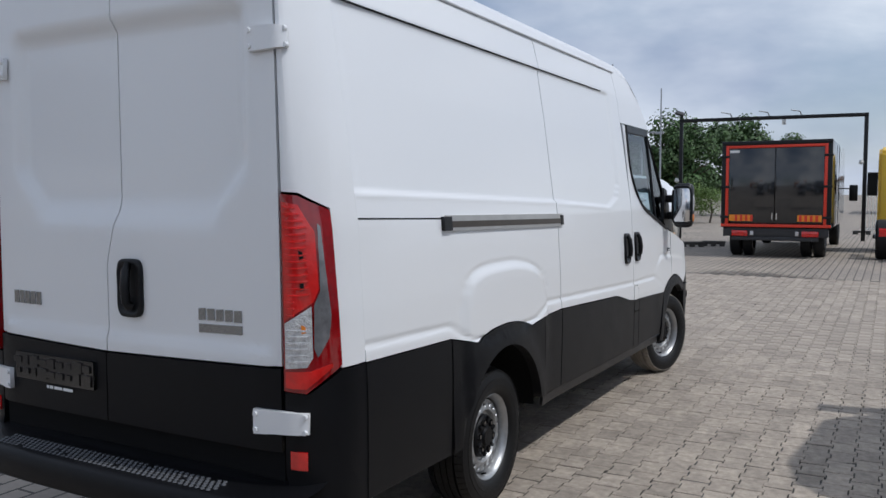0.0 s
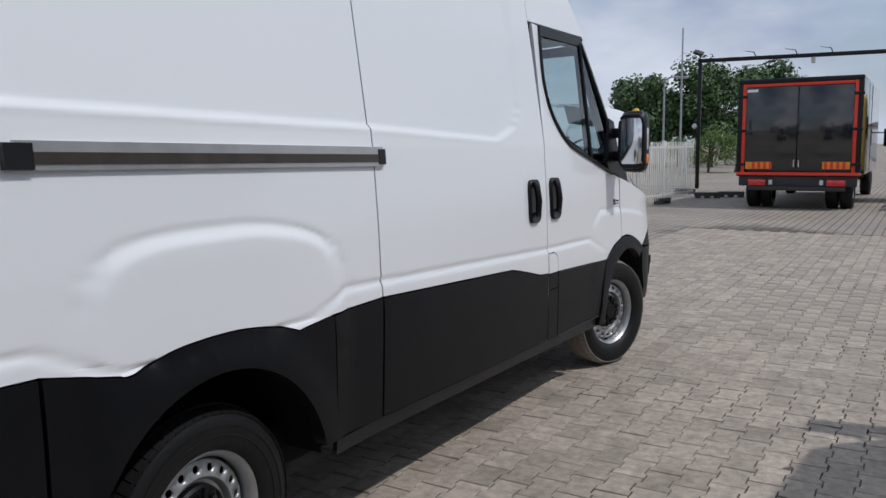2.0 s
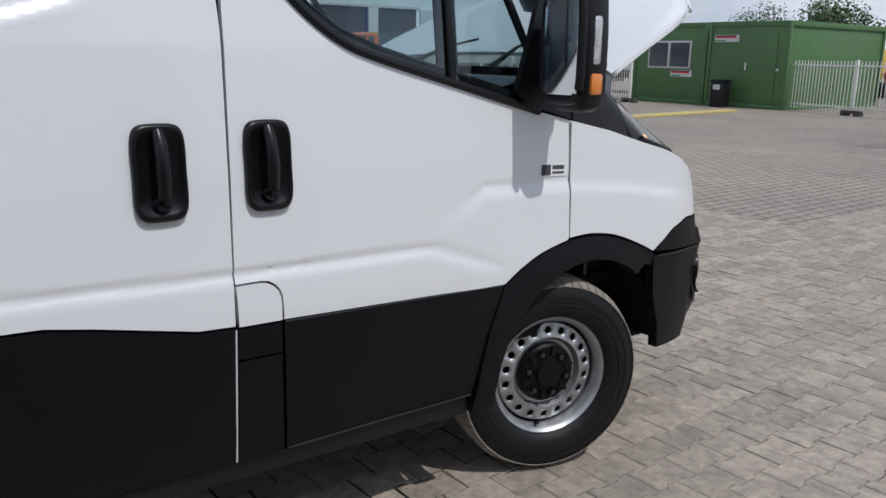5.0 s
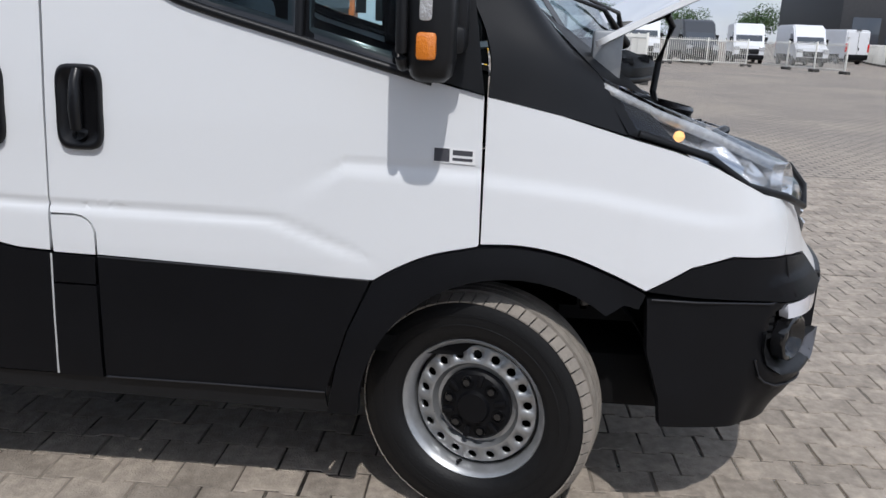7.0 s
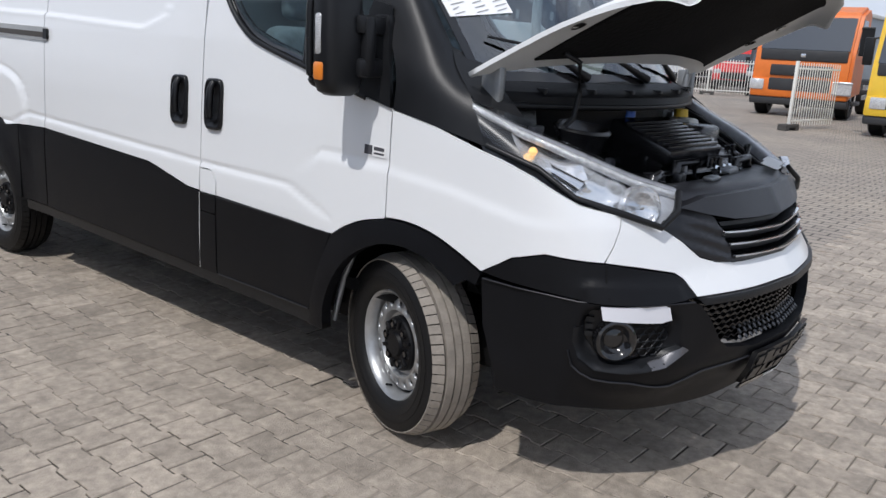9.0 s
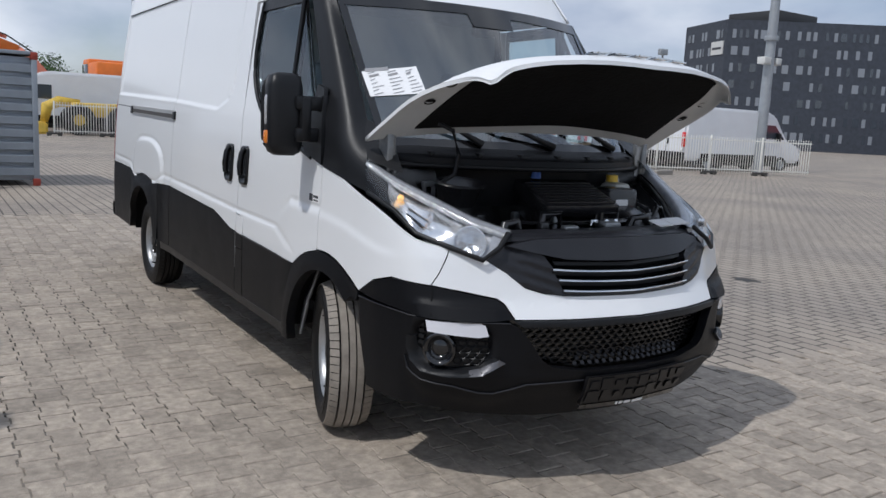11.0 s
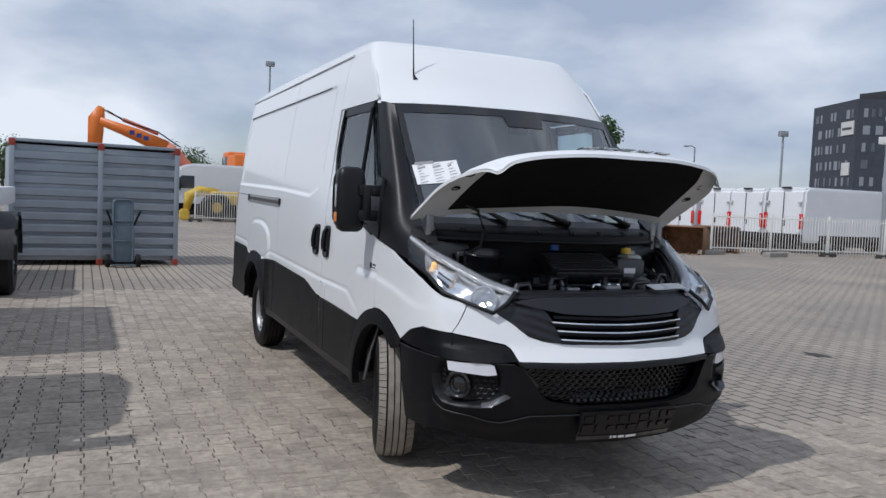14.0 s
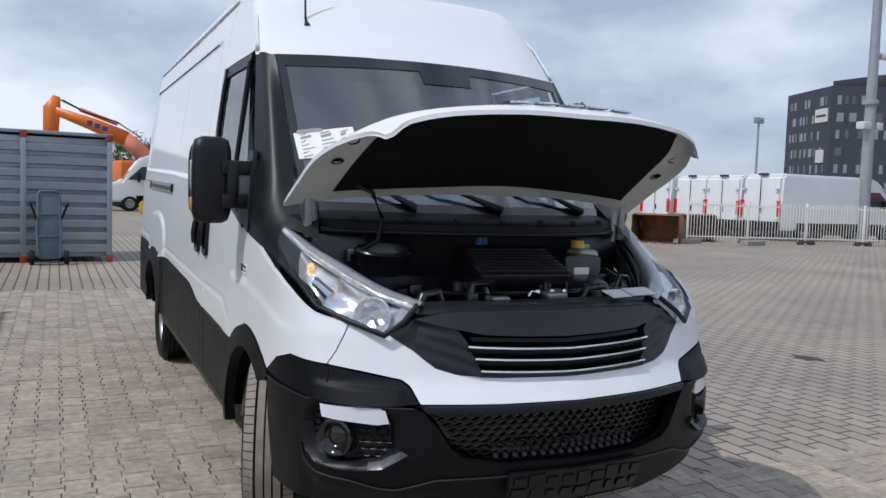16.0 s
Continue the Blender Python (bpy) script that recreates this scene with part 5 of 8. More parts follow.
for k in range(26):
    x, y = rng.uniform(-0.60, 0.62), rng.uniform(0.44, 0.80)
    s, z = rng.uniform(0.012, 0.035), rng.uniform(1.02, 1.13)
    x = max(-0.62 + 0.5 * max(0, y - 0.6), min(0.62 - 0.5 * max(0, y - 0.6), x))
    part("fitting", box_bm(x - s, x + s, y - s * 0.8, y + s * 0.8, z - 0.1, z, 0.006, m=None), rng.choice((M_METAL, M_ENGINE, M_ENGINE, M_BLACK2)), van)
rng = random.Random(11)
for k in range(30):
    x0, y0 = rng.uniform(-0.62, 0.62), rng.uniform(0.42, 0.80)
    x1, y1 = x0 + rng.uniform(-0.22, 0.22), min(0.82, max(0.40, y0 + rng.uniform(-0.2, 0.2)))
    z = rng.uniform(0.95, 1.10)
    lim = 0.66 - 0.35 * max(0, y0 - 0.55)
    x0, x1 = max(-lim, min(lim, x0)), max(-lim, min(lim, x1))
    part("hose", tube_bm([(x0, y0, z - 0.1), (x0 + 0.3 * (x1 - x0), y0, z + 0.02), (x0 + 0.7 * (x1 - x0), y1, z + 0.03), (x1, y1, z - 0.1)], rng.choice((0.010, 0.014, 0.02)), 8), M_ENGINE, van)
for k in range(5):
    o = 0.012 * k
    part("cable", tube_bm([(-0.70 + o, 0.42, 1.12), (-0.665 + o, 0.55, 1.10), (-0.60 + o, 0.68, 1.075), (-0.50 + o, 0.78, 1.04)], 0.006, 6), M_METAL if k == 2 else M_ENGINE, van)

# cab inside
part("dashboard", sharpen(grid_bm([[(0.78 * u, y + 0.10 * (1 - u * u), z) for u in (-1, -0.5, 0, 0.5, 1)] for y, z in ((0.26, 1.34), (0.10, 1.37), (-0.12, 1.345), (-0.22, 1.28), (-0.20, 1.0), (-0.05, 0.8))], 4, 3), 60), M_DASH, van)
for x in (0.48, -0.48):
    b = box_bm(x - 0.24, x + 0.24, -0.98, -0.50, 0.72, 0.90, 0.06, 3)
    b = box_bm(x - 0.23, x + 0.23, -1.10, -0.95, 0.85, 1.52, 0.06, 3, b, None)
    b = box_bm(x - 0.12, x + 0.12, -1.10, -1.00, 1.55, 1.78, 0.04, 3, b)
    part("seat", b, M_SEAT, van, "grey fabric cab seat")
part("bulkhead", box_bm(-0.86, 0.86, -1.20, -1.17, 0.5, 2.2, 0.0), mat("bulkhead_panel", (0.30, 0.32, 0.33), 0.6, var=0.08, scale=4), van)
part("cab_floor", box_bm(-0.9, 0.9, -1.2, 0.1, 0.50, 0.55), M_DARK, van)
part("headlining", box_bm(-0.76, 0.76, -1.2, -0.42, 2.10, 2.13), M_SEAT, van)
part("steering_wheel", tube_bm([(-0.45 + 0.19 * math.cos(a), -0.36 + 0.06 * math.sin(a), 1.30 + 0.17 * math.sin(a)) for a in [2 * math.pi * k / 28 for k in range(29)]], 0.015, 8), M_DASH, van)
part("dash_mirror_pod", box_bm(-0.07, 0.07, -0.13, -0.08, 1.92, 1.99, 0.02), M_DARK, van)
# paper in the screen
paper = part("price_sheet", panel_bm([(0.53, 1.600), (0.785, 1.570), (0.79, 1.684), (0.535, 1.724)], screen, 0.1, 0.002, 0.006), M_PAPER, van, "white price sheet behind the screen")
bm = None
rng = random.Random(3)
for i in range(7):
    v = 1.69 - 0.016 * i
    for k in range(3):
        a = 0.765 - 0.085 * k
        ln = rng.uniform(0.02, 0.06)
        bm = panel_bm([(a, v - 0.014 * 0), (a - ln, v + 0.007), (a - ln, v + 0.0095 + (0.006 if i == 1 else 0)), (a, v + 0.0025 + (0.006 if i == 1 else 0))], lambda x, z, l: screen(x, z - 0.02 - 0.0 + (0.79 - x) * 0.13, l), 0.2, 0.001, 0.0085, bm)
bm = panel_bm([(0.775, 1.682), (0.67, 1.697), (0.67, 1.712), (0.775, 1.697)], screen, 0.2, 0.001, 0.0085, bm)
part("sheet_print", bm, M_GREYINK, paper)
# aerial
part("aerial", tube_bm([(0.60, -0.455, 2.245), (0.60, -0.49, 2.29), (0.60, -0.53, 2.64)], 0.004, 8, radii=[0.018, 0.006, 0.003]), M_BLACK2, van, "thin black aerial")
# door sticker
part("door_sticker", panel_bm([(-0.125, 1.072), (-0.015, 1.068), (-0.015, 1.108), (-0.125, 1.112)], side, 0.2, 0.001, 0.002), M_PAPER, van, "small sticker with dark square")
bm = panel_bm([(-0.122, 1.075), (-0.082, 1.074), (-0.082, 1.108), (-0.122, 1.109)], side, 0.2, 0.001, 0.0032)
bm = panel_bm([(-0.074, 1.092), (-0.022, 1.090), (-0.022, 1.103), (-0.074, 1.105)], side, 0.2, 0.001, 0.0032, bm)
bm = panel_bm([(-0.074, 1.078), (-0.022, 1.076), (-0.022, 1.083), (-0.074, 1.085)], side, 0.2, 0.001, 0.0032, bm)
part("sticker_print", bm, M_INK, van)


# wheels
def make_wheel(name, label, m, tread):
    w = empty(name, "", "", m=None)
    w.parent = van
    w.matrix_basis = m
    w["label"] = label
    R = 0.352
    prof = [(0.212, 0.075), (0.222, 0.092), (0.245, 0.104), (0.285, 0.108), (0.320, 0.100), (0.336, 0.090)]
    tyre = part("tyre", lathe_bm(prof + [(0.330, 0.0)] + [(r, -h) for r, h in prof[::-1]] + [(0.20, 0.0), prof[0]], 72), M_RUBBER, w, "black rubber tyre")
    bm = lathe_bm([(0.2895, 0.1088), (0.2935, 0.1088), (0.2935, 0.1065)], 72)
    bm = lathe_bm([(0.262, 0.1075), (0.265, 0.1085), (0.268, 0.1075)], 72, bm)
    part("sidewall_ring", bm, M_RUBBER, tyre)
    # tread ribs, cut by cross grooves
    bm = bmesh.new()
    for c0, c1, n in ((-0.100, -0.060, 60), (-0.050, -0.020, 30), (-0.013, 0.013, 30), (0.020, 0.050, 30), (0.060, 0.100, 60)):
        for k in range(n):
            a0, a1 = 2 * math.pi * k / n, 2 * math.pi * (k + (0.88 if n == 60 else 0.995)) / n
            vs = []
            for r in (0.328, R):
                for a in (a0, (a0 + a1) / 2, a1):
                    for c in (c0, c1):
                        rr = r - (0.016 if abs(c) > 0.09 and r == R else 0) - (0.004 if abs(c) > 0.05 and r == R else 0)
                        sk = 0.035 * (c / 0.1) if abs(c) > 0.02 else 0
                        vs.append(bm.verts.new((rr * math.cos(a + sk), rr * math.sin(a + sk), c)))
            f = lambda *i: bm.faces.new([vs[j] for j in i])
            f(6, 7, 9, 8), f(8, 9, 11, 10), f(0, 6, 8, 2), f(2, 8, 10, 4), f(1, 3, 9, 7), f(3, 5, 11, 9), f(0, 1, 7, 6), f(4, 10, 11, 5)
    bmesh.ops.recalc_face_normals(bm, faces=bm.faces)
    part("tread", bm, tread, tyre, smooth=False)
    # rim barrel and pierced disc
    rim = part("rim", lathe_bm([(0.200, -0.09), (0.196, 0.02), (0.192, 0.05), (0.203, 0.075), (0.213, 0.083), (0.218, 0.080), (0.216, 0.072), (0.205, 0.06), (0.197, 0.02), (0.206, -0.09)], 64), M_RIM, w, "silver steel rim")
    bm = bmesh.new()
    n, ri, ro, rh, hr = 18, 0.132, 0.182, 0.158, 0.0145

    def z_at(r):
        return 0.022 + 0.030 * (1 - ((r - 0.14) / 0.05) ** 2 * 0.6) if r > 0.12 else 0.05
    for k in range(n):
        a0, da = 2 * math.pi * k / n, math.pi / n
        outer = [(ri, -1), (ri, 0), (ri, 1), (rh, 1), (ro, 1), (ro, 0), (ro, -1), (rh, -1)]
        ov = [bm.verts.new((r * math.cos(a0 + q * da), r * math.sin(a0 + q * da), z_at(r))) for r, q in outer]
        hv, hb = [], []
        for j in range(8):
            ang = math.radians(225 - 45 * j)
            u, v = math.cos(ang) * hr, math.sin(ang) * hr
            r, a = rh + u, a0 + v / rh
            hv.append(bm.verts.new((r * math.cos(a), r * math.sin(a), z_at(r))))
            hb.append(bm.verts.new((r * math.cos(a), r * math.sin(a), z_at(r) - 0.012)))
        for j in range(8):
            bm.faces.new((ov[j], ov[(j + 1) % 8], hv[(j + 1) % 8], hv[j]))
            bm.faces.new((hv[j], hv[(j + 1) % 8], hb[(j + 1) % 8], hb[j]))
    bmesh.ops.remove_doubles(bm, verts=bm.verts[:], dist=0.0004)
    bmesh.ops.recalc_face_normals(bm, faces=bm.faces)
    bm = lathe_bm([(0.132, z_at(0.132)), (0.120, 0.030), (0.10, 0.026), (0, 0.026)], 54, bm)
    bm = lathe_bm([(0.182, z_at(0.182)), (0.188, 0.015), (0.198, -0.02)], 54, bm)
    part("rim_disc", bm, M_RIM, rim)
    part("wheel_back", lathe_bm([(0.20, -0.03), (0, -0.03)], 40), M_DARK, w)
    cap = part("hub_cap", lathe_bm([(0.108, 0.028), (0.106, 0.046), (0.098, 0.054), (0.05, 0.060), (0.044, 0.072), (0, 0.074)], 48), M_BLACK, w, "black plastic hub cap")
    bolt, rib = None, None
    for k in range(6):
        a = 2 * math.pi * (k + 0.3) / 6
        if bolt is None:
            bolt = part("bolt_cover", lathe_bm([(0, 0.062), (0.010, 0.062), (0.012, 0.05), (0.017, 0.052), (0.019, 0.060), (0.021, 0.050)], 14), M_GLOSSBLACK, cap)
            rib = part("cap_rib", box_bm(-0.008, 0.008, -0.018, 0.018, 0.05, 0.066, 0.004), M_BLACK, cap)
            o, q = bolt, rib
        else:
            o, q = new("bolt_cover", bolt.data), new("cap_rib", rib.data)
            o.parent, q.parent = cap, cap
        o.matrix_basis = pose(0.076 * math.cos(a), 0.076 * math.sin(a), 0.004)
        a += math.pi / 6
        q.matrix_basis = pose(0.083 * math.cos(a), 0.083 * math.sin(a), 0, 0, 0, math.degrees(a) + 90)
    part("valve", tube_bm([(0.185, -0.035, 0.05), (0.178, -0.036, 0.075)], 0.005, 8), M_BLACK, w)
    return w


def wheel_pose(x, y, steer):
    return Matrix.Translation((x, y, 0.352)) @ pose(0, 0, 0, 0, 0, steer) @ pose(0, 0, 0, 0, 90, 0)


make_wheel("wheel", "steel wheel with black hub cap", wheel_pose(0.865, 0.032, -17), M_TREAD)
make_wheel("wheel", "steel wheel with black hub cap", wheel_pose(0.855, -3.52, 0), M_RUBBER)
make_wheel("wheel", "steel wheel with black hub cap", wheel_pose(-0.865, 0.0, 163), M_TREAD)
make_wheel("wheel", "steel wheel with black hub cap", wheel_pose(-0.855, -3.52, 180), M_RUBBER)


# the body narrows a little towards its nose
def draw_in(p):
    return 1.0 - (1.0 - p.x) * (1 - 0.05 * sstep(-3.0, 0.0, p.y))


for ob in list(van.children):
    if ob.type == "EMPTY":
        ob.matrix_basis = Matrix.Translation((draw_in(ob.matrix_basis.translation) - ob.matrix_basis.translation.x, 0, 0)) @ ob.matrix_basis
        continue
    for piece in [ob, *ob.children_recursive]:
        for v in piece.data.vertices:
            v.co.x = draw_in(v.co)


# ---- ground ----
def ground_mat(name="paved_ground"):
    m = bpy.data.materials.new(name)
    m.use_nodes = True
    nt = m.node_tree
    b = nt.nodes["Principled BSDF"]
    N, L = nt.nodes.new, nt.links.new
    tc, br, n1, r1, n2, r2, mx, mx2, bp = [N("ShaderNode" + k) for k in ("TexCoord", "TexBrick", "TexNoise", "ValToRGB", "TexNoise", "ValToRGB", "MixRGB", "MixRGB", "Bump")]
    mp = N("ShaderNodeMapping")
    mp.inputs["Rotation"].default_value = (0, 0, radians(90))
    L(tc.outputs["Object"], mp.inputs["Vector"])
    L(mp.outputs[0], br.inputs["Vector"])
    br.inputs["Scale"].default_value = 1.0
    br.inputs["Brick Width"].default_value, br.inputs["Row Height"].default_value, br.inputs["Mortar Size"].default_value = 0.21, 0.14, 0.010
    br.inputs["Color1"].default_value, br.inputs["Color2"].default_value, br.inputs["Mortar"].default_value = (0.30, 0.262, 0.222, 1), (0.355, 0.312, 0.264, 1), (0.075, 0.065, 0.055, 1)
    n1.inputs["Scale"].default_value, n1.inputs["Detail"].default_value = 0.35, 8
    r1.color_ramp.elements[0].position, r1.color_ramp.elements[0].color = 0.3, (0.78, 0.78, 0.80, 1)
    r1.color_ramp.elements[1].position, r1.color_ramp.elements[1].color = 0.7, (1.18, 1.15, 1.10, 1)
    mx.blend_type = "MULTIPLY"
    mx.inputs[0].default_value = 1
    L(tc.outputs["Object"], n1.inputs["Vector"])
    L(n1.outputs["Fac"], r1.inputs[0])
    L(br.outputs["Color"], mx.inputs[1])
    L(r1.outputs[0], mx.inputs[2])
    n2.inputs["Scale"].default_value, n2.inputs["Detail"].default_value = 30, 6
    L(tc.outputs["Object"], n2.inputs["Vector"])
    r2.color_ramp.elements[0].color, r2.color_ramp.elements[1].color = (0.8, 0.8, 0.8, 1), (1.15, 1.15, 1.15, 1)
    L(n2.outputs["Fac"], r2.inputs[0])
    mx2.blend_type = "MULTIPLY"
    mx2.inputs[0].default_value = 1
    L(mx.outputs[0], mx2.inputs[1])
    L(r2.outputs[0], mx2.inputs[2])
    L(mx2.outputs[0], b.inputs["Base Color"])
    L(br.outputs["Fac"], bp.inputs["Height"])
    bp.inputs["Strength"].default_value, bp.inputs["Distance"].default_value, bp.invert = 0.4, 0.01, True
    L(bp.outputs[0], b.inputs["Normal"])
    b.inputs["Roughness"].default_value = 0.75
    return m


M_GROUND = ground_mat()
M_JOINT = mat("joint_sand", (0.095, 0.083, 0.070), 0.95, var=0.4, scale=4, dirt=(0.30, 0.26, 0.21), dirt_amount=0.95)
M_PAVER = mat("concrete_paver", (0.365, 0.312, 0.256), 0.72, var=0.30, scale=20, dirt=(0.14, 0.12, 0.098), dirt_amount=0.62, rand=0.15, bump=0.5, bump_scale=130)
bm = bmesh.new()
bmesh.ops.create_grid(bm, x_segments=8, y_segments=8, size=900)
ground = link("ground", bm, M_GROUND, smooth=False)
ground.location.z = -0.008
tagged(ground, "grey-brown block-paved yard, dusty and stained", "ground", kind="structure")


# ---- yard: materials ----
M_FENCE = mat("white_fence_paint", (0.74, 0.73, 0.68), 0.5, var=0.05, scale=4)
M_BLOCK = mat("recycled_foot", (0.06, 0.057, 0.053), 0.8, var=0.3, scale=12, bump=0.3, bump_scale=60)
M_CONCRETE = mat("concrete_foot", (0.30, 0.28, 0.25), 0.85, var=0.2, scale=9, bump=0.3, bump_scale=80)
M_TRUCKBLACK = mat("gloss_black_body", (0.010, 0.011, 0.013), 0.12, coat=1.0, bump=0.12, bump_scale=2.2)
M_REDPAINT = mat("red_orange_strip", (0.72, 0.045, 0.018), 0.4)
M_ORANGE = mat("orange_paint", (0.70, 0.17, 0.02), 0.45, var=0.10, scale=3)
M_SALMON = mat("faded_orange_paint", (0.62, 0.20, 0.13), 0.6, var=0.1, scale=3)
M_YELLOW = mat("yellow_paint", (0.78, 0.50, 0.03), 0.35, var=0.05, scale=3, coat=0.4)
M_YELLOW2 = mat("faded_yellow_paint", (0.62, 0.42, 0.06), 0.6, var=0.2, scale=6)
M_GREENBOX = mat("green_cabin_paint", (0.075, 0.16, 0.055), 0.5, var=0.10, scale=2.5, dirt=(0.10, 0.15, 0.08), dirt_amount=0.3)
M_GREYSTEEL = mat("galvanised_grey", (0.31, 0.345, 0.385), 0.5, 0.1, var=0.10, scale=2.5, dirt=(0.26, 0.28, 0.30), dirt_amount=0.35)
M_BLUEGREY = mat("blue_grey_paint", (0.10, 0.135, 0.165), 0.5, var=0.12, scale=6)
M_REDCAST = mat("red_corner_casting", (0.33, 0.05, 0.03), 0.6, var=0.2, scale=10)
M_RUST = mat("rusty_steel", (0.20, 0.10, 0.05), 0.8, 0.2, var=0.4, scale=5, dirt=(0.30, 0.19, 0.10), dirt_amount=0.6)
M_BRICKDARK = mat("dark_brick", (0.045, 0.052, 0.068), 0.7, var=0.25, scale=2)
M_WINDOW = mat("window_pane", (0.06, 0.07, 0.085), 0.08, spec=0.8)
M_WINLIGHT = mat("pale_blind", (0.24, 0.26, 0.29), 0.4)
M_PALE = mat("pale_wall", (0.60, 0.60, 0.58), 0.7, var=0.06, scale=1)
M_BROWN = mat("brown_roof", (0.20, 0.14, 0.11), 0.8, var=0.2, scale=1)
M_TRAILER = mat("white_trailer_side", (0.76, 0.77, 0.79), 0.4, var=0.03, scale=2)
M_DARKGREY = mat("chassis_grey", (0.03, 0.031, 0.034), 0.6, var=0.2, scale=5)
M_RED2 = mat("red_vehicle_paint", (0.55, 0.03, 0.03), 0.35)
M_BLUEWALL = mat("blue_cladding", (0.03, 0.045, 0.22), 0.5)
M_BARK = mat("bark", (0.10, 0.08, 0.06), 0.9, var=0.3, scale=6)
M_LEAF = mat("leaves", (0.055, 0.105, 0.032), 0.7, var=0.3, scale=0.8, rand=0.45)
M_LEAF2 = mat("young_leaves", (0.13, 0.21, 0.045), 0.7, var=0.3, scale=0.8, rand=0.4)
M_GALV = mat("galvanised_pole", (0.33, 0.35, 0.37), 0.5, 0.4, var=0.1, scale=4)
M_LINE = mat("yellow_ground_line", (0.52, 0.42, 0.15), 0.8, var=0.2, scale=5, dirt=(0.30, 0.27, 0.2), dirt_amount=0.6)


# ---- fences ----
def fence_panel_make(w, h):
    t = empty("yard_fence", "white steel bar fence panel on heavy feet", "fence", "white yard fence")
    part("post", box_bm(-0.035, 0.035, -0.035, 0.035, 0.06, h + 0.06, 0.008), M_FENCE, t)
    for z in (0.22, h - 0.10):
        part("rail", box_bm(0.035, w - 0.035, -0.018, 0.018, z - 0.022, z + 0.022, 0.005), M_FENCE, t)
    n = int(w / 0.115)
    first = None
    for k in range(1, n):
        x = w * k / n
        if first is None:
            first = part("bar", box_bm(-0.014, 0.014, -0.030, -0.016, 0.10, h + 0.03, 0.004, 1), M_FENCE, t)
            first.location = (x, 0, 0)
        else:
            o = new("bar", first.data)
            o.parent, o.location = t, (x, 0, 0)
    foot = box_bm(-0.30, 0.30, -0.11, 0.11, 0.07, 0.15, 0.015)
    foot = box_bm(-0.30, -0.14, -0.11, 0.11, 0.0, 0.09, 0.012, bm=foot)
    foot = box_bm(0.14, 0.30, -0.11, 0.11, 0.0, 0.09, 0.012, bm=foot)
    part("foot", foot, M_BLOCK, t, "dark recycled plastic foot")
    return t


PROTO = {}


def fence_run(x0, y0, x1, y1, w=2.15, h=1.45):
    n = max(1, round(math.hypot(x1 - x0, y1 - y0) / w))
    L = math.hypot(x1 - x0, y1 - y0) / n
    a = math.degrees(math.atan2(y1 - y0, x1 - x0))
    key = (round(L, 2), h)
    for k in range(n):
        m = pose(x0 + (x1 - x0) * k / n, y0 + (y1 - y0) * k / n, -0.014, 0, 0, a + 1.2 * math.sin(3.7 * k + x0))
        if key not in PROTO:
            PROTO[key] = fence_panel_make(L, h)
            PROTO[key].matrix_basis = m
        else:
            copy_thing(PROTO[key], m)


fence_run(-3.2, 12.8, -2.75, 17.1, 2.15, 1.5)
fence_run(-3.6, 19.5, -10.5, 21.5, 2.15, 1.45)
fence_run(1.7, 28.0, 6.0, 27.6, 2.15, 1.9)
fence_run(-15.3, 20.0, -24.5, 21.2, 2.3, 1.5)
fence_run(-24.5, 21.2, -45.0, 24.0, 2.3, 1.5)
fence_run(-45.0, 24.0, -78.0, 34.0, 2.3, 1.5)
fence_run(-39.5, 17.6, -46.0, 15.5, 2.3, 1.5)
fence_run(-45.5, 14.5, -45.5, 1.0, 2.25, 1.5)
fence_run(-22.8, 4.7, -36.0, 5.3, 2.2, 1.5)
fence_run(-36.5, 4.4, -34.5, -6.0, 2.2, 1.5)
fence_run(-34.0, -8.0, -30.5, -14.5, 2.2, 1.5)
fence_run(-16.4, -4.0, -18.5, -3.6, 2.15, 1.5)
fence_run(-18.6, -18.8, -27.5, -16.2, 2.3, 1.45)
fence_run(-2.4, -36.0, -6.8, -36.4, 2.2, 1.45)


# ---- generic vehicles ----
def wheel_simple(parent, x, y, r, w, face=1, hub=M_GALV):
    """A lorry wheel whose axle runs along x; face gives the outer side."""
    m = pose(x, y, r, 0, 90 * face, 0)
    t = part("wheel", lathe_bm([(r * 0.58, -w / 2), (r * 0.9, -w / 2), (r, -w * 0.36), (r, w * 0.36), (r * 0.9, w / 2), (r * 0.58, w / 2), (r * 0.55, w * 0.3)], 32, m=m), M_RUBBER, parent)
    part("rim", lathe_bm([(r * 0.58, w * 0.45), (r * 0.5, w * 0.2), (r * 0.28, w * 0.12), (r * 0.24, w * 0.4), (0, w * 0.42)], 24, m=m), hub, t)
    return t


def profile_bm(pts, x0, x1, bevel=0.04):
    """A side outline in (y, z), pulled across from x0 to x1."""
    b = bmesh.new()
    a = [b.verts.new((x0, y, z)) for y, z in pts]
    c = [b.verts.new((x1, y, z)) for y, z in pts]
    n = len(pts)
    b.faces.new(a)
    b.faces.new(c[::-1])
    for k in range(n):
        b.faces.new((a[k], c[k], c[(k + 1) % n], a[(k + 1) % n]))
    bmesh.ops.recalc_face_normals(b, faces=b.faces)
    if bevel:
        bmesh.ops.bevel(b, geom=b.edges[:], offset=bevel, segments=2, affect="EDGES", clamp_overlap=True)
    return sharpen(b, 45)


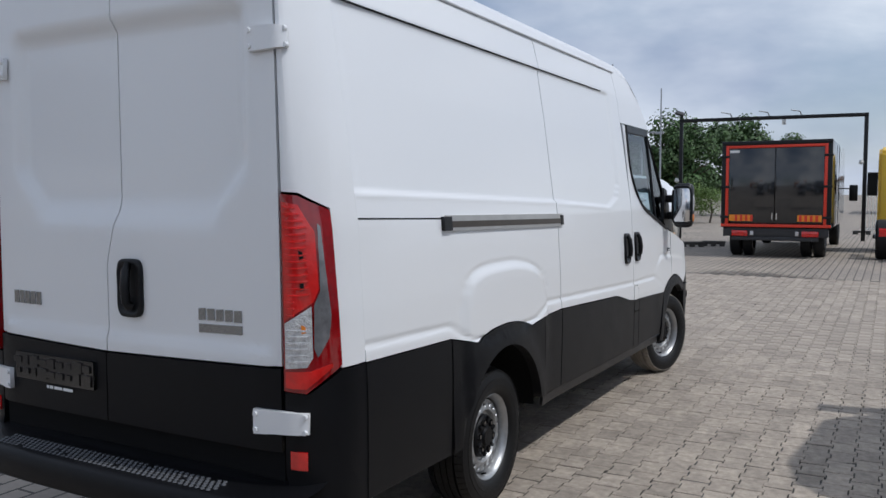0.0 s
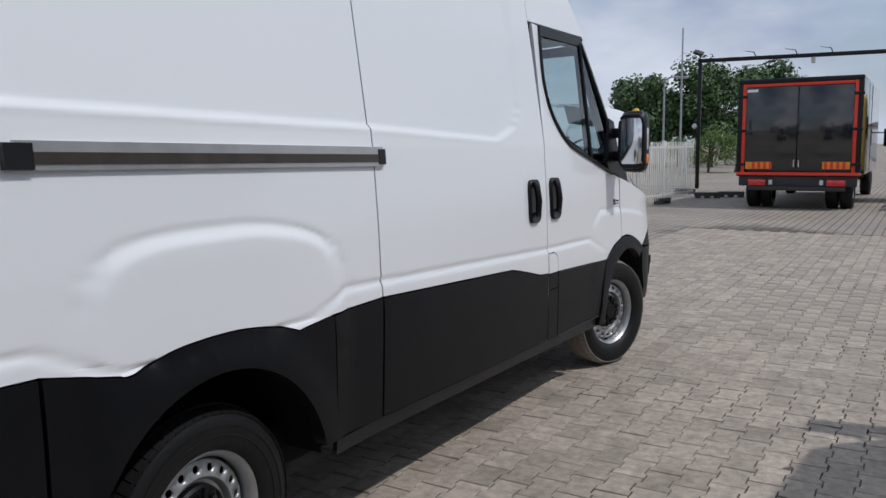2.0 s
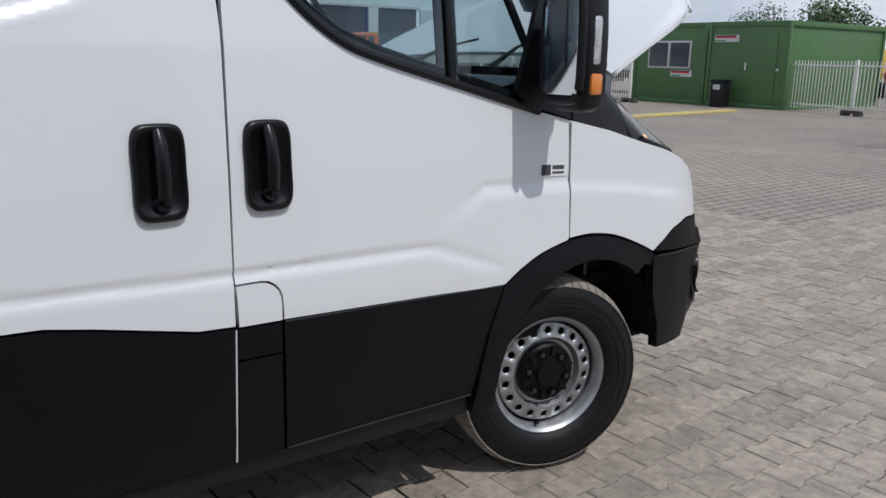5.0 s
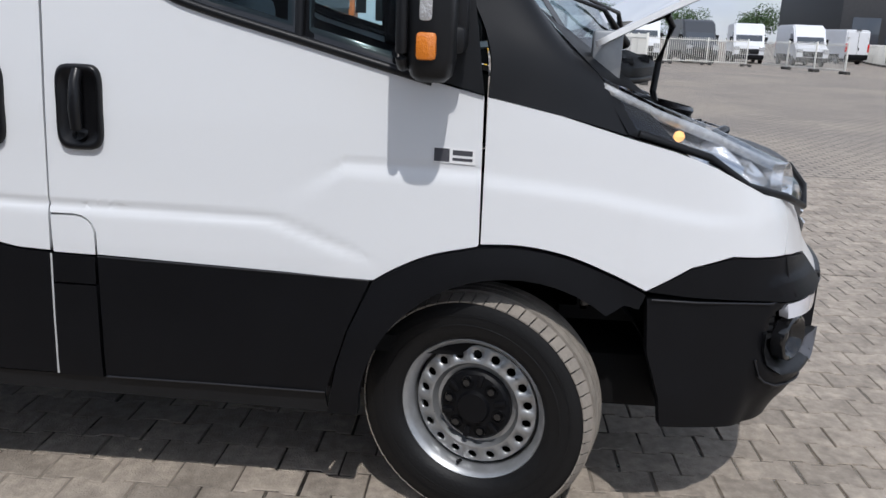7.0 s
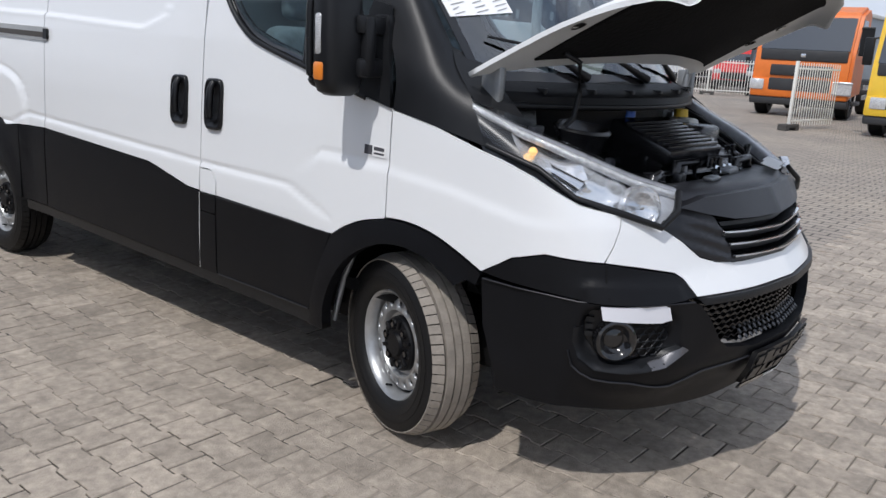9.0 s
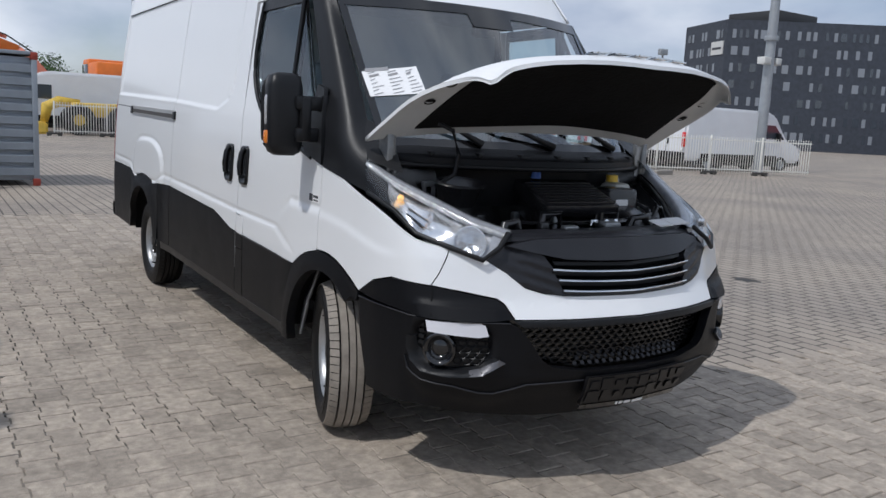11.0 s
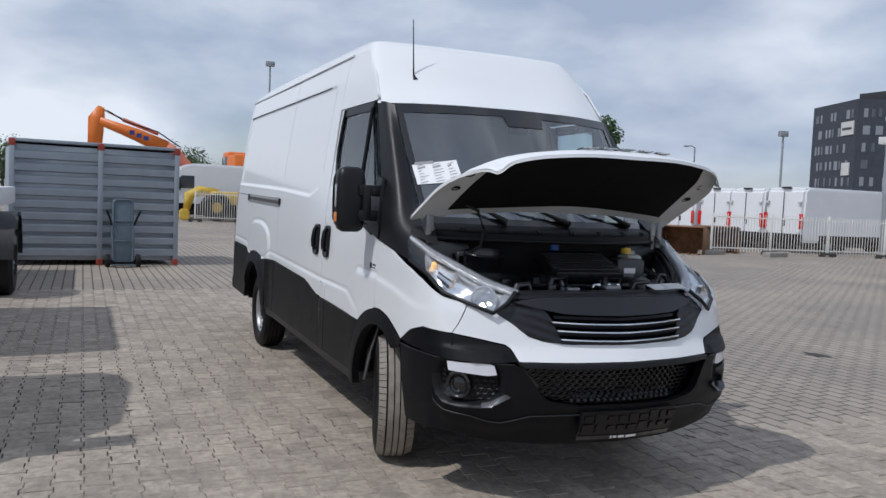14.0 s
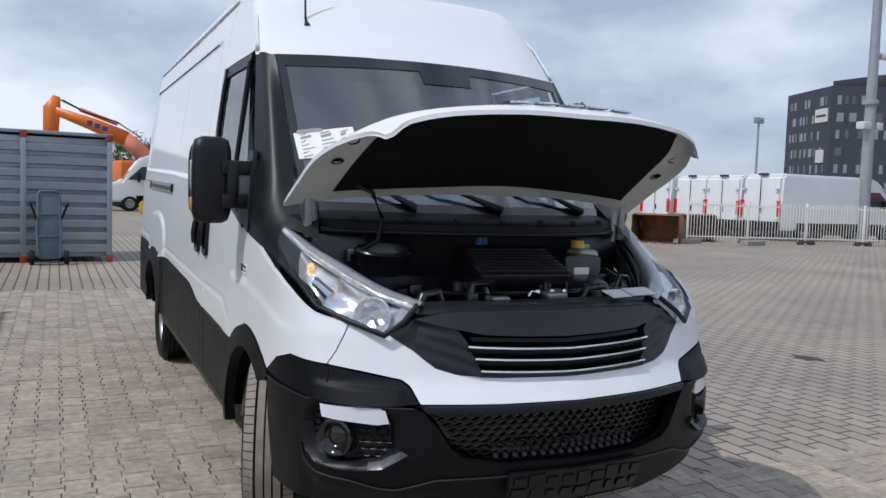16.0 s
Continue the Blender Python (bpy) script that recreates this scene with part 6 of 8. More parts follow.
def yard_van(paint, label, m, roof=2.6, proto=None):
    """A plain panel van, nose to +y, origin under its middle."""
    v = empty("parked_van", label, "van", "parked vans", m=m)
    part("body", profile_bm([(-2.9, 0.42), (-2.95, 1.0), (-2.88, roof - 0.1), (-2.7, roof), (1.0, roof), (1.45, roof - 0.2), (2.15, 1.38), (2.85, 1.12), (2.95, 0.8), (2.9, 0.42)], -0.98, 0.98, 0.09), paint, v)
    for s in (-1, 1):
        part("side_window", profile_bm([(0.85, 1.42), (0.85, 2.02), (1.38, 2.02), (1.95, 1.42)], s * 0.97, s * 0.992, 0.006), M_WINDOW, v)
        part("side_trim", box_bm(s * 0.97, s * 0.995, -2.2, 1.6, 0.40, 0.72, 0.01), M_BLACK, v)
        part("tail_lamp", box_bm(s * 0.83, s * 0.975, -2.965, -2.90, 0.95, 1.55, 0.02), M_REDLENS, v)
        part("headlamp", box_bm(s * 0.62, s * 0.95, 2.70, 2.93, 0.86, 1.08, 0.03), M_CLEARLENS, v)
        part("mirror", box_bm(s * 1.0, s * 1.2, 1.45, 1.55, 1.35, 1.70, 0.03), M_BLACK2, v)
        for z in (0.8, 2.0):
            part("rear_hinge", box_bm(s * 0.76, s * 0.90, -2.99, -2.92, z - 0.04, z + 0.04, 0.01), M_PALE, v)
    part("windscreen", profile_bm([(1.40, roof - 0.26), (1.47, roof - 0.26), (2.14, 1.42), (2.06, 1.42)], -0.84, 0.84, 0.01), M_WINDOW, v)
    part("grille", box_bm(-0.6, 0.6, 2.86, 2.965, 0.62, 0.95, 0.02), M_BLACK2, v)
    part("front_bumper", box_bm(-0.95, 0.95, 2.80, 2.99, 0.30, 0.58, 0.05), M_BLACK, v)
    part("rear_bumper", box_bm(-0.95, 0.95, -3.0, -2.85, 0.35, 0.75, 0.05), M_BLACK, v)
    part("door_gap", box_bm(-0.008, 0.008, -2.957, -2.93, 0.75, roof - 0.2, 0.0), M_DARKGREY, v)
    part("rear_handle", box_bm(0.05, 0.13, -2.975, -2.93, 1.05, 1.28, 0.02), M_BLACK2, v)
    part("roof_lamp", box_bm(-0.22, 0.22, -2.90, -2.80, roof - 0.06, roof + 0.02, 0.015), M_DARKGREY, v)
    part("underside", box_bm(-0.85, 0.85, -2.7, 2.7, 0.25, 0.45, 0.02), M_DARKGREY, v)
    for s in (-1, 1):
        for y in (-1.85, 1.85):
            wheel_simple(v, s * 0.88, y, 0.35, 0.22, s)
    return v


def lorry(name, label, m, paint, box_paint, box_len=5.0, box_h=2.6, cab_h=2.5, w=1.22, floor=1.0, category="lorry", gap=0.35):
    """A rigid lorry, nose to +y, origin under the back of the load box."""
    t = empty(name, label, category, "parked lorries", m=m)
    if box_h:
        part("load_box", box_bm(-w, w, 0, box_len, floor, floor + box_h, 0.04), box_paint, t)
        for s in (-1, 1):
            part("door_bar", tube_bm([(s * 0.25, -0.03, floor + 0.1), (s * 0.25, -0.03, floor + box_h - 0.1)], 0.02, 6), M_GALV, t)
            part("box_edge", box_bm(s * w - 0.03, s * w + 0.03, -0.02, 0.06, floor, floor + box_h, 0.01), M_GALV, t)
    y0 = box_len + gap
    part("cab", profile_bm([(y0, 0.55), (y0, cab_h + 0.2), (y0 + 0.4, cab_h + 0.35), (y0 + 1.3, cab_h + 0.15), (y0 + 1.72, 1.55), (y0 + 1.80, 0.9), (y0 + 1.75, 0.45)], -w, w, 0.08), paint, t)
    part("windscreen", profile_bm([(y0 + 1.33, cab_h + 0.02), (y0 + 1.37, cab_h + 0.03), (y0 + 1.74, 1.60), (y0 + 1.68, 1.60)], -w + 0.12, w - 0.12, 0.01), M_WINDOW, t)
    part("wiper_panel", box_bm(-w + 0.14, w - 0.14, y0 + 1.66, y0 + 1.775, 1.34, 1.60, 0.03), M_DARKGREY, t)
    part("grille", box_bm(-w + 0.42, w - 0.42, y0 + 1.72, y0 + 1.83, 0.98, 1.24, 0.03), M_DARKGREY, t)
    part("grille", box_bm(-w + 0.42, w - 0.42, y0 + 1.74, y0 + 1.85, 0.62, 0.92, 0.03), M_DARKGREY, t)
    part("bumper", box_bm(-w, w, y0 + 1.55, y0 + 1.84, 0.46, 0.90, 0.06), paint, t)
    part("skirt", box_bm(-w, w, y0 + 1.5, y0 + 1.80, 0.28, 0.48, 0.05), M_DARKGREY, t)
    part("emblem", box_bm(-0.06, 0.06, y0 + 1.77, y0 + 1.79, 1.43, 1.52, 0.02), M_CHROME, t)
    for q in (-1, 1):
        part("wiper", tube_bm([(q * 0.15, y0 + 1.72, 1.60), (q * 0.75, y0 + 1.66, 1.72)], 0.015, 6), M_BLACK2, t)
        part("step", box_bm(q * w - 0.1, q * w + 0.01, y0 + 0.5, y0 + 1.3, 0.35, 0.45, 0.02), M_DARKGREY, t)
    for s in (-1, 1):
        part("headlamp", box_bm(s * 0.80, s * 1.14, y0 + 1.76, y0 + 1.865, 0.62, 0.88, 0.03), M_CLEARLENS, t)
        part("side_window", profile_bm([(y0 + 0.55, 1.65), (y0 + 0.55, cab_h), (y0 + 1.2, cab_h), (y0 + 1.5, 1.65)], s * (w - 0.01), s * (w + 0.012), 0.006), M_WINDOW, t)
        part("mirror", box_bm(s * (w + 0.06), s * (w + 0.26), y0 + 1.45, y0 + 1.56, 1.55, 2.15, 0.03), M_BLACK2, t)
        part("mirror_arm", tube_bm([(s * w, y0 + 1.4, 2.15), (s * (w + 0.16), y0 + 1.5, 2.12)], 0.02, 6), M_BLACK2, t)
        part("side_guard", box_bm(s * (w - 0.06), s * w, 1.7, box_len - 0.6, 0.45, 0.56, 0.01), M_GALV, t)
        part("side_guard", box_bm(s * (w - 0.06), s * w, 1.7, box_len - 0.6, 0.70, 0.81, 0.01), M_GALV, t)
        part("tail_lamp", box_bm(s * 0.75, s * 1.1, -0.02, 0.06, 0.62, 0.76, 0.02), M_REDLENS, t)
        wheel_simple(t, s * (w - 0.18), 1.1, 0.48, 0.32, s)
        wheel_simple(t, s * (w - 0.18), y0 + 0.95, 0.48, 0.30, s)
    part("chassis", box_bm(-0.5, 0.5, 0.05, y0 + 1.4, 0.62, 0.95, 0.02), M_DARKGREY, t)
    return t


# black box lorry with the red frame
def black_lorry():
    X0, X1, Y, L = -1.10, 1.42, 14.25, 5.6
    t = empty("box_lorry", "black box lorry with red rear frame and gloss doors", "lorry", m=pose((X0 + X1) / 2, Y, -0.014))
    w = (X1 - X0) / 2
    part("load_box", box_bm(-w, w, 0.05, L, 0.74, 2.88, 0.03), M_TRUCKBLACK, t)
    fr = part("rear_frame", box_bm(-w, w, -0.04, 0.06, 2.78, 2.88, 0.02), M_BLACK2, t)
    for s in (-1, 1):
        part("frame_post", box_bm(min(s * w, s * (w - 0.10)), max(s * w, s * (w - 0.10)), -0.04, 0.06, 0.74, 2.78, 0.015), M_BLACK2, fr)
        part("red_strip", box_bm(min(s * (w - 0.10), s * (w - 0.17)), max(s * (w - 0.10), s * (w - 0.17)), -0.036, 0.03, 0.80, 2.78, 0.006), M_REDPAINT, fr)
        part("rear_door", box_bm(min(s * 0.012, s * (w - 0.175)), max(s * 0.012, s * (w - 0.175)), -0.030, 0.02, 0.90, 2.70, 0.008), M_TRUCKBLACK, t)
        pl = part("marker_plate", box_bm(min(s * 0.52, s * 1.06), max(s * 0.52, s * 1.06), -0.05, -0.028, 0.90, 1.06, 0.004), mat("orange_reflector", (0.85, 0.27, 0.015), 0.4), t, "orange and red reflective plate")
        for k in range(4):
            x = s * (0.56 + 0.12 * k)
            part("plate_stripe", profile_bm([(-0.056, 0.905), (-0.052, 0.905), (-0.052, 1.055), (-0.056, 1.055)], x, x + 0.06, 0.0), M_REDPAINT, pl)
        part("tail_lamp", box_bm(min(s * 0.62, s * 1.0), max(s * 0.62, s * 1.0), -0.03, 0.06, 0.53, 0.67, 0.02), M_REDLENS, t)
        part("small_lamp", box_bm(min(s * 0.48, s * 0.56), max(s * 0.48, s * 0.56), -0.03, 0.04, 0.55, 0.66, 0.01), M_CLEARLENS, t)
        part("lock_bar", tube_bm([(s * 0.05, -0.06, 0.95), (s * 0.05, -0.06, 1.10)], 0.018, 8), M_CHROME, t)
        for z in (1.0, 1.75, 2.5):
            part("hinge", box_bm(min(s * (w - 0.18), s * (w + 0.02)), max(s * (w - 0.18), s * (w + 0.02)), -0.06, -0.02, z - 0.03, z + 0.03, 0.01), M_BLACK2, t)
        wheel_simple(t, s * 0.98, 0.78, 0.40, 0.26, s)
        wheel_simple(t, s * 0.68, 0.78, 0.40, 0.24, s)
        wheel_simple(t, s * 0.98, L + 0.9, 0.40, 0.26, s)
        part("mirror", box_bm(min(s * (w + 0.08), s * (w + 0.32)), max(s * (w + 0.08), s * (w + 0.32)), L + 1.35, L + 1.45, 1.35, 1.85, 0.03), M_BLACK2, t)
        part("mirror_arm", tube_bm([(s * (w - 0.1), L + 1.3, 1.75), (s * (w + 0.2), L + 1.4, 1.72)], 0.02, 6), M_BLACK2, t)
    part("red_strip", box_bm(-w + 0.17, w - 0.17, -0.036, 0.03, 2.71, 2.775, 0.006), M_REDPAINT, fr)
    part("red_sill", box_bm(-w, w, -0.05, 0.06, 0.76, 0.83, 0.008), M_REDPAINT, fr)
    part("underrun_bar", box_bm(-1.0, 1.0, 0.0, 0.10, 0.42, 0.52, 0.02), M_DARKGREY, t)
    part("crossmember", box_bm(-w + 0.05, w - 0.05, 0.03, 0.12, 0.52, 0.74, 0.01), M_DARKGREY, t)
    part("chassis", box_bm(-0.45, 0.45, 0.1, L + 1.5, 0.45, 0.74, 0.02), M_DARKGREY, t)
    part("label_plate", box_bm(-w + 0.19, -w + 0.42, -0.034, -0.029, 2.60, 2.66), M_PAPER, t, "small white plate")
    part("side_door_line", box_bm(w - 0.004, w + 0.006, 1.6, 1.63, 0.8, 2.8), M_DARKGREY, t)
    part("side_door_line", box_bm(w - 0.004, w + 0.006, 2.7, 2.73, 0.8, 2.8), M_DARKGREY, t)
    part("cab", profile_bm([(L + 0.15, 0.45), (L + 0.15, 2.3), (L + 0.9, 2.35), (L + 1.5, 1.5), (L + 1.75, 1.2), (L + 1.75, 0.4)], -1.0, 1.0, 0.06), M_TRUCKBLACK, t)
    return t


black_lorry()


# gantry with floodlights
def gantry():
    g = empty("gate_gantry", "dark steel gantry over the gate with floodlights", "gantry", m=pose(-3.95, 22.4, -0.014, 0, 0, 5.5))
    W = 5.85
    for x in (0, W):
        part("post", box_bm(x - 0.06, x + 0.06, -0.06, 0.06, 0, 4.15, 0.01), M_BLACK2, g)
    part("beam", box_bm(-0.06, W + 0.06, -0.06, 0.06, 4.10, 4.22, 0.01), M_BLACK2, g)
    fl = part("floodlight", box_bm(-0.16, 0.14, -0.12, 0.12, -0.03, 0.06, 0.015, m=pose(-0.05, -0.05, 4.40, 25, 20, 0)), M_DARKGREY, g)
    part("bracket", tube_bm([(0, 0, 4.2), (-0.03, 0, 4.38)], 0.02, 6), M_DARKGREY, fl)
    for x in (1.7, 2.9, 3.9):
        part("lamp_arm", tube_bm([(x, 0, 4.2), (x - 0.05, -0.3, 4.32), (x - 0.32, -0.5, 4.36)], 0.02, 6), M_GALV, g)
    part("camera_dome", lathe_bm([(0, -0.08), (0.06, -0.05), (0.08, 0), (0.05, 0.08), (0, 0.1)], 14, m=pose(-0.12, -0.1, 2.05)), M_PALE, g)
    part("camera_dome", lathe_bm([(0, -0.08), (0.06, -0.05), (0.08, 0), (0.05, 0.08), (0, 0.1)], 14, m=pose(W - 0.12, -0.1, 2.6)), M_PALE, g)
    part("hanging_sensor", box_bm(3.3, 3.42, -0.05, 0.05, 3.92, 4.1, 0.01), M_PALE, g)


gantry()


# trees
def tree(x, y, h, r, seed, leaf=M_LEAF, n=3400, label="tall dense green broadleaf tree"):
    rng = random.Random(seed)
    t = empty("tree", label, "tree", "trees beyond the yard", m=pose(x, y, -0.02))
    b = tube_bm([(0, 0, 0), (0.1, 0.05, h * 0.3), (0, 0.1, h * 0.75)], 0.2, 8, radii=[0.03 * h, 0.022 * h, 0.006 * h])
    for k in range(9):
        a, z = rng.uniform(0, 6.28), h * rng.uniform(0.25, 0.6)
        b = tube_bm([(0.05, 0.05, z), (r * 0.4 * math.cos(a), r * 0.4 * math.sin(a), z + h * 0.14), (r * 0.75 * math.cos(a), r * 0.75 * math.sin(a), z + h * 0.2)], 0.1, 6, b, radii=[0.010 * h, 0.007 * h, 0.002 * h])
    part("trunk", b, M_BARK, t)
    lobes = [(rng.uniform(-0.6, 0.6) * r, rng.uniform(-0.6, 0.6) * r, h * rng.uniform(0.30, 0.86), r * rng.uniform(0.30, 0.52)) for _ in range(16)] + [(0, 0, h * 0.6, r * 0.6)]
    V, F = [], []
    for _ in range(int(n * 2.4)):
        lx, ly, lz, lr = rng.choice(lobes)
        d = Vector((rng.gauss(0, 1), rng.gauss(0, 1), rng.gauss(0, 1))).normalized()
        q = lr * rng.uniform(0.55, 1.08)
        c = Vector((lx, ly, lz)) + Vector((d.x * q, d.y * q, d.z * q * 0.85))
        if c.z < h * 0.12:
            continue
        nrm = (d + Vector((rng.uniform(-0.7, 0.7), rng.uniform(-0.7, 0.7), rng.uniform(-0.3, 0.9)))).normalized()
        u = nrm.orthogonal().normalized()
        w = nrm.cross(u)
        s = h * rng.uniform(0.009, 0.020)
        k = len(V)
        for p, q2 in ((-1, -0.3), (0.1, -0.8), (1, 0.1), (0.4, 0.8), (-0.5, 0.7)):
            V.append(tuple(c + u * p * s + w * q2 * s + nrm * (0.25 * s * p * q2)))
        F.append(tuple(range(k, k + 5)))
    me = bpy.data.meshes.new("crown")
    me.from_pydata(V, [], F)
    me.materials.append(leaf)
    crown = new("crown", me)
    crown.parent = t
    return t


for k, (x, y, h, r) in enumerate(((-13.6, 47.5, 6.6, 2.6), (-11.6, 49.0, 7.4, 2.9), (-9.4, 48.0, 6.4, 2.3), (-7.2, 54.5, 7.5, 3.0), (-4.6, 55.0, 6.7, 2.4), (-16.5, 52.0, 4.6, 2.2))):
    tree(x, y, h, r, 20 + k)
for k, (x, y, h, r) in enumerate(((-7.2, 38.0, 2.3, 1.2), (-8.6, 38.6, 1.9, 1.2), (-5.9, 38.2, 2.0, 1.0))):
    tree(x, y, h, r, 40 + k, M_LEAF2, 1500, "low bright green leafy bush")
for k, (x, y, h, r) in enumerate(((-3.0, -72.0, 5.6, 2.6), (0.5, -75.0, 5.2, 2.8), (-6.0, -70.0, 5.4, 3.0), (9.0, -78.0, 5.6, 3.4), (14.5, -75, 5.4, 3.4), (-32.8, -46.0, 8.8, 1.9))):
    tree(x, y, h, r, 60 + k, M_LEAF, 1800, "distant green broadleaf tree")
for k, (x, y, h, r) in enumerate(((-95, 30, 6, 3.0), (-97, 22, 5.5, 3.0), (-96, 12, 6, 3.4), (-98, 3, 5, 3), (-30, 62, 7, 3.2), (-38, 64, 6, 3.2))):
    tree(x, y, h, r, 80 + k, M_LEAF, 1500, "distant green broadleaf tree")


# masts and lamp posts
def post_lamp(name, label, x, y, h, r0, r1, head):
    t = empty(name, label, "lamp post" if head != "none" else "mast", m=pose(x, y, -0.02))
    part("pole", tube_bm([(0, 0, 0), (0, 0, h * 0.5), (0, 0, h)], r0, 12, radii=[r0, (r0 + r1) / 2, r1]), M_GALV, t)
    if head == "double":
        part("head", box_bm(-0.35, 0.35, -0.15, 0.15, h - 0.05, h + 0.35, 0.04), M_GALV, t)
    elif head == "arm":
        part("arm", tube_bm([(0, 0, h), (0.4, 0, h + 0.15), (0.9, 0, h + 0.12)], 0.05, 8), M_GALV, t)
        part("head", box_bm(0.8, 1.3, -0.1, 0.1, h + 0.02, h + 0.16, 0.03), M_GALV, t)
    elif head == "camera":
        part("camera", box_bm(-0.9, -0.3, -0.14, 0.14, h * 0.60, h * 0.60 + 0.24, 0.05), M_PALE, t, "white security camera")
        part("junction_box", box_bm(0.1, 0.55, -0.2, 0.2, h * 0.37, h * 0.37 + 0.3, 0.03), M_PALE, t)
        part("junction_box", box_bm(-0.6, -0.25, -0.2, 0.2, h * 0.37, h * 0.37 + 0.3, 0.03), M_PALE, t)
        part("collar", lathe_bm([(r0 * 1.2, 0), (r0 * 1.25, 0.1), (r0 * 1.2, 0.2)], 16, m=pose(0, 0, h * 0.45)), M_GALV, t)
    return t


post_lamp("flag_mast", "slim grey flag mast", -7.1, 32.1, 6.6, 0.06, 0.03, "none")
post_lamp("lamp_post", "thin galvanised lamp post", -10.55, 41.5, 5.1, 0.07, 0.05, "arm")
post_lamp("lamp_post", "tall galvanised lamp post with floodlight head", -41.1, -37.2, 6.9, 0.09, 0.07, "double")
post_lamp("lamp_post", "far galvanised lamp post", -50.1, -56.3, 7.5, 0.10, 0.07, "arm")
post_lamp("lamp_post", "far galvanised lamp post with twin heads", -10.74, -60.0, 11.5, 0.10, 0.07, "double")
post_lamp("camera_mast", "thick galvanised mast with security cameras", -28.3, -19.2, 12.5, 0.24, 0.16, "camera")


# green site cabins
def cabin(x0, x1, y, d, win):
    t = empty("site_cabin", "green steel site cabin on the yard", "cabin", "green cabins", m=pose(x0, y, -0.014))
    w, h = x1 - x0, 2.62
    part("wall", box_bm(0.06, w - 0.06, 0.03, d - 0.03, 0.08, h - 0.08, 0.01), M_GREENBOX, t)
    for a in (0.0, w - 0.12):
        for b in (0.0, d - 0.12):
            part("corner_post", box_bm(a, a + 0.12, b, b + 0.12, 0, h, 0.015), M_GREENBOX, t)
    for z0, z1 in ((0.0, 0.14), (h - 0.16, h)):
        part("frame_rail", box_bm(0.12, w - 0.12, 0.0, 0.10, z0, z1, 0.01), M_GREENBOX, t)
        part("frame_rail", box_bm(w - 0.10, w, 0.12, d - 0.12, z0, z1, 0.01), M_GREENBOX, t)
    part("roof", box_bm(0.05, w - 0.05, 0.05, d - 0.05, h - 0.06, h - 0.01, 0.01), M_GREYSTEEL, t)
    if win:
        fr = part("window_frame", box_bm(0.62, 2.35, 0.0, 0.05, 1.15, 2.05, 0.02), M_PALE, t, "white window frame")
        part("pane", box_bm(0.68, 1.43, -0.006, 0.02, 1.21, 1.99), M_WINDOW, fr)
        part("pane", box_bm(1.53, 2.29, -0.006, 0.02, 1.21, 1.99), M_WINDOW, fr)
    else:
        part("door_leaf", box_bm(1.30, 2.42, 0.0, 0.04, 0.16, 2.25, 0.012), M_GREENBOX, t)
        part("door_handle", box_bm(1.40, 1.46, -0.05, 0.0, 1.15, 1.38, 0.01), M_PALE, t)
        part("lock", box_bm(2.45, 2.55, -0.05, 0.0, 1.15, 1.22, 0.01), M_PALE, t)
    sx, sz = (1.6, 0.88) if win else (0.25, 2.0)
    sg = part("sign", box_bm(sx, sx + 0.85, -0.004, 0.03, sz, sz + 0.22), M_PALE, t, "small white, red and dark sign")
    part("sign_bar", box_bm(sx + 0.02, sx + 0.75, -0.009, 0.0, sz + 0.12, sz + 0.17), M_RED2, sg)
    part("sign_bar", box_bm(sx + 0.02, sx + 0.75, -0.009, 0.0, sz + 0.17, sz + 0.205), M_INK, sg)
    part("sign_bar", box_bm(sx + 0.02, sx + 0.4, -0.009, 0.0, sz + 0.02, sz + 0.06), M_GREEN, sg)
    return t


cabin(-16.3, -13.35, 21.3, 6.0, True)
cabin(-13.25, -10.45, 21.2, 6.0, False)
bin_t = empty("litter_bin", "black plastic litter bin beside the cabins", "bin", m=pose(-12.35, 20.75, -0.014))
part("bin_body", box_bm(-0.23, 0.23, -0.2, 0.2, 0, 0.78, 0.03), M_BLACK2, bin_t)
part("bin_lid", box_bm(-0.25, 0.25, -0.22, 0.22, 0.78, 0.86, 0.03), M_BLACK2, bin_t)
part("bin_mouth", box_bm(-0.12, 0.12, -0.225, -0.19, 0.55, 0.70, 0.01), M_PALE, bin_t)
tagged(link("kerb_strip", box_bm(-0.22, 0.22, -4.2, 4.2, -0.014, 0.05, 0.02, m=pose(-10.6, 15.0, 0, 0, 0, 4)), M_LINE), "low worn yellow kerb strip on the paving", "kerb", kind="structure")


# ---- yard: vehicles, containers and machines ----
lorry("tipper_lorry", "blue-grey lorry with a low load box beside the van", pose(5.2, -6.1, -0.014) @ Matrix.Diagonal((1, 1.25, 1, 1)), M_BLUEGREY, M_GREYSTEEL, 2.33, 1.65, 2.4, 1.22, 1.0, gap=0.75)
lorry("yellow_lorry", "yellow cab lorry with dark grille, parked nose out", pose(-24.6, -1.35, -0.014, 0, 0, -90), M_YELLOW, M_TRAILER, 5.6, 1.35, 2.65, 1.25, 1.05)
t_or = lorry("terminal_tractor", "orange terminal tractor with glazed cab", pose(-27.7, -6.1, -0.014, 0, 0, -84) @ Matrix.Scale(1.18, 4), M_ORANGE, M_ORANGE, 3.2, 0, 2.35, 1.12, 1.0, "tractor")
lorry("box_lorry", "white box lorry parked behind the fence", pose(-25.0, 24.2, -0.014, 0, 0, -58), M_TRAILER, M_TRAILER, 5.0, 2.1, 2.3, 1.25, 1.0)
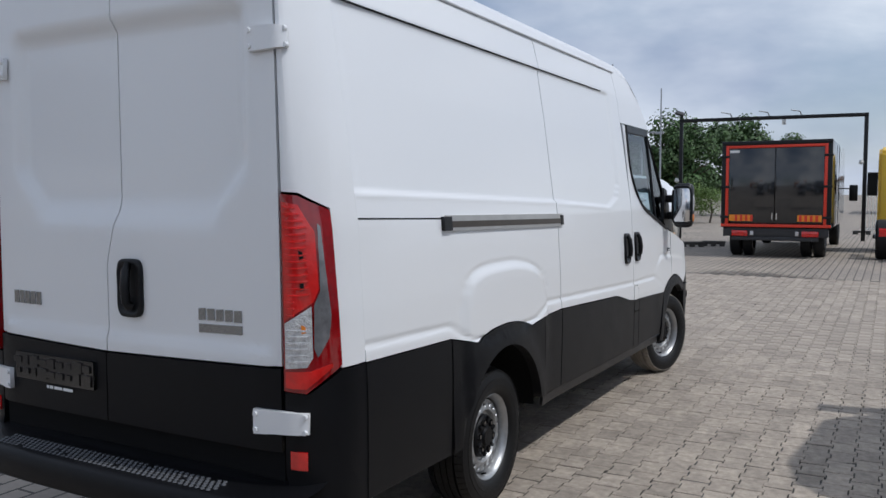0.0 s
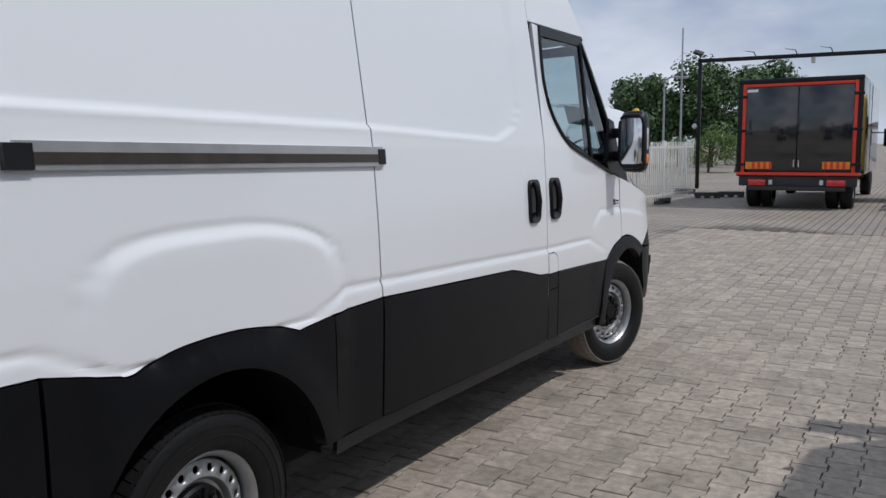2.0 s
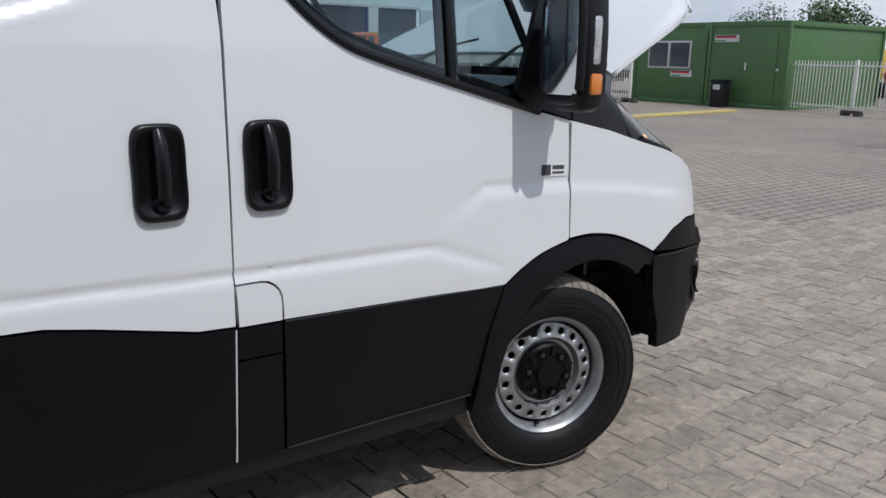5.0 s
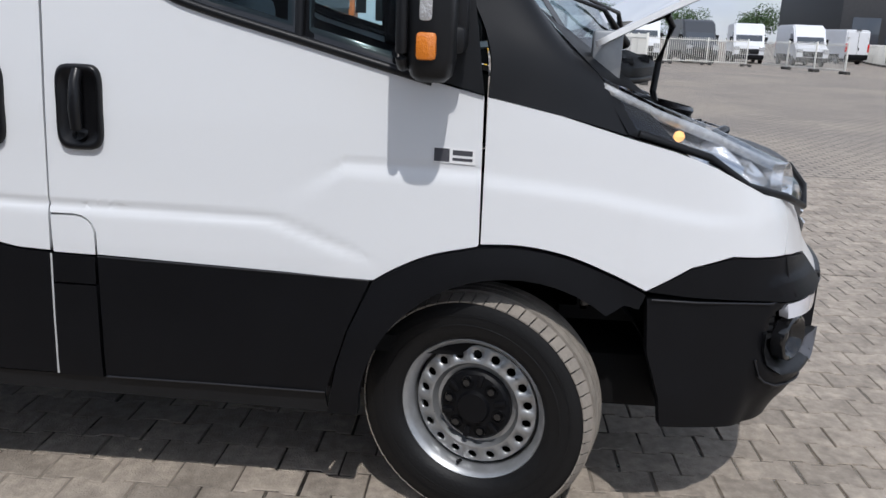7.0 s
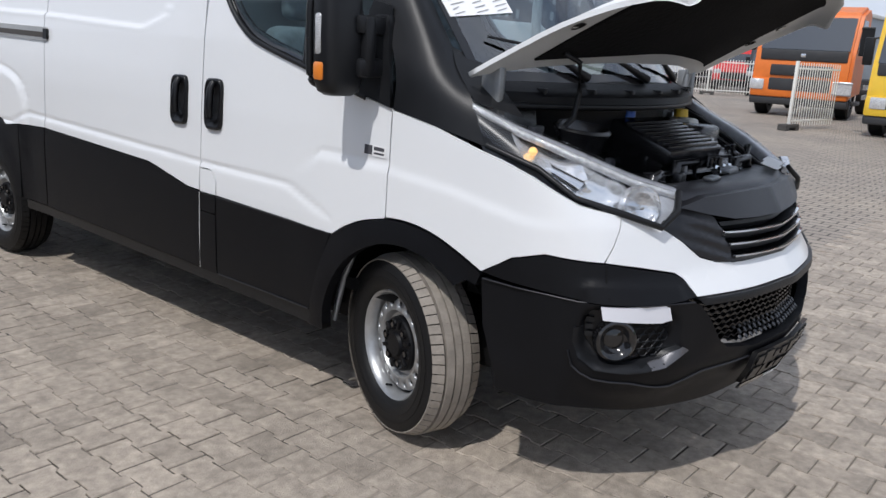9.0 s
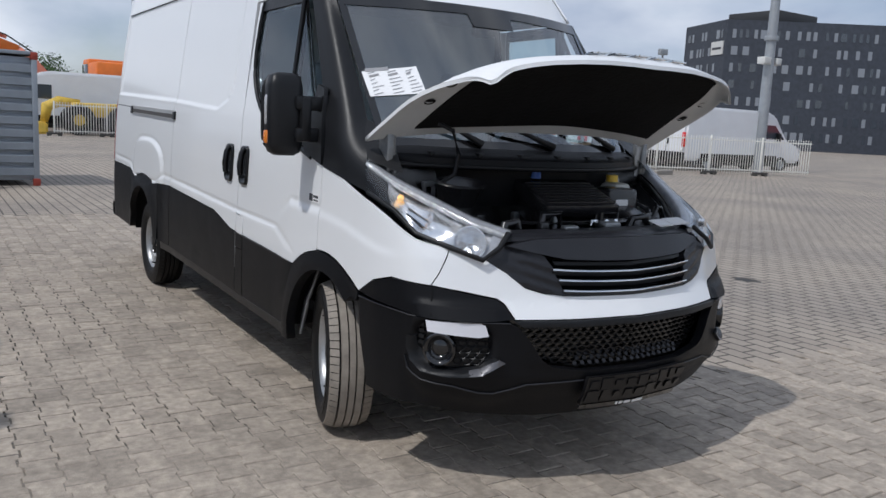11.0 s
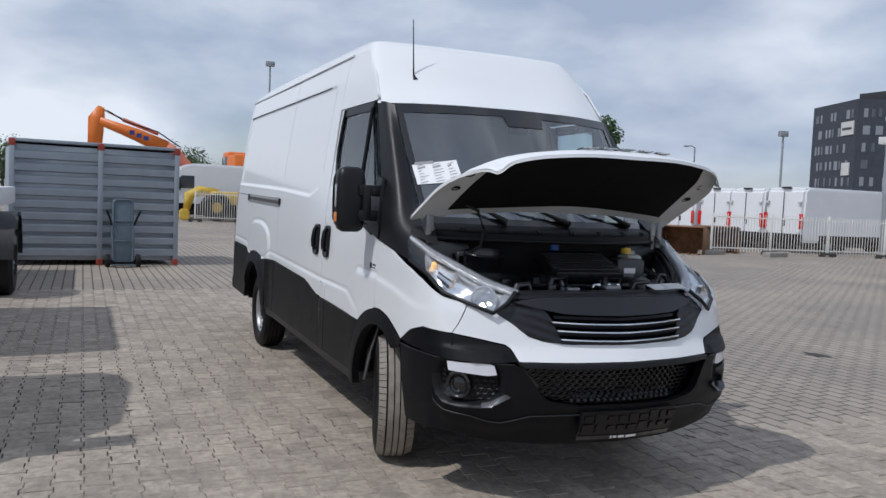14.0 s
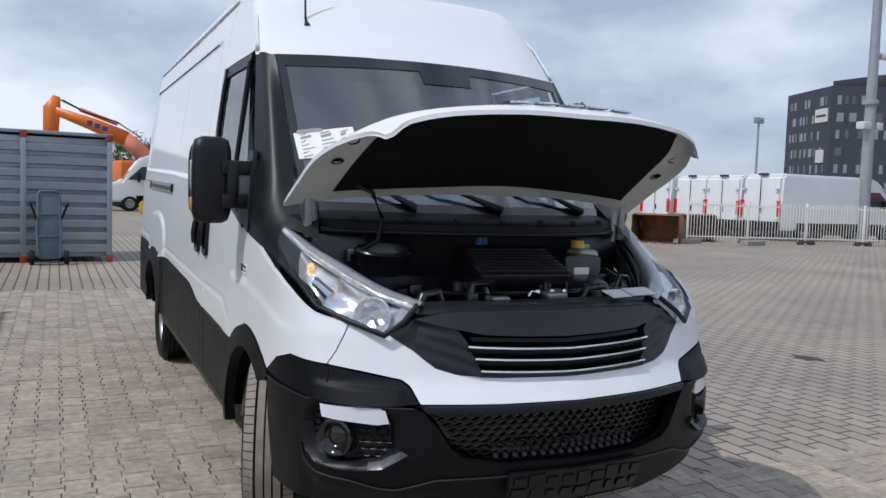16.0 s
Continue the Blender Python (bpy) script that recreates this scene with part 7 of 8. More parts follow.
lorry("box_lorry", "large white box trailer lorry behind the fence", pose(-37.0, 27.6, -0.014, 0, 0, -58), M_TRAILER, M_TRAILER, 9.0, 2.9, 2.7, 1.28, 1.05)
lorry("box_lorry", "white lorry behind the fence", pose(-47, 41.0, -0.014, 0, 0, 172), M_TRAILER, M_TRAILER, 5.0, 2.6, 2.6, 1.28, 1.05)
lorry("red_lorry", "red lorry behind the fence", pose(-54.5, 42.5, -0.014, 0, 0, 178), M_RED2, M_RED2, 3.0, 0, 2.4, 1.25, 1.05)
pl = empty("flatbed_trailer", "white flat trailer with curved mudguards on the paving", "trailer", m=pose(4.95, -7.50, -0.014))
part("deck", box_bm(-1.36, 1.36, -3.7, 0.15, 1.16, 1.44, 0.03), M_TRAILER, pl)
part("chassis", box_bm(-0.5, 0.5, -3.6, 0.1, 0.80, 1.16, 0.02), M_DARKGREY, pl)
part("rear_axle_beam", tube_bm([(-1.3, -0.35, 0.52), (1.3, -0.35, 0.52)], 0.08, 10), M_DARKGREY, pl)
for q in (-1, 1):
    wheel_simple(pl, q * 1.42, -0.35, 0.52, 0.34, q)
    part("mudguard", grid_bm([[(q * x, -0.35 + 0.60 * math.cos(a), 0.52 + 0.60 * math.sin(a)) for x in (1.64, 1.60, 1.20)] for a in [math.pi * k / 8 for k in range(9)]], 2, 2, thick=0.03), M_DARKGREY, pl, "dark curved mudguard")
    part("axle_hanger", box_bm(q * 0.45 - 0.06, q * 0.45 + 0.06, -0.45, -0.25, 0.5, 0.85, 0.01), M_DARKGREY, pl)
    part("support_leg", box_bm(q * 0.45 - 0.05, q * 0.45 + 0.05, -3.5, -3.4, 0.0, 0.85, 0.01), M_DARKGREY, pl)
lorry("yellow_lorry", "yellow lorry parked tail out on the paving", pose(3.56, 13.9, -0.014), M_YELLOW, M_GREYSTEEL, 3.2, 0, 2.5, 1.22, 0.95)
for k, (x, y) in enumerate(((-57.5, 34.7), (-60.5, 35.6), (-64.0, 36.8), (-67.0, 38.0))):
    lorry("orange_lorry", "orange lorry in a row behind the fence", pose(x - 1, y + 6, -0.014, 0, 0, 190), M_ORANGE, M_ORANGE, 3.6, 0, 2.9, 1.25, 1.05)
VANS = [(-51.0, 12.6, -90, "grey"), (-50.0, 9.2, -96, "w"), (-51.0, 5.5, -90, "w"), (-50.5, 1.6, -90, "w"), (-56, 17.4, -100, "w"), (-54, 20.5, -95, "w"),
        (-39.5, 0.6, 176, "w"), (-39.8, -4.0, -88, "w"), (-43, -11, -60, "w"), (-41.5, -17.5, -55, "w"), (-39.0, -14.0, -70, "red"), (-36.5, -11.2, -75, "black"),
        (-66, 27.5, 100, "w"), (-26.5, -22.3, 90, "w"), (-26.6, -24.3, 90, "w"), (-26.4, -26.4, 90, "w")]
KINDS = {"w": (M_TRAILER, "white panel van parked behind the fence"), "grey": (mat("dark_grey_van_paint", (0.05, 0.055, 0.065), 0.3), "dark grey panel van behind the fence"),
         "red": (M_RED2, "red van parked behind the fence"), "black": (M_TRUCKBLACK, "black van parked behind the fence")}
VAN_PROTO = {}
for x, y, a, kind in VANS:
    m = pose(x, y, -0.014, 0, 0, a)
    if kind in VAN_PROTO:
        copy_thing(VAN_PROTO[kind], m)
    else:
        VAN_PROTO[kind] = yard_van(KINDS[kind][0], KINDS[kind][1], m)
# two longer white vans, one by the white fence and one behind the loader
for m in (pose(-27.5, -20.25, -0.014, 0, 0, 90) @ Matrix.Diagonal((1, 1.33, 1.02, 1)), pose(-3.9, -41.5, -0.014, 0, 0, -90) @ Matrix.Diagonal((1, 1.2, 1.13, 1))):
    copy_thing(VAN_PROTO["w"], m)


# grey ribbed container and hand truck
def steel_container():
    t = empty("steel_container", "grey ribbed steel storage container with red corners", "container", m=pose(0.80, -12.45, -0.014, 0, 0, 6))
    W, H, D = 2.98, 2.28, 2.2
    part("side_wall", box_bm(0.05, W - 0.05, -D + 0.05, -0.085, 0.10, H - 0.06, 0.01), M_GREYSTEEL, t)
    for x in (0.0, 1.40, W - 0.09):
        part("corner_post", box_bm(x, x + 0.09, -0.06, 0.01, 0.05, H, 0.008), M_GREYSTEEL, t)
        for z in (0.0, H - 0.10):
            part("corner_casting", box_bm(x - 0.012, x + 0.10, -0.08, 0.02, z, z + 0.13, 0.01), M_REDCAST, t, "red corner casting")
    for x0, x1 in ((0.09, 1.40), (1.49, W - 0.09)):
        for k in range(9):
            z = 0.16 + 0.222 * k
            pts = [(-0.09, z + 0.012), (-0.005, z + 0.030), (0.0, z + 0.150), (-0.09, z + 0.190)]
            part("rib", profile_bm(pts, x0, x1, 0.0), M_GREYSTEEL, t)
    for k in range(9):
        part("end_rib", box_bm(W - 0.05, W - 0.0, -0.35 - 0.2 * k, -0.23 - 0.2 * k, 0.15, H - 0.1, 0.015), M_GREYSTEEL, t)
    part("top_rail", box_bm(0, W, -0.06, 0.0, H - 0.02, H + 0.04, 0.01), M_GREYSTEEL, t)
    part("roof", box_bm(0.03, W - 0.03, -D, -0.06, H - 0.03, H + 0.02), M_DARKGREY, t)


steel_container()


def hand_truck():
    t = empty("hand_truck", "blue-grey steel hand truck leaning at the container", "hand truck", m=pose(1.83, -11.95, -0.014, 8, 0, 4))
    part("frame", tube_bm([(-0.17, 0, 0.12), (-0.19, 0, 0.7), (-0.17, 0, 0.85), (-0.17, 0, 1.22), (-0.12, 0, 1.28), (0.12, 0, 1.28), (0.17, 0, 1.22), (0.17, 0, 0.85), (0.19, 0, 0.7), (0.17, 0, 0.12)], 0.022, 8), M_BLUEGREY, t)
    part("back_plate", box_bm(-0.155, 0.155, -0.012, 0.0, 0.10, 1.26, 0.004), M_BLUEGREY, t)
    for z in (0.48, 0.86):
        part("crossbar", box_bm(-0.17, 0.17, -0.02, 0.02, z, z + 0.03, 0.006), M_BLUEGREY, t)
    for s in (-1, 1):
        part("grip", tube_bm([(s * 0.20, 0.0, 0.80), (s * 0.25, 0.10, 0.95), (s * 0.30, 0.14, 1.06)], 0.02, 8), M_BLACK2, t)
        part("wheel", lathe_bm([(0.03, -0.04), (0.11, -0.04), (0.125, -0.02), (0.125, 0.02), (0.11, 0.04), (0.03, 0.04), (0.0, 0.03)], 20, m=pose(s * 0.27, 0.0, 0.125, 0, 90, 0)), M_RUBBER, t)
    part("toe_plate", box_bm(-0.2, 0.2, 0.0, 0.16, 0.03, 0.05, 0.004), M_BLUEGREY, t)


hand_truck()


def beam_bm(pts, widths, thick, bm=None):
    """A box girder along points in the x-z plane."""
    b = bmesh.new()
    P = [Vector(p) for p in pts]
    rings = []
    for i, p in enumerate(P):
        d = (P[min(i + 1, len(P) - 1)] - P[max(i - 1, 0)]).normalized()
        n = Vector((-d.z, 0, d.x))
        h = widths[i] / 2
        rings.append([b.verts.new(p + n * s * h + Vector((0, q * thick / 2, 0))) for s, q in ((-1, -1), (1, -1), (1, 1), (-1, 1))])
    for a, c in zip(rings, rings[1:]):
        for k in range(4):
            b.faces.new((a[k], a[(k + 1) % 4], c[(k + 1) % 4], c[k]))
    b.faces.new(rings[0][::-1])
    b.faces.new(rings[-1])
    bmesh.ops.recalc_face_normals(b, faces=b.faces)
    return merge(bm, b)


def excavator(m, paint, label, scale=1.0, boom=True):
    t = empty("excavator", label, "excavator", m=m @ Matrix.Scale(scale, 4))
    # the boom runs along -x to +x; the machine stands at -x
    part("boom", beam_bm([(-0.75, 0, 2.87), (0.4, 0, 3.34), (1.87, 0, 3.82)], [0.60, 0.48, 0.28], 0.50), paint, t)
    part("boom_foot", beam_bm([(-2.9, 0, 1.1), (-1.85, 0, 1.75), (-1.22, 0, 2.48), (-0.70, 0, 2.89)], [0.62, 0.62, 0.60, 0.58], 0.48), M_SALMON, t)
    part("stick", beam_bm([(1.81, 0, 4.38), (1.98, 0, 3.92), (2.06, 0, 1.98)], [0.26, 0.62, 0.48], 0.44), paint, t)
    part("ram", tube_bm([(-0.45, 0, 3.45), (0.97, 0, 3.94)], 0.085, 8), M_SALMON, t)
    part("ram_rod", tube_bm([(0.95, 0, 3.94), (1.81, 0, 4.33)], 0.04, 8), M_CHROME, t)
    part("hose", tube_bm([(-1.3, 0.2, 2.95), (-0.4, 0.2, 3.52), (0.9, 0.2, 3.86), (1.6, 0.2, 4.25)], 0.03, 6), M_BLACK2, t)
    part("bucket", profile_bm([(-0.4, 0.2), (0.4, 0.2), (0.6, 1.6), (-0.5, 1.8)], 1.6, 2.6, 0.05), M_RUST, t)
    part("house", box_bm(-6.6, -3.4, -1.3, 1.3, 1.1, 2.75, 0.12), paint, t)
    part("cab", box_bm(-4.9, -3.4, -1.3, -0.2, 1.2, 2.9, 0.1), paint, t)
    part("cab_glass", box_bm(-4.7, -3.37, -1.32, -0.3, 1.8, 2.7, 0.05), M_WINDOW, t)
    for s in (-1, 1):
        part("track", box_bm(-7.0, -3.0, s * 1.2 - 0.3, s * 1.2 + 0.3, 0.0, 0.9, 0.3, 3), M_DARKGREY, t)
    for k in range(3):
        part("lettering", box_bm(0.52 - 0.28 * k, 0.72 - 0.28 * k, -0.265, -0.25, 3.32 - 0.10 * k, 3.50 - 0.10 * k, 0.0, m=None), M_BLUEWALL, t)
        part("lettering", box_bm(0.52 - 0.28 * k, 0.72 - 0.28 * k, 0.25, 0.265, 3.32 - 0.10 * k, 3.50 - 0.10 * k, 0.0, m=None), M_BLUEWALL, t)
    return t


excavator(pose(-0.77, -45.0, -0.014, 0, 0, 2), M_ORANGE, "orange excavator with folded boom behind the container", 1.35)
excavator(pose(-10.8, 33.0, -0.014, 0, 0, 0), M_YELLOW2, "yellow excavator beyond the fence", 0.72)
excavator(pose(-8.0, -50.0, -0.014, 0, 0, 190), M_ORANGE, "orange excavator far beyond the fence", 1.0)


def loader():
    t = empty("wheel_loader", "yellow wheel loader behind the fence", "loader", m=pose(-3.9, -38.4, -0.014, 0, 0, -4))
    part("body", box_bm(-2.4, 0.5, -0.8, 0.8, 0.85, 1.5, 0.1), M_YELLOW2, t)
    part("lift_arm", beam_bm([(0.1, 0, 1.45), (1.0, 0, 1.5), (1.5, 0, 1.25), (1.62, 0, 0.55)], [0.35, 0.5, 0.5, 0.3], 0.7), M_YELLOW2, t)
    part("bucket", profile_bm([(-0.9, 0.0), (0.9, 0.0), (0.9, 0.55), (-0.9, 0.55)], 1.5, 1.95, 0.08), M_YELLOW2, t)
    for x in (-1.7, 0.2):
        for y in (-0.95, 0.95):
            b = lathe_bm([(0.3, -0.2), (0.62, -0.2), (0.7, -0.1), (0.7, 0.1), (0.62, 0.2), (0.3, 0.2), (0.25, 0.1), (0, 0.1)], 28, m=pose(x, y, 0.7, -90 if y > 0 else 90))
            w = part("wheel", b, M_RUBBER, t)
            part("rim", lathe_bm([(0.34, 0.21), (0.28, 0.12), (0, 0.12)], 24, m=pose(x, y, 0.7, -90 if y > 0 else 90)), M_YELLOW2, w)


loader()
cone = empty("traffic_cone", "orange and white traffic cone lying near the fence", "cone", m=pose(-5.6, -35.2, 0.12, 0, 78, 30))
part("cone_body", lathe_bm([(0.16, 0), (0.13, 0.1), (0.03, 0.7), (0, 0.71)], 20), M_REDPAINT, cone)
part("cone_band", lathe_bm([(0.108, 0.24), (0.078, 0.42)], 20), M_PAPER, cone)
part("cone_foot", box_bm(-0.2, 0.2, -0.2, 0.2, -0.03, 0.01, 0.02), M_REDPAINT, cone)


# rusty digger bucket by the white fence
def digger_bucket():
    t = empty("digger_bucket", "rusty old digger bucket on the ground", "bucket", m=pose(-17.2, -18.6, -0.014, 0, 0, 35))
    b = bmesh.new()
    prof = [(0.75, 0.95), (0.35, 1.0), (-0.15, 0.85), (-0.4, 0.45), (-0.25, 0.08), (0.2, 0.0), (0.75, 0.02)]
    rings = [[b.verts.new((y, x, z)) for y, z in prof] for x in np.linspace(-0.8, 0.8, 6)]
    for a, c in zip(rings, rings[1:]):
        for k in range(len(prof) - 1):
            b.faces.new((a[k], a[k + 1], c[k + 1], c[k]))
    for r in (rings[0], rings[-1]):
        b.faces.new(r)
    part("shell", b, M_RUST, t)
    for k in range(5):
        part("tooth", box_bm(0.72, 0.95, -0.7 + 0.33 * k, -0.58 + 0.33 * k, 0.0, 0.06, 0.015), M_RUST, t)
    return t


bk = digger_bucket()
copy_thing(bk, pose(-19.6, -19.8, -0.014, 0, 0, 60))
for x, y, a in ((-17.9, -18.0, 8), (-20.0, -17.1, 12)):
    tagged(link("concrete_block", box_bm(-0.55, 0.55, -0.16, 0.16, -0.014, 0.16, 0.02, m=pose(x, y, 0, 0, 0, a)), M_CONCRETE), "weathered concrete block beside the fence", "block")
for x, y, a in ((-2.5, 17.6, 20), (-2.0, 18.2, 5), (-1.6, -10.2, 15)):
    b = box_bm(-0.34, 0.34, -0.12, 0.12, 0.07, 0.16, 0.015, m=pose(x, y, -0.014, 0, 0, a))
    for q in (-0.25, 0.0, 0.25):
        b = box_bm(q - 0.07, q + 0.07, -0.12, 0.12, 0, 0.09, 0.01, bm=b, m=pose(x, y, -0.014, 0, 0, a))
    tagged(link("plastic_block", b, M_BLOCK), "loose dark plastic block on the paving", "block")


# far buildings
def office():
    t = empty("office_block", "dark brick office block with many small windows", "building", m=pose(-90.4, -72.0, -0.02, 0, 0, 0))
    u = Vector((-0.36, -0.93, 0)).normalized()
    w = Vector((-0.80, 0.60, 0)).normalized()
    H, A, B = 17.2, 11.5, 26.0

    def slab(o, p, q, a, b_, z0, z1, d, m_, nm, par):
        """A plate on the face that starts at o and runs along p, sunk or proud by d along q."""
        bm = bmesh.new()
        vs = []
        for dd in (d, -0.3):
            for s, z in ((a, z0), (b_, z0), (b_, z1), (a, z1)):
                vs.append(bm.verts.new(o + p * s + q * dd + Vector((0, 0, z))))
        for f in ((0, 1, 2, 3), (0, 4, 5, 1), (1, 5, 6, 2), (2, 6, 7, 3), (3, 7, 4, 0)):
            bm.faces.new([vs[i] for i in f])
        bmesh.ops.recalc_face_normals(bm, faces=bm.faces)
        return part(nm, bm, m_, par, smooth=False)
    bm = bmesh.new()
    base = [Vector((0, 0, 0)), u * A, u * A + w * B, w * B]
    lo, hi = [bm.verts.new(p) for p in base], [bm.verts.new(p + Vector((0, 0, H))) for p in base]
    for k in range(4):
        bm.faces.new((lo[k], lo[(k + 1) % 4], hi[(k + 1) % 4], hi[k]))
    bm.faces.new(hi)
    bmesh.ops.recalc_face_normals(bm, faces=bm.faces)
    wall = part("wall", bm, M_BRICKDARK, t, smooth=False)
    part("roof_plant", box_bm(-14, -5, -4, 4, H, H + 1.5, 0.1), M_DARKGREY, t)
    rng = random.Random(9)
    n1, n2 = Vector((u.y, -u.x, 0)), Vector((-w.y, w.x, 0))
    n1 = n1 if n1.dot(Vector((1, 0.9, 0))) > 0 else -n1
    n2 = n2 if n2.dot(Vector((1, 0.9, 0))) > 0 else -n2
    for p, nn, length in ((u, n1, A), (w, n2, B)):
        for fl in range(7):
            s = 0.8
            while s < length - 1.2:
                wd = rng.choice((0.45, 0.45, 0.5, 0.85))
                if rng.random() < 0.82:
                    z = 1.3 + fl * 2.25
                    slab(Vector((0, 0, 0)), p, nn, s, s + wd, z, z + 1.15, 0.05, M_WINLIGHT if rng.random() < 0.55 else M_WINDOW, "window", wall)
                s += wd + rng.choice((0.4, 0.7, 1.1))
    slab(Vector((0, 0, 0)), u, n1, 0.5, 3.6, 12.6, 14.4, 0.12, M_PALE, "sign", wall)
    slab(Vector((0, 0, 0)), u, n1, 1.0, 2.9, 7.2, 8.9, 0.12, M_PALE, "sign", wall)
    slab(Vector((0, 0, 0)), u, n1, 0.5 + 0.4, 3.2, 13.3, 13.6, 0.16, M_INK, "sign_bar", wall)


office()


def far_hall(name, label, x0, x1, y0, y1, h, m_wall, m_roof):
    t = empty(name, label, "building", m=pose(0, 0, -0.02))
    part("wall", box_bm(x0, x1, y0, y1, 0, h, 0.02), m_wall, t)
    part("roof", box_bm(x0 - 0.3, x1 + 0.3, y0 - 0.3, y1 + 0.3, h, h + 0.35, 0.05), m_roof, t)
    return t


far_hall("low_building", "low brown-roofed building beyond the gate", 2.0, 24.0, 62, 74, 2.6, M_PALE, M_BROWN)
far_hall("far_hall", "pale grey industrial hall in the distance", -110, -88, -42, -20, 6.4, M_GREYSTEEL, M_PALE)
hall = far_hall("showroom", "showroom with dark glazing and blue cladding", -88, -72, 30, 52, 6.2, M_DARKGREY, M_PALE)
for k in range(7):
    y = 31 + 3 * k
    part("glazing", box_bm(-72.06, -71.95, y, y + 2.4, 0.3, 3.8, 0.02), M_WINDOW, hall)
    if k % 3 == 1:
        part("blue_column", box_bm(-72.3, -71.7, y + 2.45, y + 3.0, 0, 6.2, 0.05), M_BLUEWALL, hall)
part("white_column", box_bm(-72.4, -71.6, 45.6, 46.8, 0, 6.2, 0.05), M_PALE, hall)
tagged(link("blue_container", box_bm(-60, -54, -1.2, 1.4, 2.7, 5.2, 0.05), mat("navy_container", (0.035, 0.06, 0.17), 0.5, var=0.1, scale=2)), "dark blue shipping container stacked behind the vans", "container")
tagged(link("white_container", box_bm(-60, -54, -1.2, 1.4, -0.014, 2.69, 0.05), M_PALE), "pale shipping container under a blue one", "container")
sg = empty("arrow_sign", "small blue arrow sign on the fence", "sign", m=pose(-5.35, 20.35, 1.0, 0, 0, 15))
part("stem", tube_bm([(0, -0.03, -1.0), (0, -0.03, 0.35)], 0.025, 8), M_GALV, sg)
part("plate", box_bm(-0.2, 0.2, -0.06, -0.04, 0, 0.4, 0.01), mat("blue_sign", (0.02, 0.13, 0.5), 0.4), sg)
part("arrow", profile_bm([(-0.066, 0.17), (-0.061, 0.17), (-0.061, 0.23), (-0.066, 0.23)], -0.12, 0.08, 0.0), M_PAPER, sg)


# ---- stains and painted shade on the paving ----
def stain_mat(name, color, amount, edge):
    m = mat(name, color, 0.6, var=0.3, scale=20)
    nt = m.node_tree
    b = nt.nodes["Principled BSDF"]
    N, L = nt.nodes.new, nt.links.new
    tc, ln, noi, mth, mr = N("ShaderNodeTexCoord"), N("ShaderNodeVectorMath"), N("ShaderNodeTexNoise"), N("ShaderNodeMath"), N("ShaderNodeMapRange")
    ln.operation = "LENGTH"
    L(tc.outputs["Object"], ln.inputs[0])
    noi.inputs["Scale"].default_value, noi.inputs["Detail"].default_value = 3.0, 6
    L(tc.outputs["Object"], noi.inputs["Vector"])
    mth.operation = "MULTIPLY_ADD"
    L(noi.outputs["Fac"], mth.inputs[0])
    mth.inputs[1].default_value = 1.3
    L(ln.outputs["Value"], mth.inputs[2])
    mr.inputs["From Min"].default_value, mr.inputs["From Max"].default_value = 1.15, 1.15 + edge
    mr.inputs["To Min"].default_value, mr.inputs["To Max"].default_value = amount, 0.0
    L(mth.outputs[0], mr.inputs["Value"])
    L(mr.outputs[0], b.inputs["Alpha"])
    return m


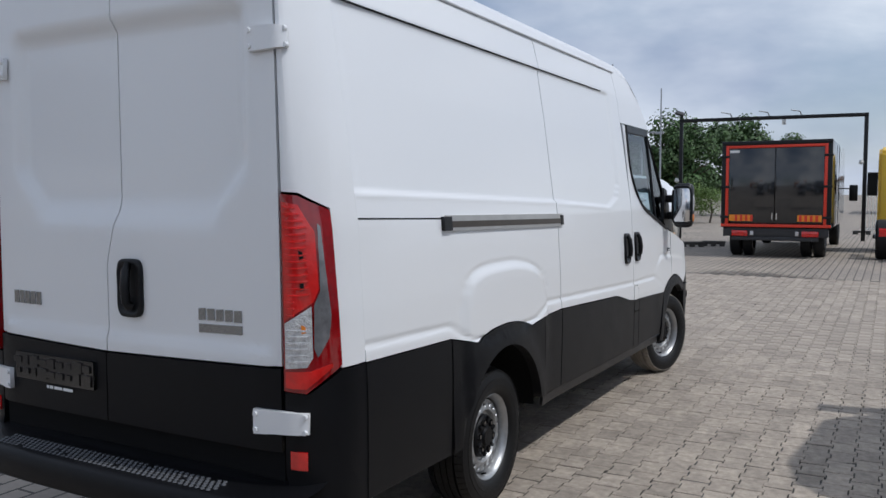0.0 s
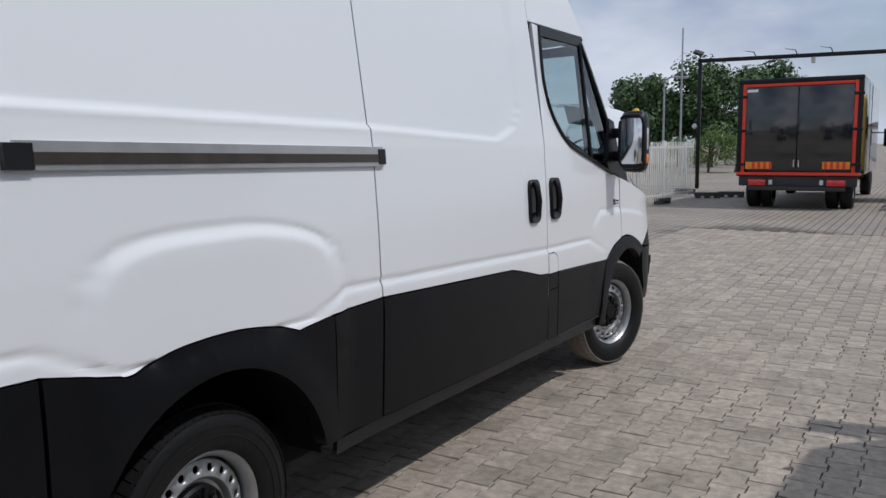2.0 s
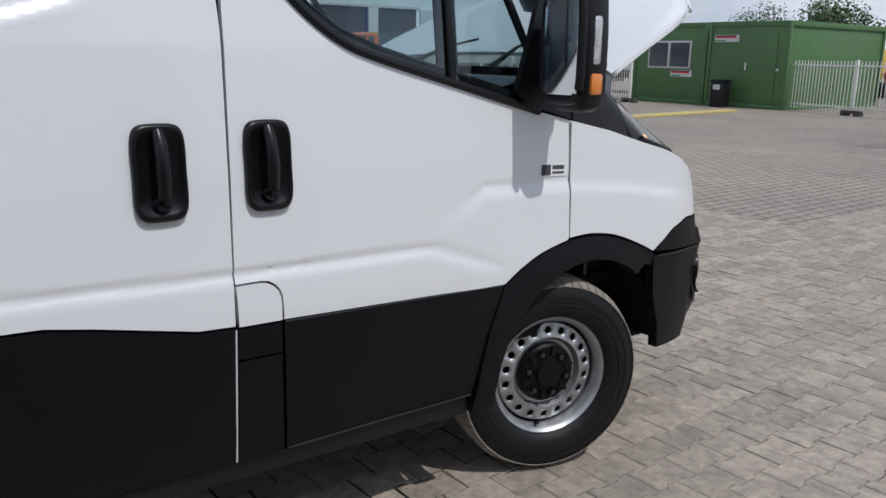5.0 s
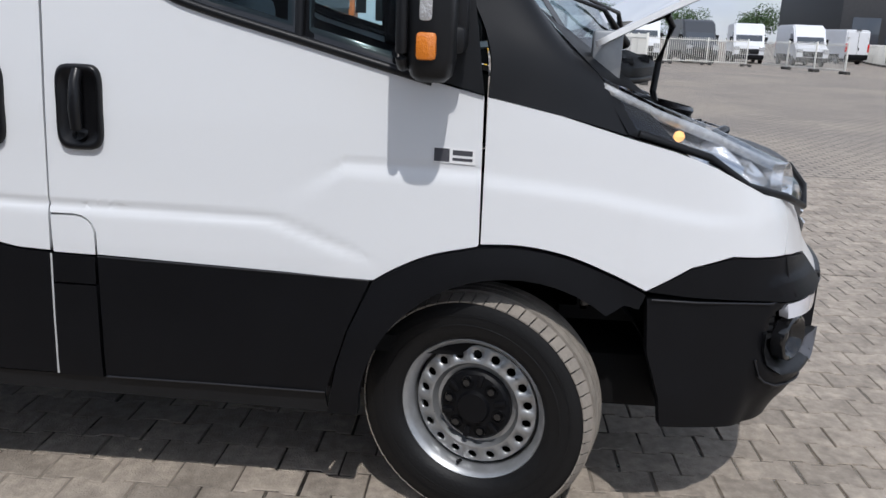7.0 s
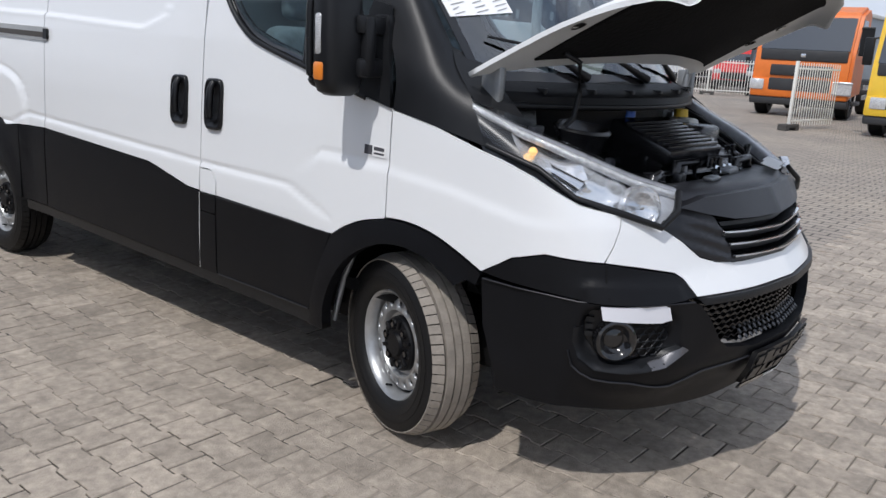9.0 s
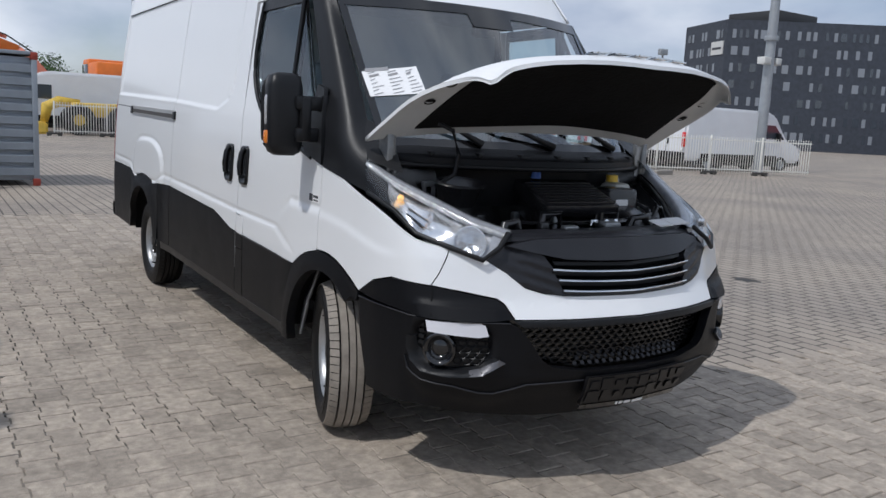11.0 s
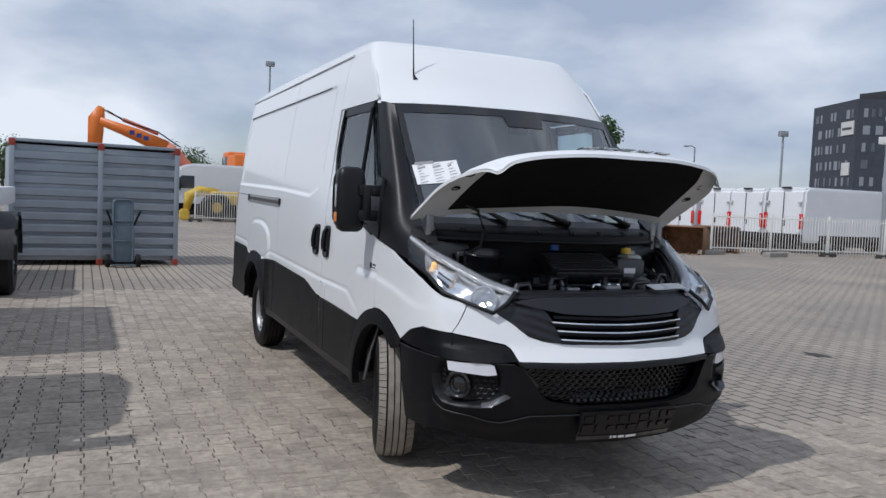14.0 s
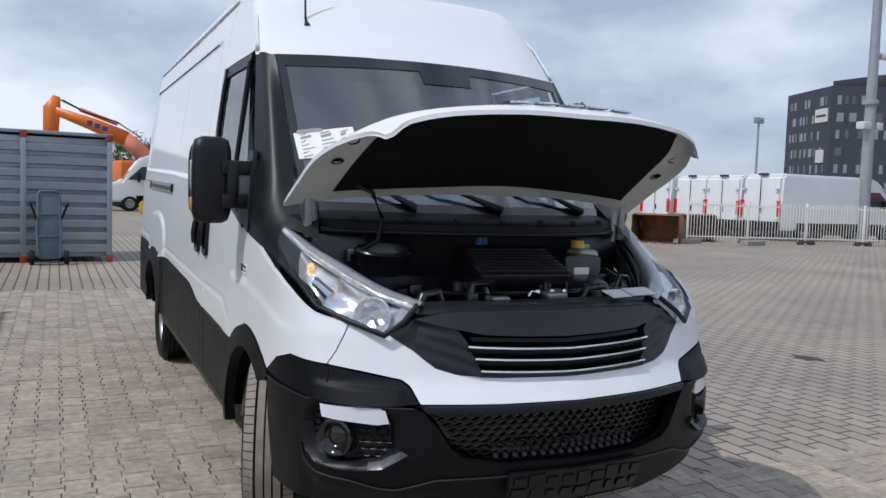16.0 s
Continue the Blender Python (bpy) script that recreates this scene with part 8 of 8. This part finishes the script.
M_OIL = stain_mat("oil_stain", (0.035, 0.032, 0.03), 0.85, 0.25)
M_DAMP_SHADE = stain_mat("damp_and_shade_patch", (0.11, 0.098, 0.085), 0.55, 0.5)
M_DUST = stain_mat("dust_film", (0.34, 0.295, 0.245), 0.72, 0.7)
M_SAND = stain_mat("sandy_patch", (0.50, 0.41, 0.29), 0.55, 0.6)
# the last five ovals put the ground shade right of the van into colour
for x, y, rx, ry, m_ in ((0.87, -0.79, 0.07, 0.05, M_OIL), (1.05, 0.40, 0.12, 0.10, M_OIL), (0.67, -1.9, 0.06, 0.05, M_OIL), (2.68, -5.83, 0.30, 0.22, M_OIL), (2.39, -5.07, 0.28, 0.20, M_OIL),
                         (2.43, -1.69, 0.16, 0.10, M_OIL), (2.18, -1.84, 0.12, 0.08, M_OIL), (2.19, -1.55, 0.14, 0.06, M_OIL), (1.19, -0.30, 0.24, 0.22, M_DAMP_SHADE), (1.54, -3.61, 0.25, 0.16, M_OIL),
                         (0.11, 0.88, 0.12, 0.10, M_OIL), (2.41, -1.49, 0.14, 0.12, M_OIL), (1.02, 0.43, 0.20, 0.18, M_DAMP_SHADE), (-4.73, -1.86, 0.24, 0.15, M_OIL), (1.36, 1.18, 0.06, 0.05, M_OIL),
                         (0.55, -1.4, 0.06, 0.05, M_OIL), (1.55, 0.5, 0.95, 1.5, M_DUST), (1.9, -0.5, 0.8, 1.0, M_DUST), (1.5, -1.3, 0.7, 1.2, M_DUST), (1.2, 1.7, 0.9, 0.7, M_DUST), (1.32, 0.78, 0.16, 0.12, M_OIL), (1.15, -1.05, 0.05, 0.04, M_OIL), (2.0, -4.3, 0.6, 1.2, M_DUST), (0.45, 2.0, 0.55, 0.9, M_SAND), (1.9, -0.2, 0.5, 0.8, M_SAND), (1.3, 0.0, 0.8, 1.6, M_DAMP_SHADE), (1.9, -3.0, 0.9, 1.6, M_DAMP_SHADE), (2.6, 1.4, 0.6, 1.2, M_DAMP_SHADE), (1.65, 4.2, 0.8, 1.1, M_DAMP_SHADE), (-2.5, 2.8, 1.3, 1.6, M_DAMP_SHADE), (2.1, 5.5, 1.0, 1.8, M_DAMP_SHADE), (-6, -8, 3, 1.2, M_DAMP_SHADE), (0.4, 8.5, 1.6, 2.0, M_DAMP_SHADE), (2.75, -4.9, 1.0, 1.2, M_DAMP_SHADE), (2.3, -2.2, 1.0, 1.3, M_DAMP_SHADE), (2.5, 0.2, 0.8, 1.1, M_DAMP_SHADE), (3.2, -1.4, 0.7, 2.2, M_DAMP_SHADE), (3.4, 1.8, 0.8, 1.6, M_DAMP_SHADE)):
    b = bmesh.new()
    bmesh.ops.create_circle(b, cap_ends=True, segments=24, radius=1.6)
    o = link("ground_stain", b, m_)
    o.matrix_world = pose(x, y, 0.0035 + 0.0006 * rx, 0, 0, 57 * x) @ Matrix.Diagonal((rx, ry, 1, 1))
    o.parent = ground
    o.matrix_parent_inverse = ground.matrix_world.inverted()


# ---- pavers ----
def paver_outline():
    a, b, c = 0.101, 0.0665, 0.0085
    return [(-b - c, -a), (b + c, -a), (b + c, -a * 0.55), (b - c, -a * 0.40), (b - c, a * 0.40), (b + c, a * 0.55), (b + c, a), (-b - c, a), (-b - c, a * 0.55), (-b + c, a * 0.40), (-b + c, -a * 0.40), (-b - c, -a * 0.55)]


OUT = paver_outline()
PX, PY = 0.1365, 0.2055


def paver_verts(cx, cy, dz, tx, ty, g):
    V = []
    for f, z in ((1 - g, 0.0), (1 - g * 0.35, -0.004), (1.0 - g * 0.35, -0.016)):
        for x, y in OUT:
            V.append((cx + x * f, cy + y * f, z + dz + tx * x + ty * y))
    return V


FACES = [tuple(range(12))] + [(k, 12 + k, 12 + (k + 1) % 12, (k + 1) % 12) for k in range(12)] + [(12 + k, 24 + k, 24 + (k + 1) % 12, 12 + (k + 1) % 12) for k in range(12)]


def lay_pavers():
    rng = random.Random(5)
    V, F, near = [], [], []
    i0, i1 = int(-6.0 / PX), int(5.6 / PX)
    for i in range(i0, i1):
        cx = i * PX
        for j in range(int(-8.4 / PY), int(9.4 / PY)):
            cy = (j + 0.5 * (i % 2)) * PY
            if cx < 0.2 and cy < 0.3 and not (cx > -0.9 and cy > -5):
                continue
            if cx < -0.9 and (cy < 0.3 or cy > 5.0):
                continue
            dz, tx, ty = rng.uniform(-0.0025, 0.001), rng.gauss(0, 0.008), rng.gauss(0, 0.008)
            jx, jy = rng.gauss(0, 0.0012), rng.gauss(0, 0.0012)
            if 1.15 < cx < 2.75 and 1.35 < cy < 4.0 and len(near) < 300:
                near.append((cx + jx, cy + jy, dz, tx, ty))
                continue
            k = len(V)
            V += paver_verts(cx + jx, cy + jy, dz, tx, ty, rng.uniform(0.030, 0.062))
            F += [tuple(k + q for q in f) for f in FACES]
    me = bpy.data.meshes.new("laid_pavers")
    me.from_pydata(V, [], F)
    me.materials.append(M_PAVER)
    ob = new("laid_pavers", me)
    ob.parent = ground
    ob.location.z = 0.008
    tagged(ob, "interlocking grey concrete pavers, dusty", kind="stuff")
    bed = bmesh.new()
    bmesh.ops.create_grid(bed, x_segments=2, y_segments=2, size=0.5)
    for nm, x0, x1, y0, y1 in (("joint_sand", 0.2, 5.5, -8.3, 9.3), ("joint_sand", -6.0, 0.2, 0.35, 4.95), ("joint_sand", -0.9, 0.2, -4.9, 0.35)):
        o = link(nm, bed.copy(), M_JOINT, ground, "dark sand and moss in the joints")
        o.matrix_basis = pose((x0 + x1) / 2, (y0 + y1) / 2, 0.0025) @ Matrix.Diagonal((x1 - x0, y1 - y0, 1, 1))
    bed.free()
    shared = []
    for g in (0.034, 0.045, 0.058):
        pm_ = bpy.data.meshes.new("paver")
        pm_.from_pydata(paver_verts(0, 0, 0, 0, 0, g), [], FACES)
        pm_.materials.append(M_PAVER)
        shared.append(pm_)
    for cx, cy, dz, tx, ty in near:
        o = new("paver", shared[rng.randrange(3)])
        o.parent = ground
        o.location = (cx, cy, dz + 0.008)
        o.rotation_euler = (ty, -tx, 0)


lay_pavers()
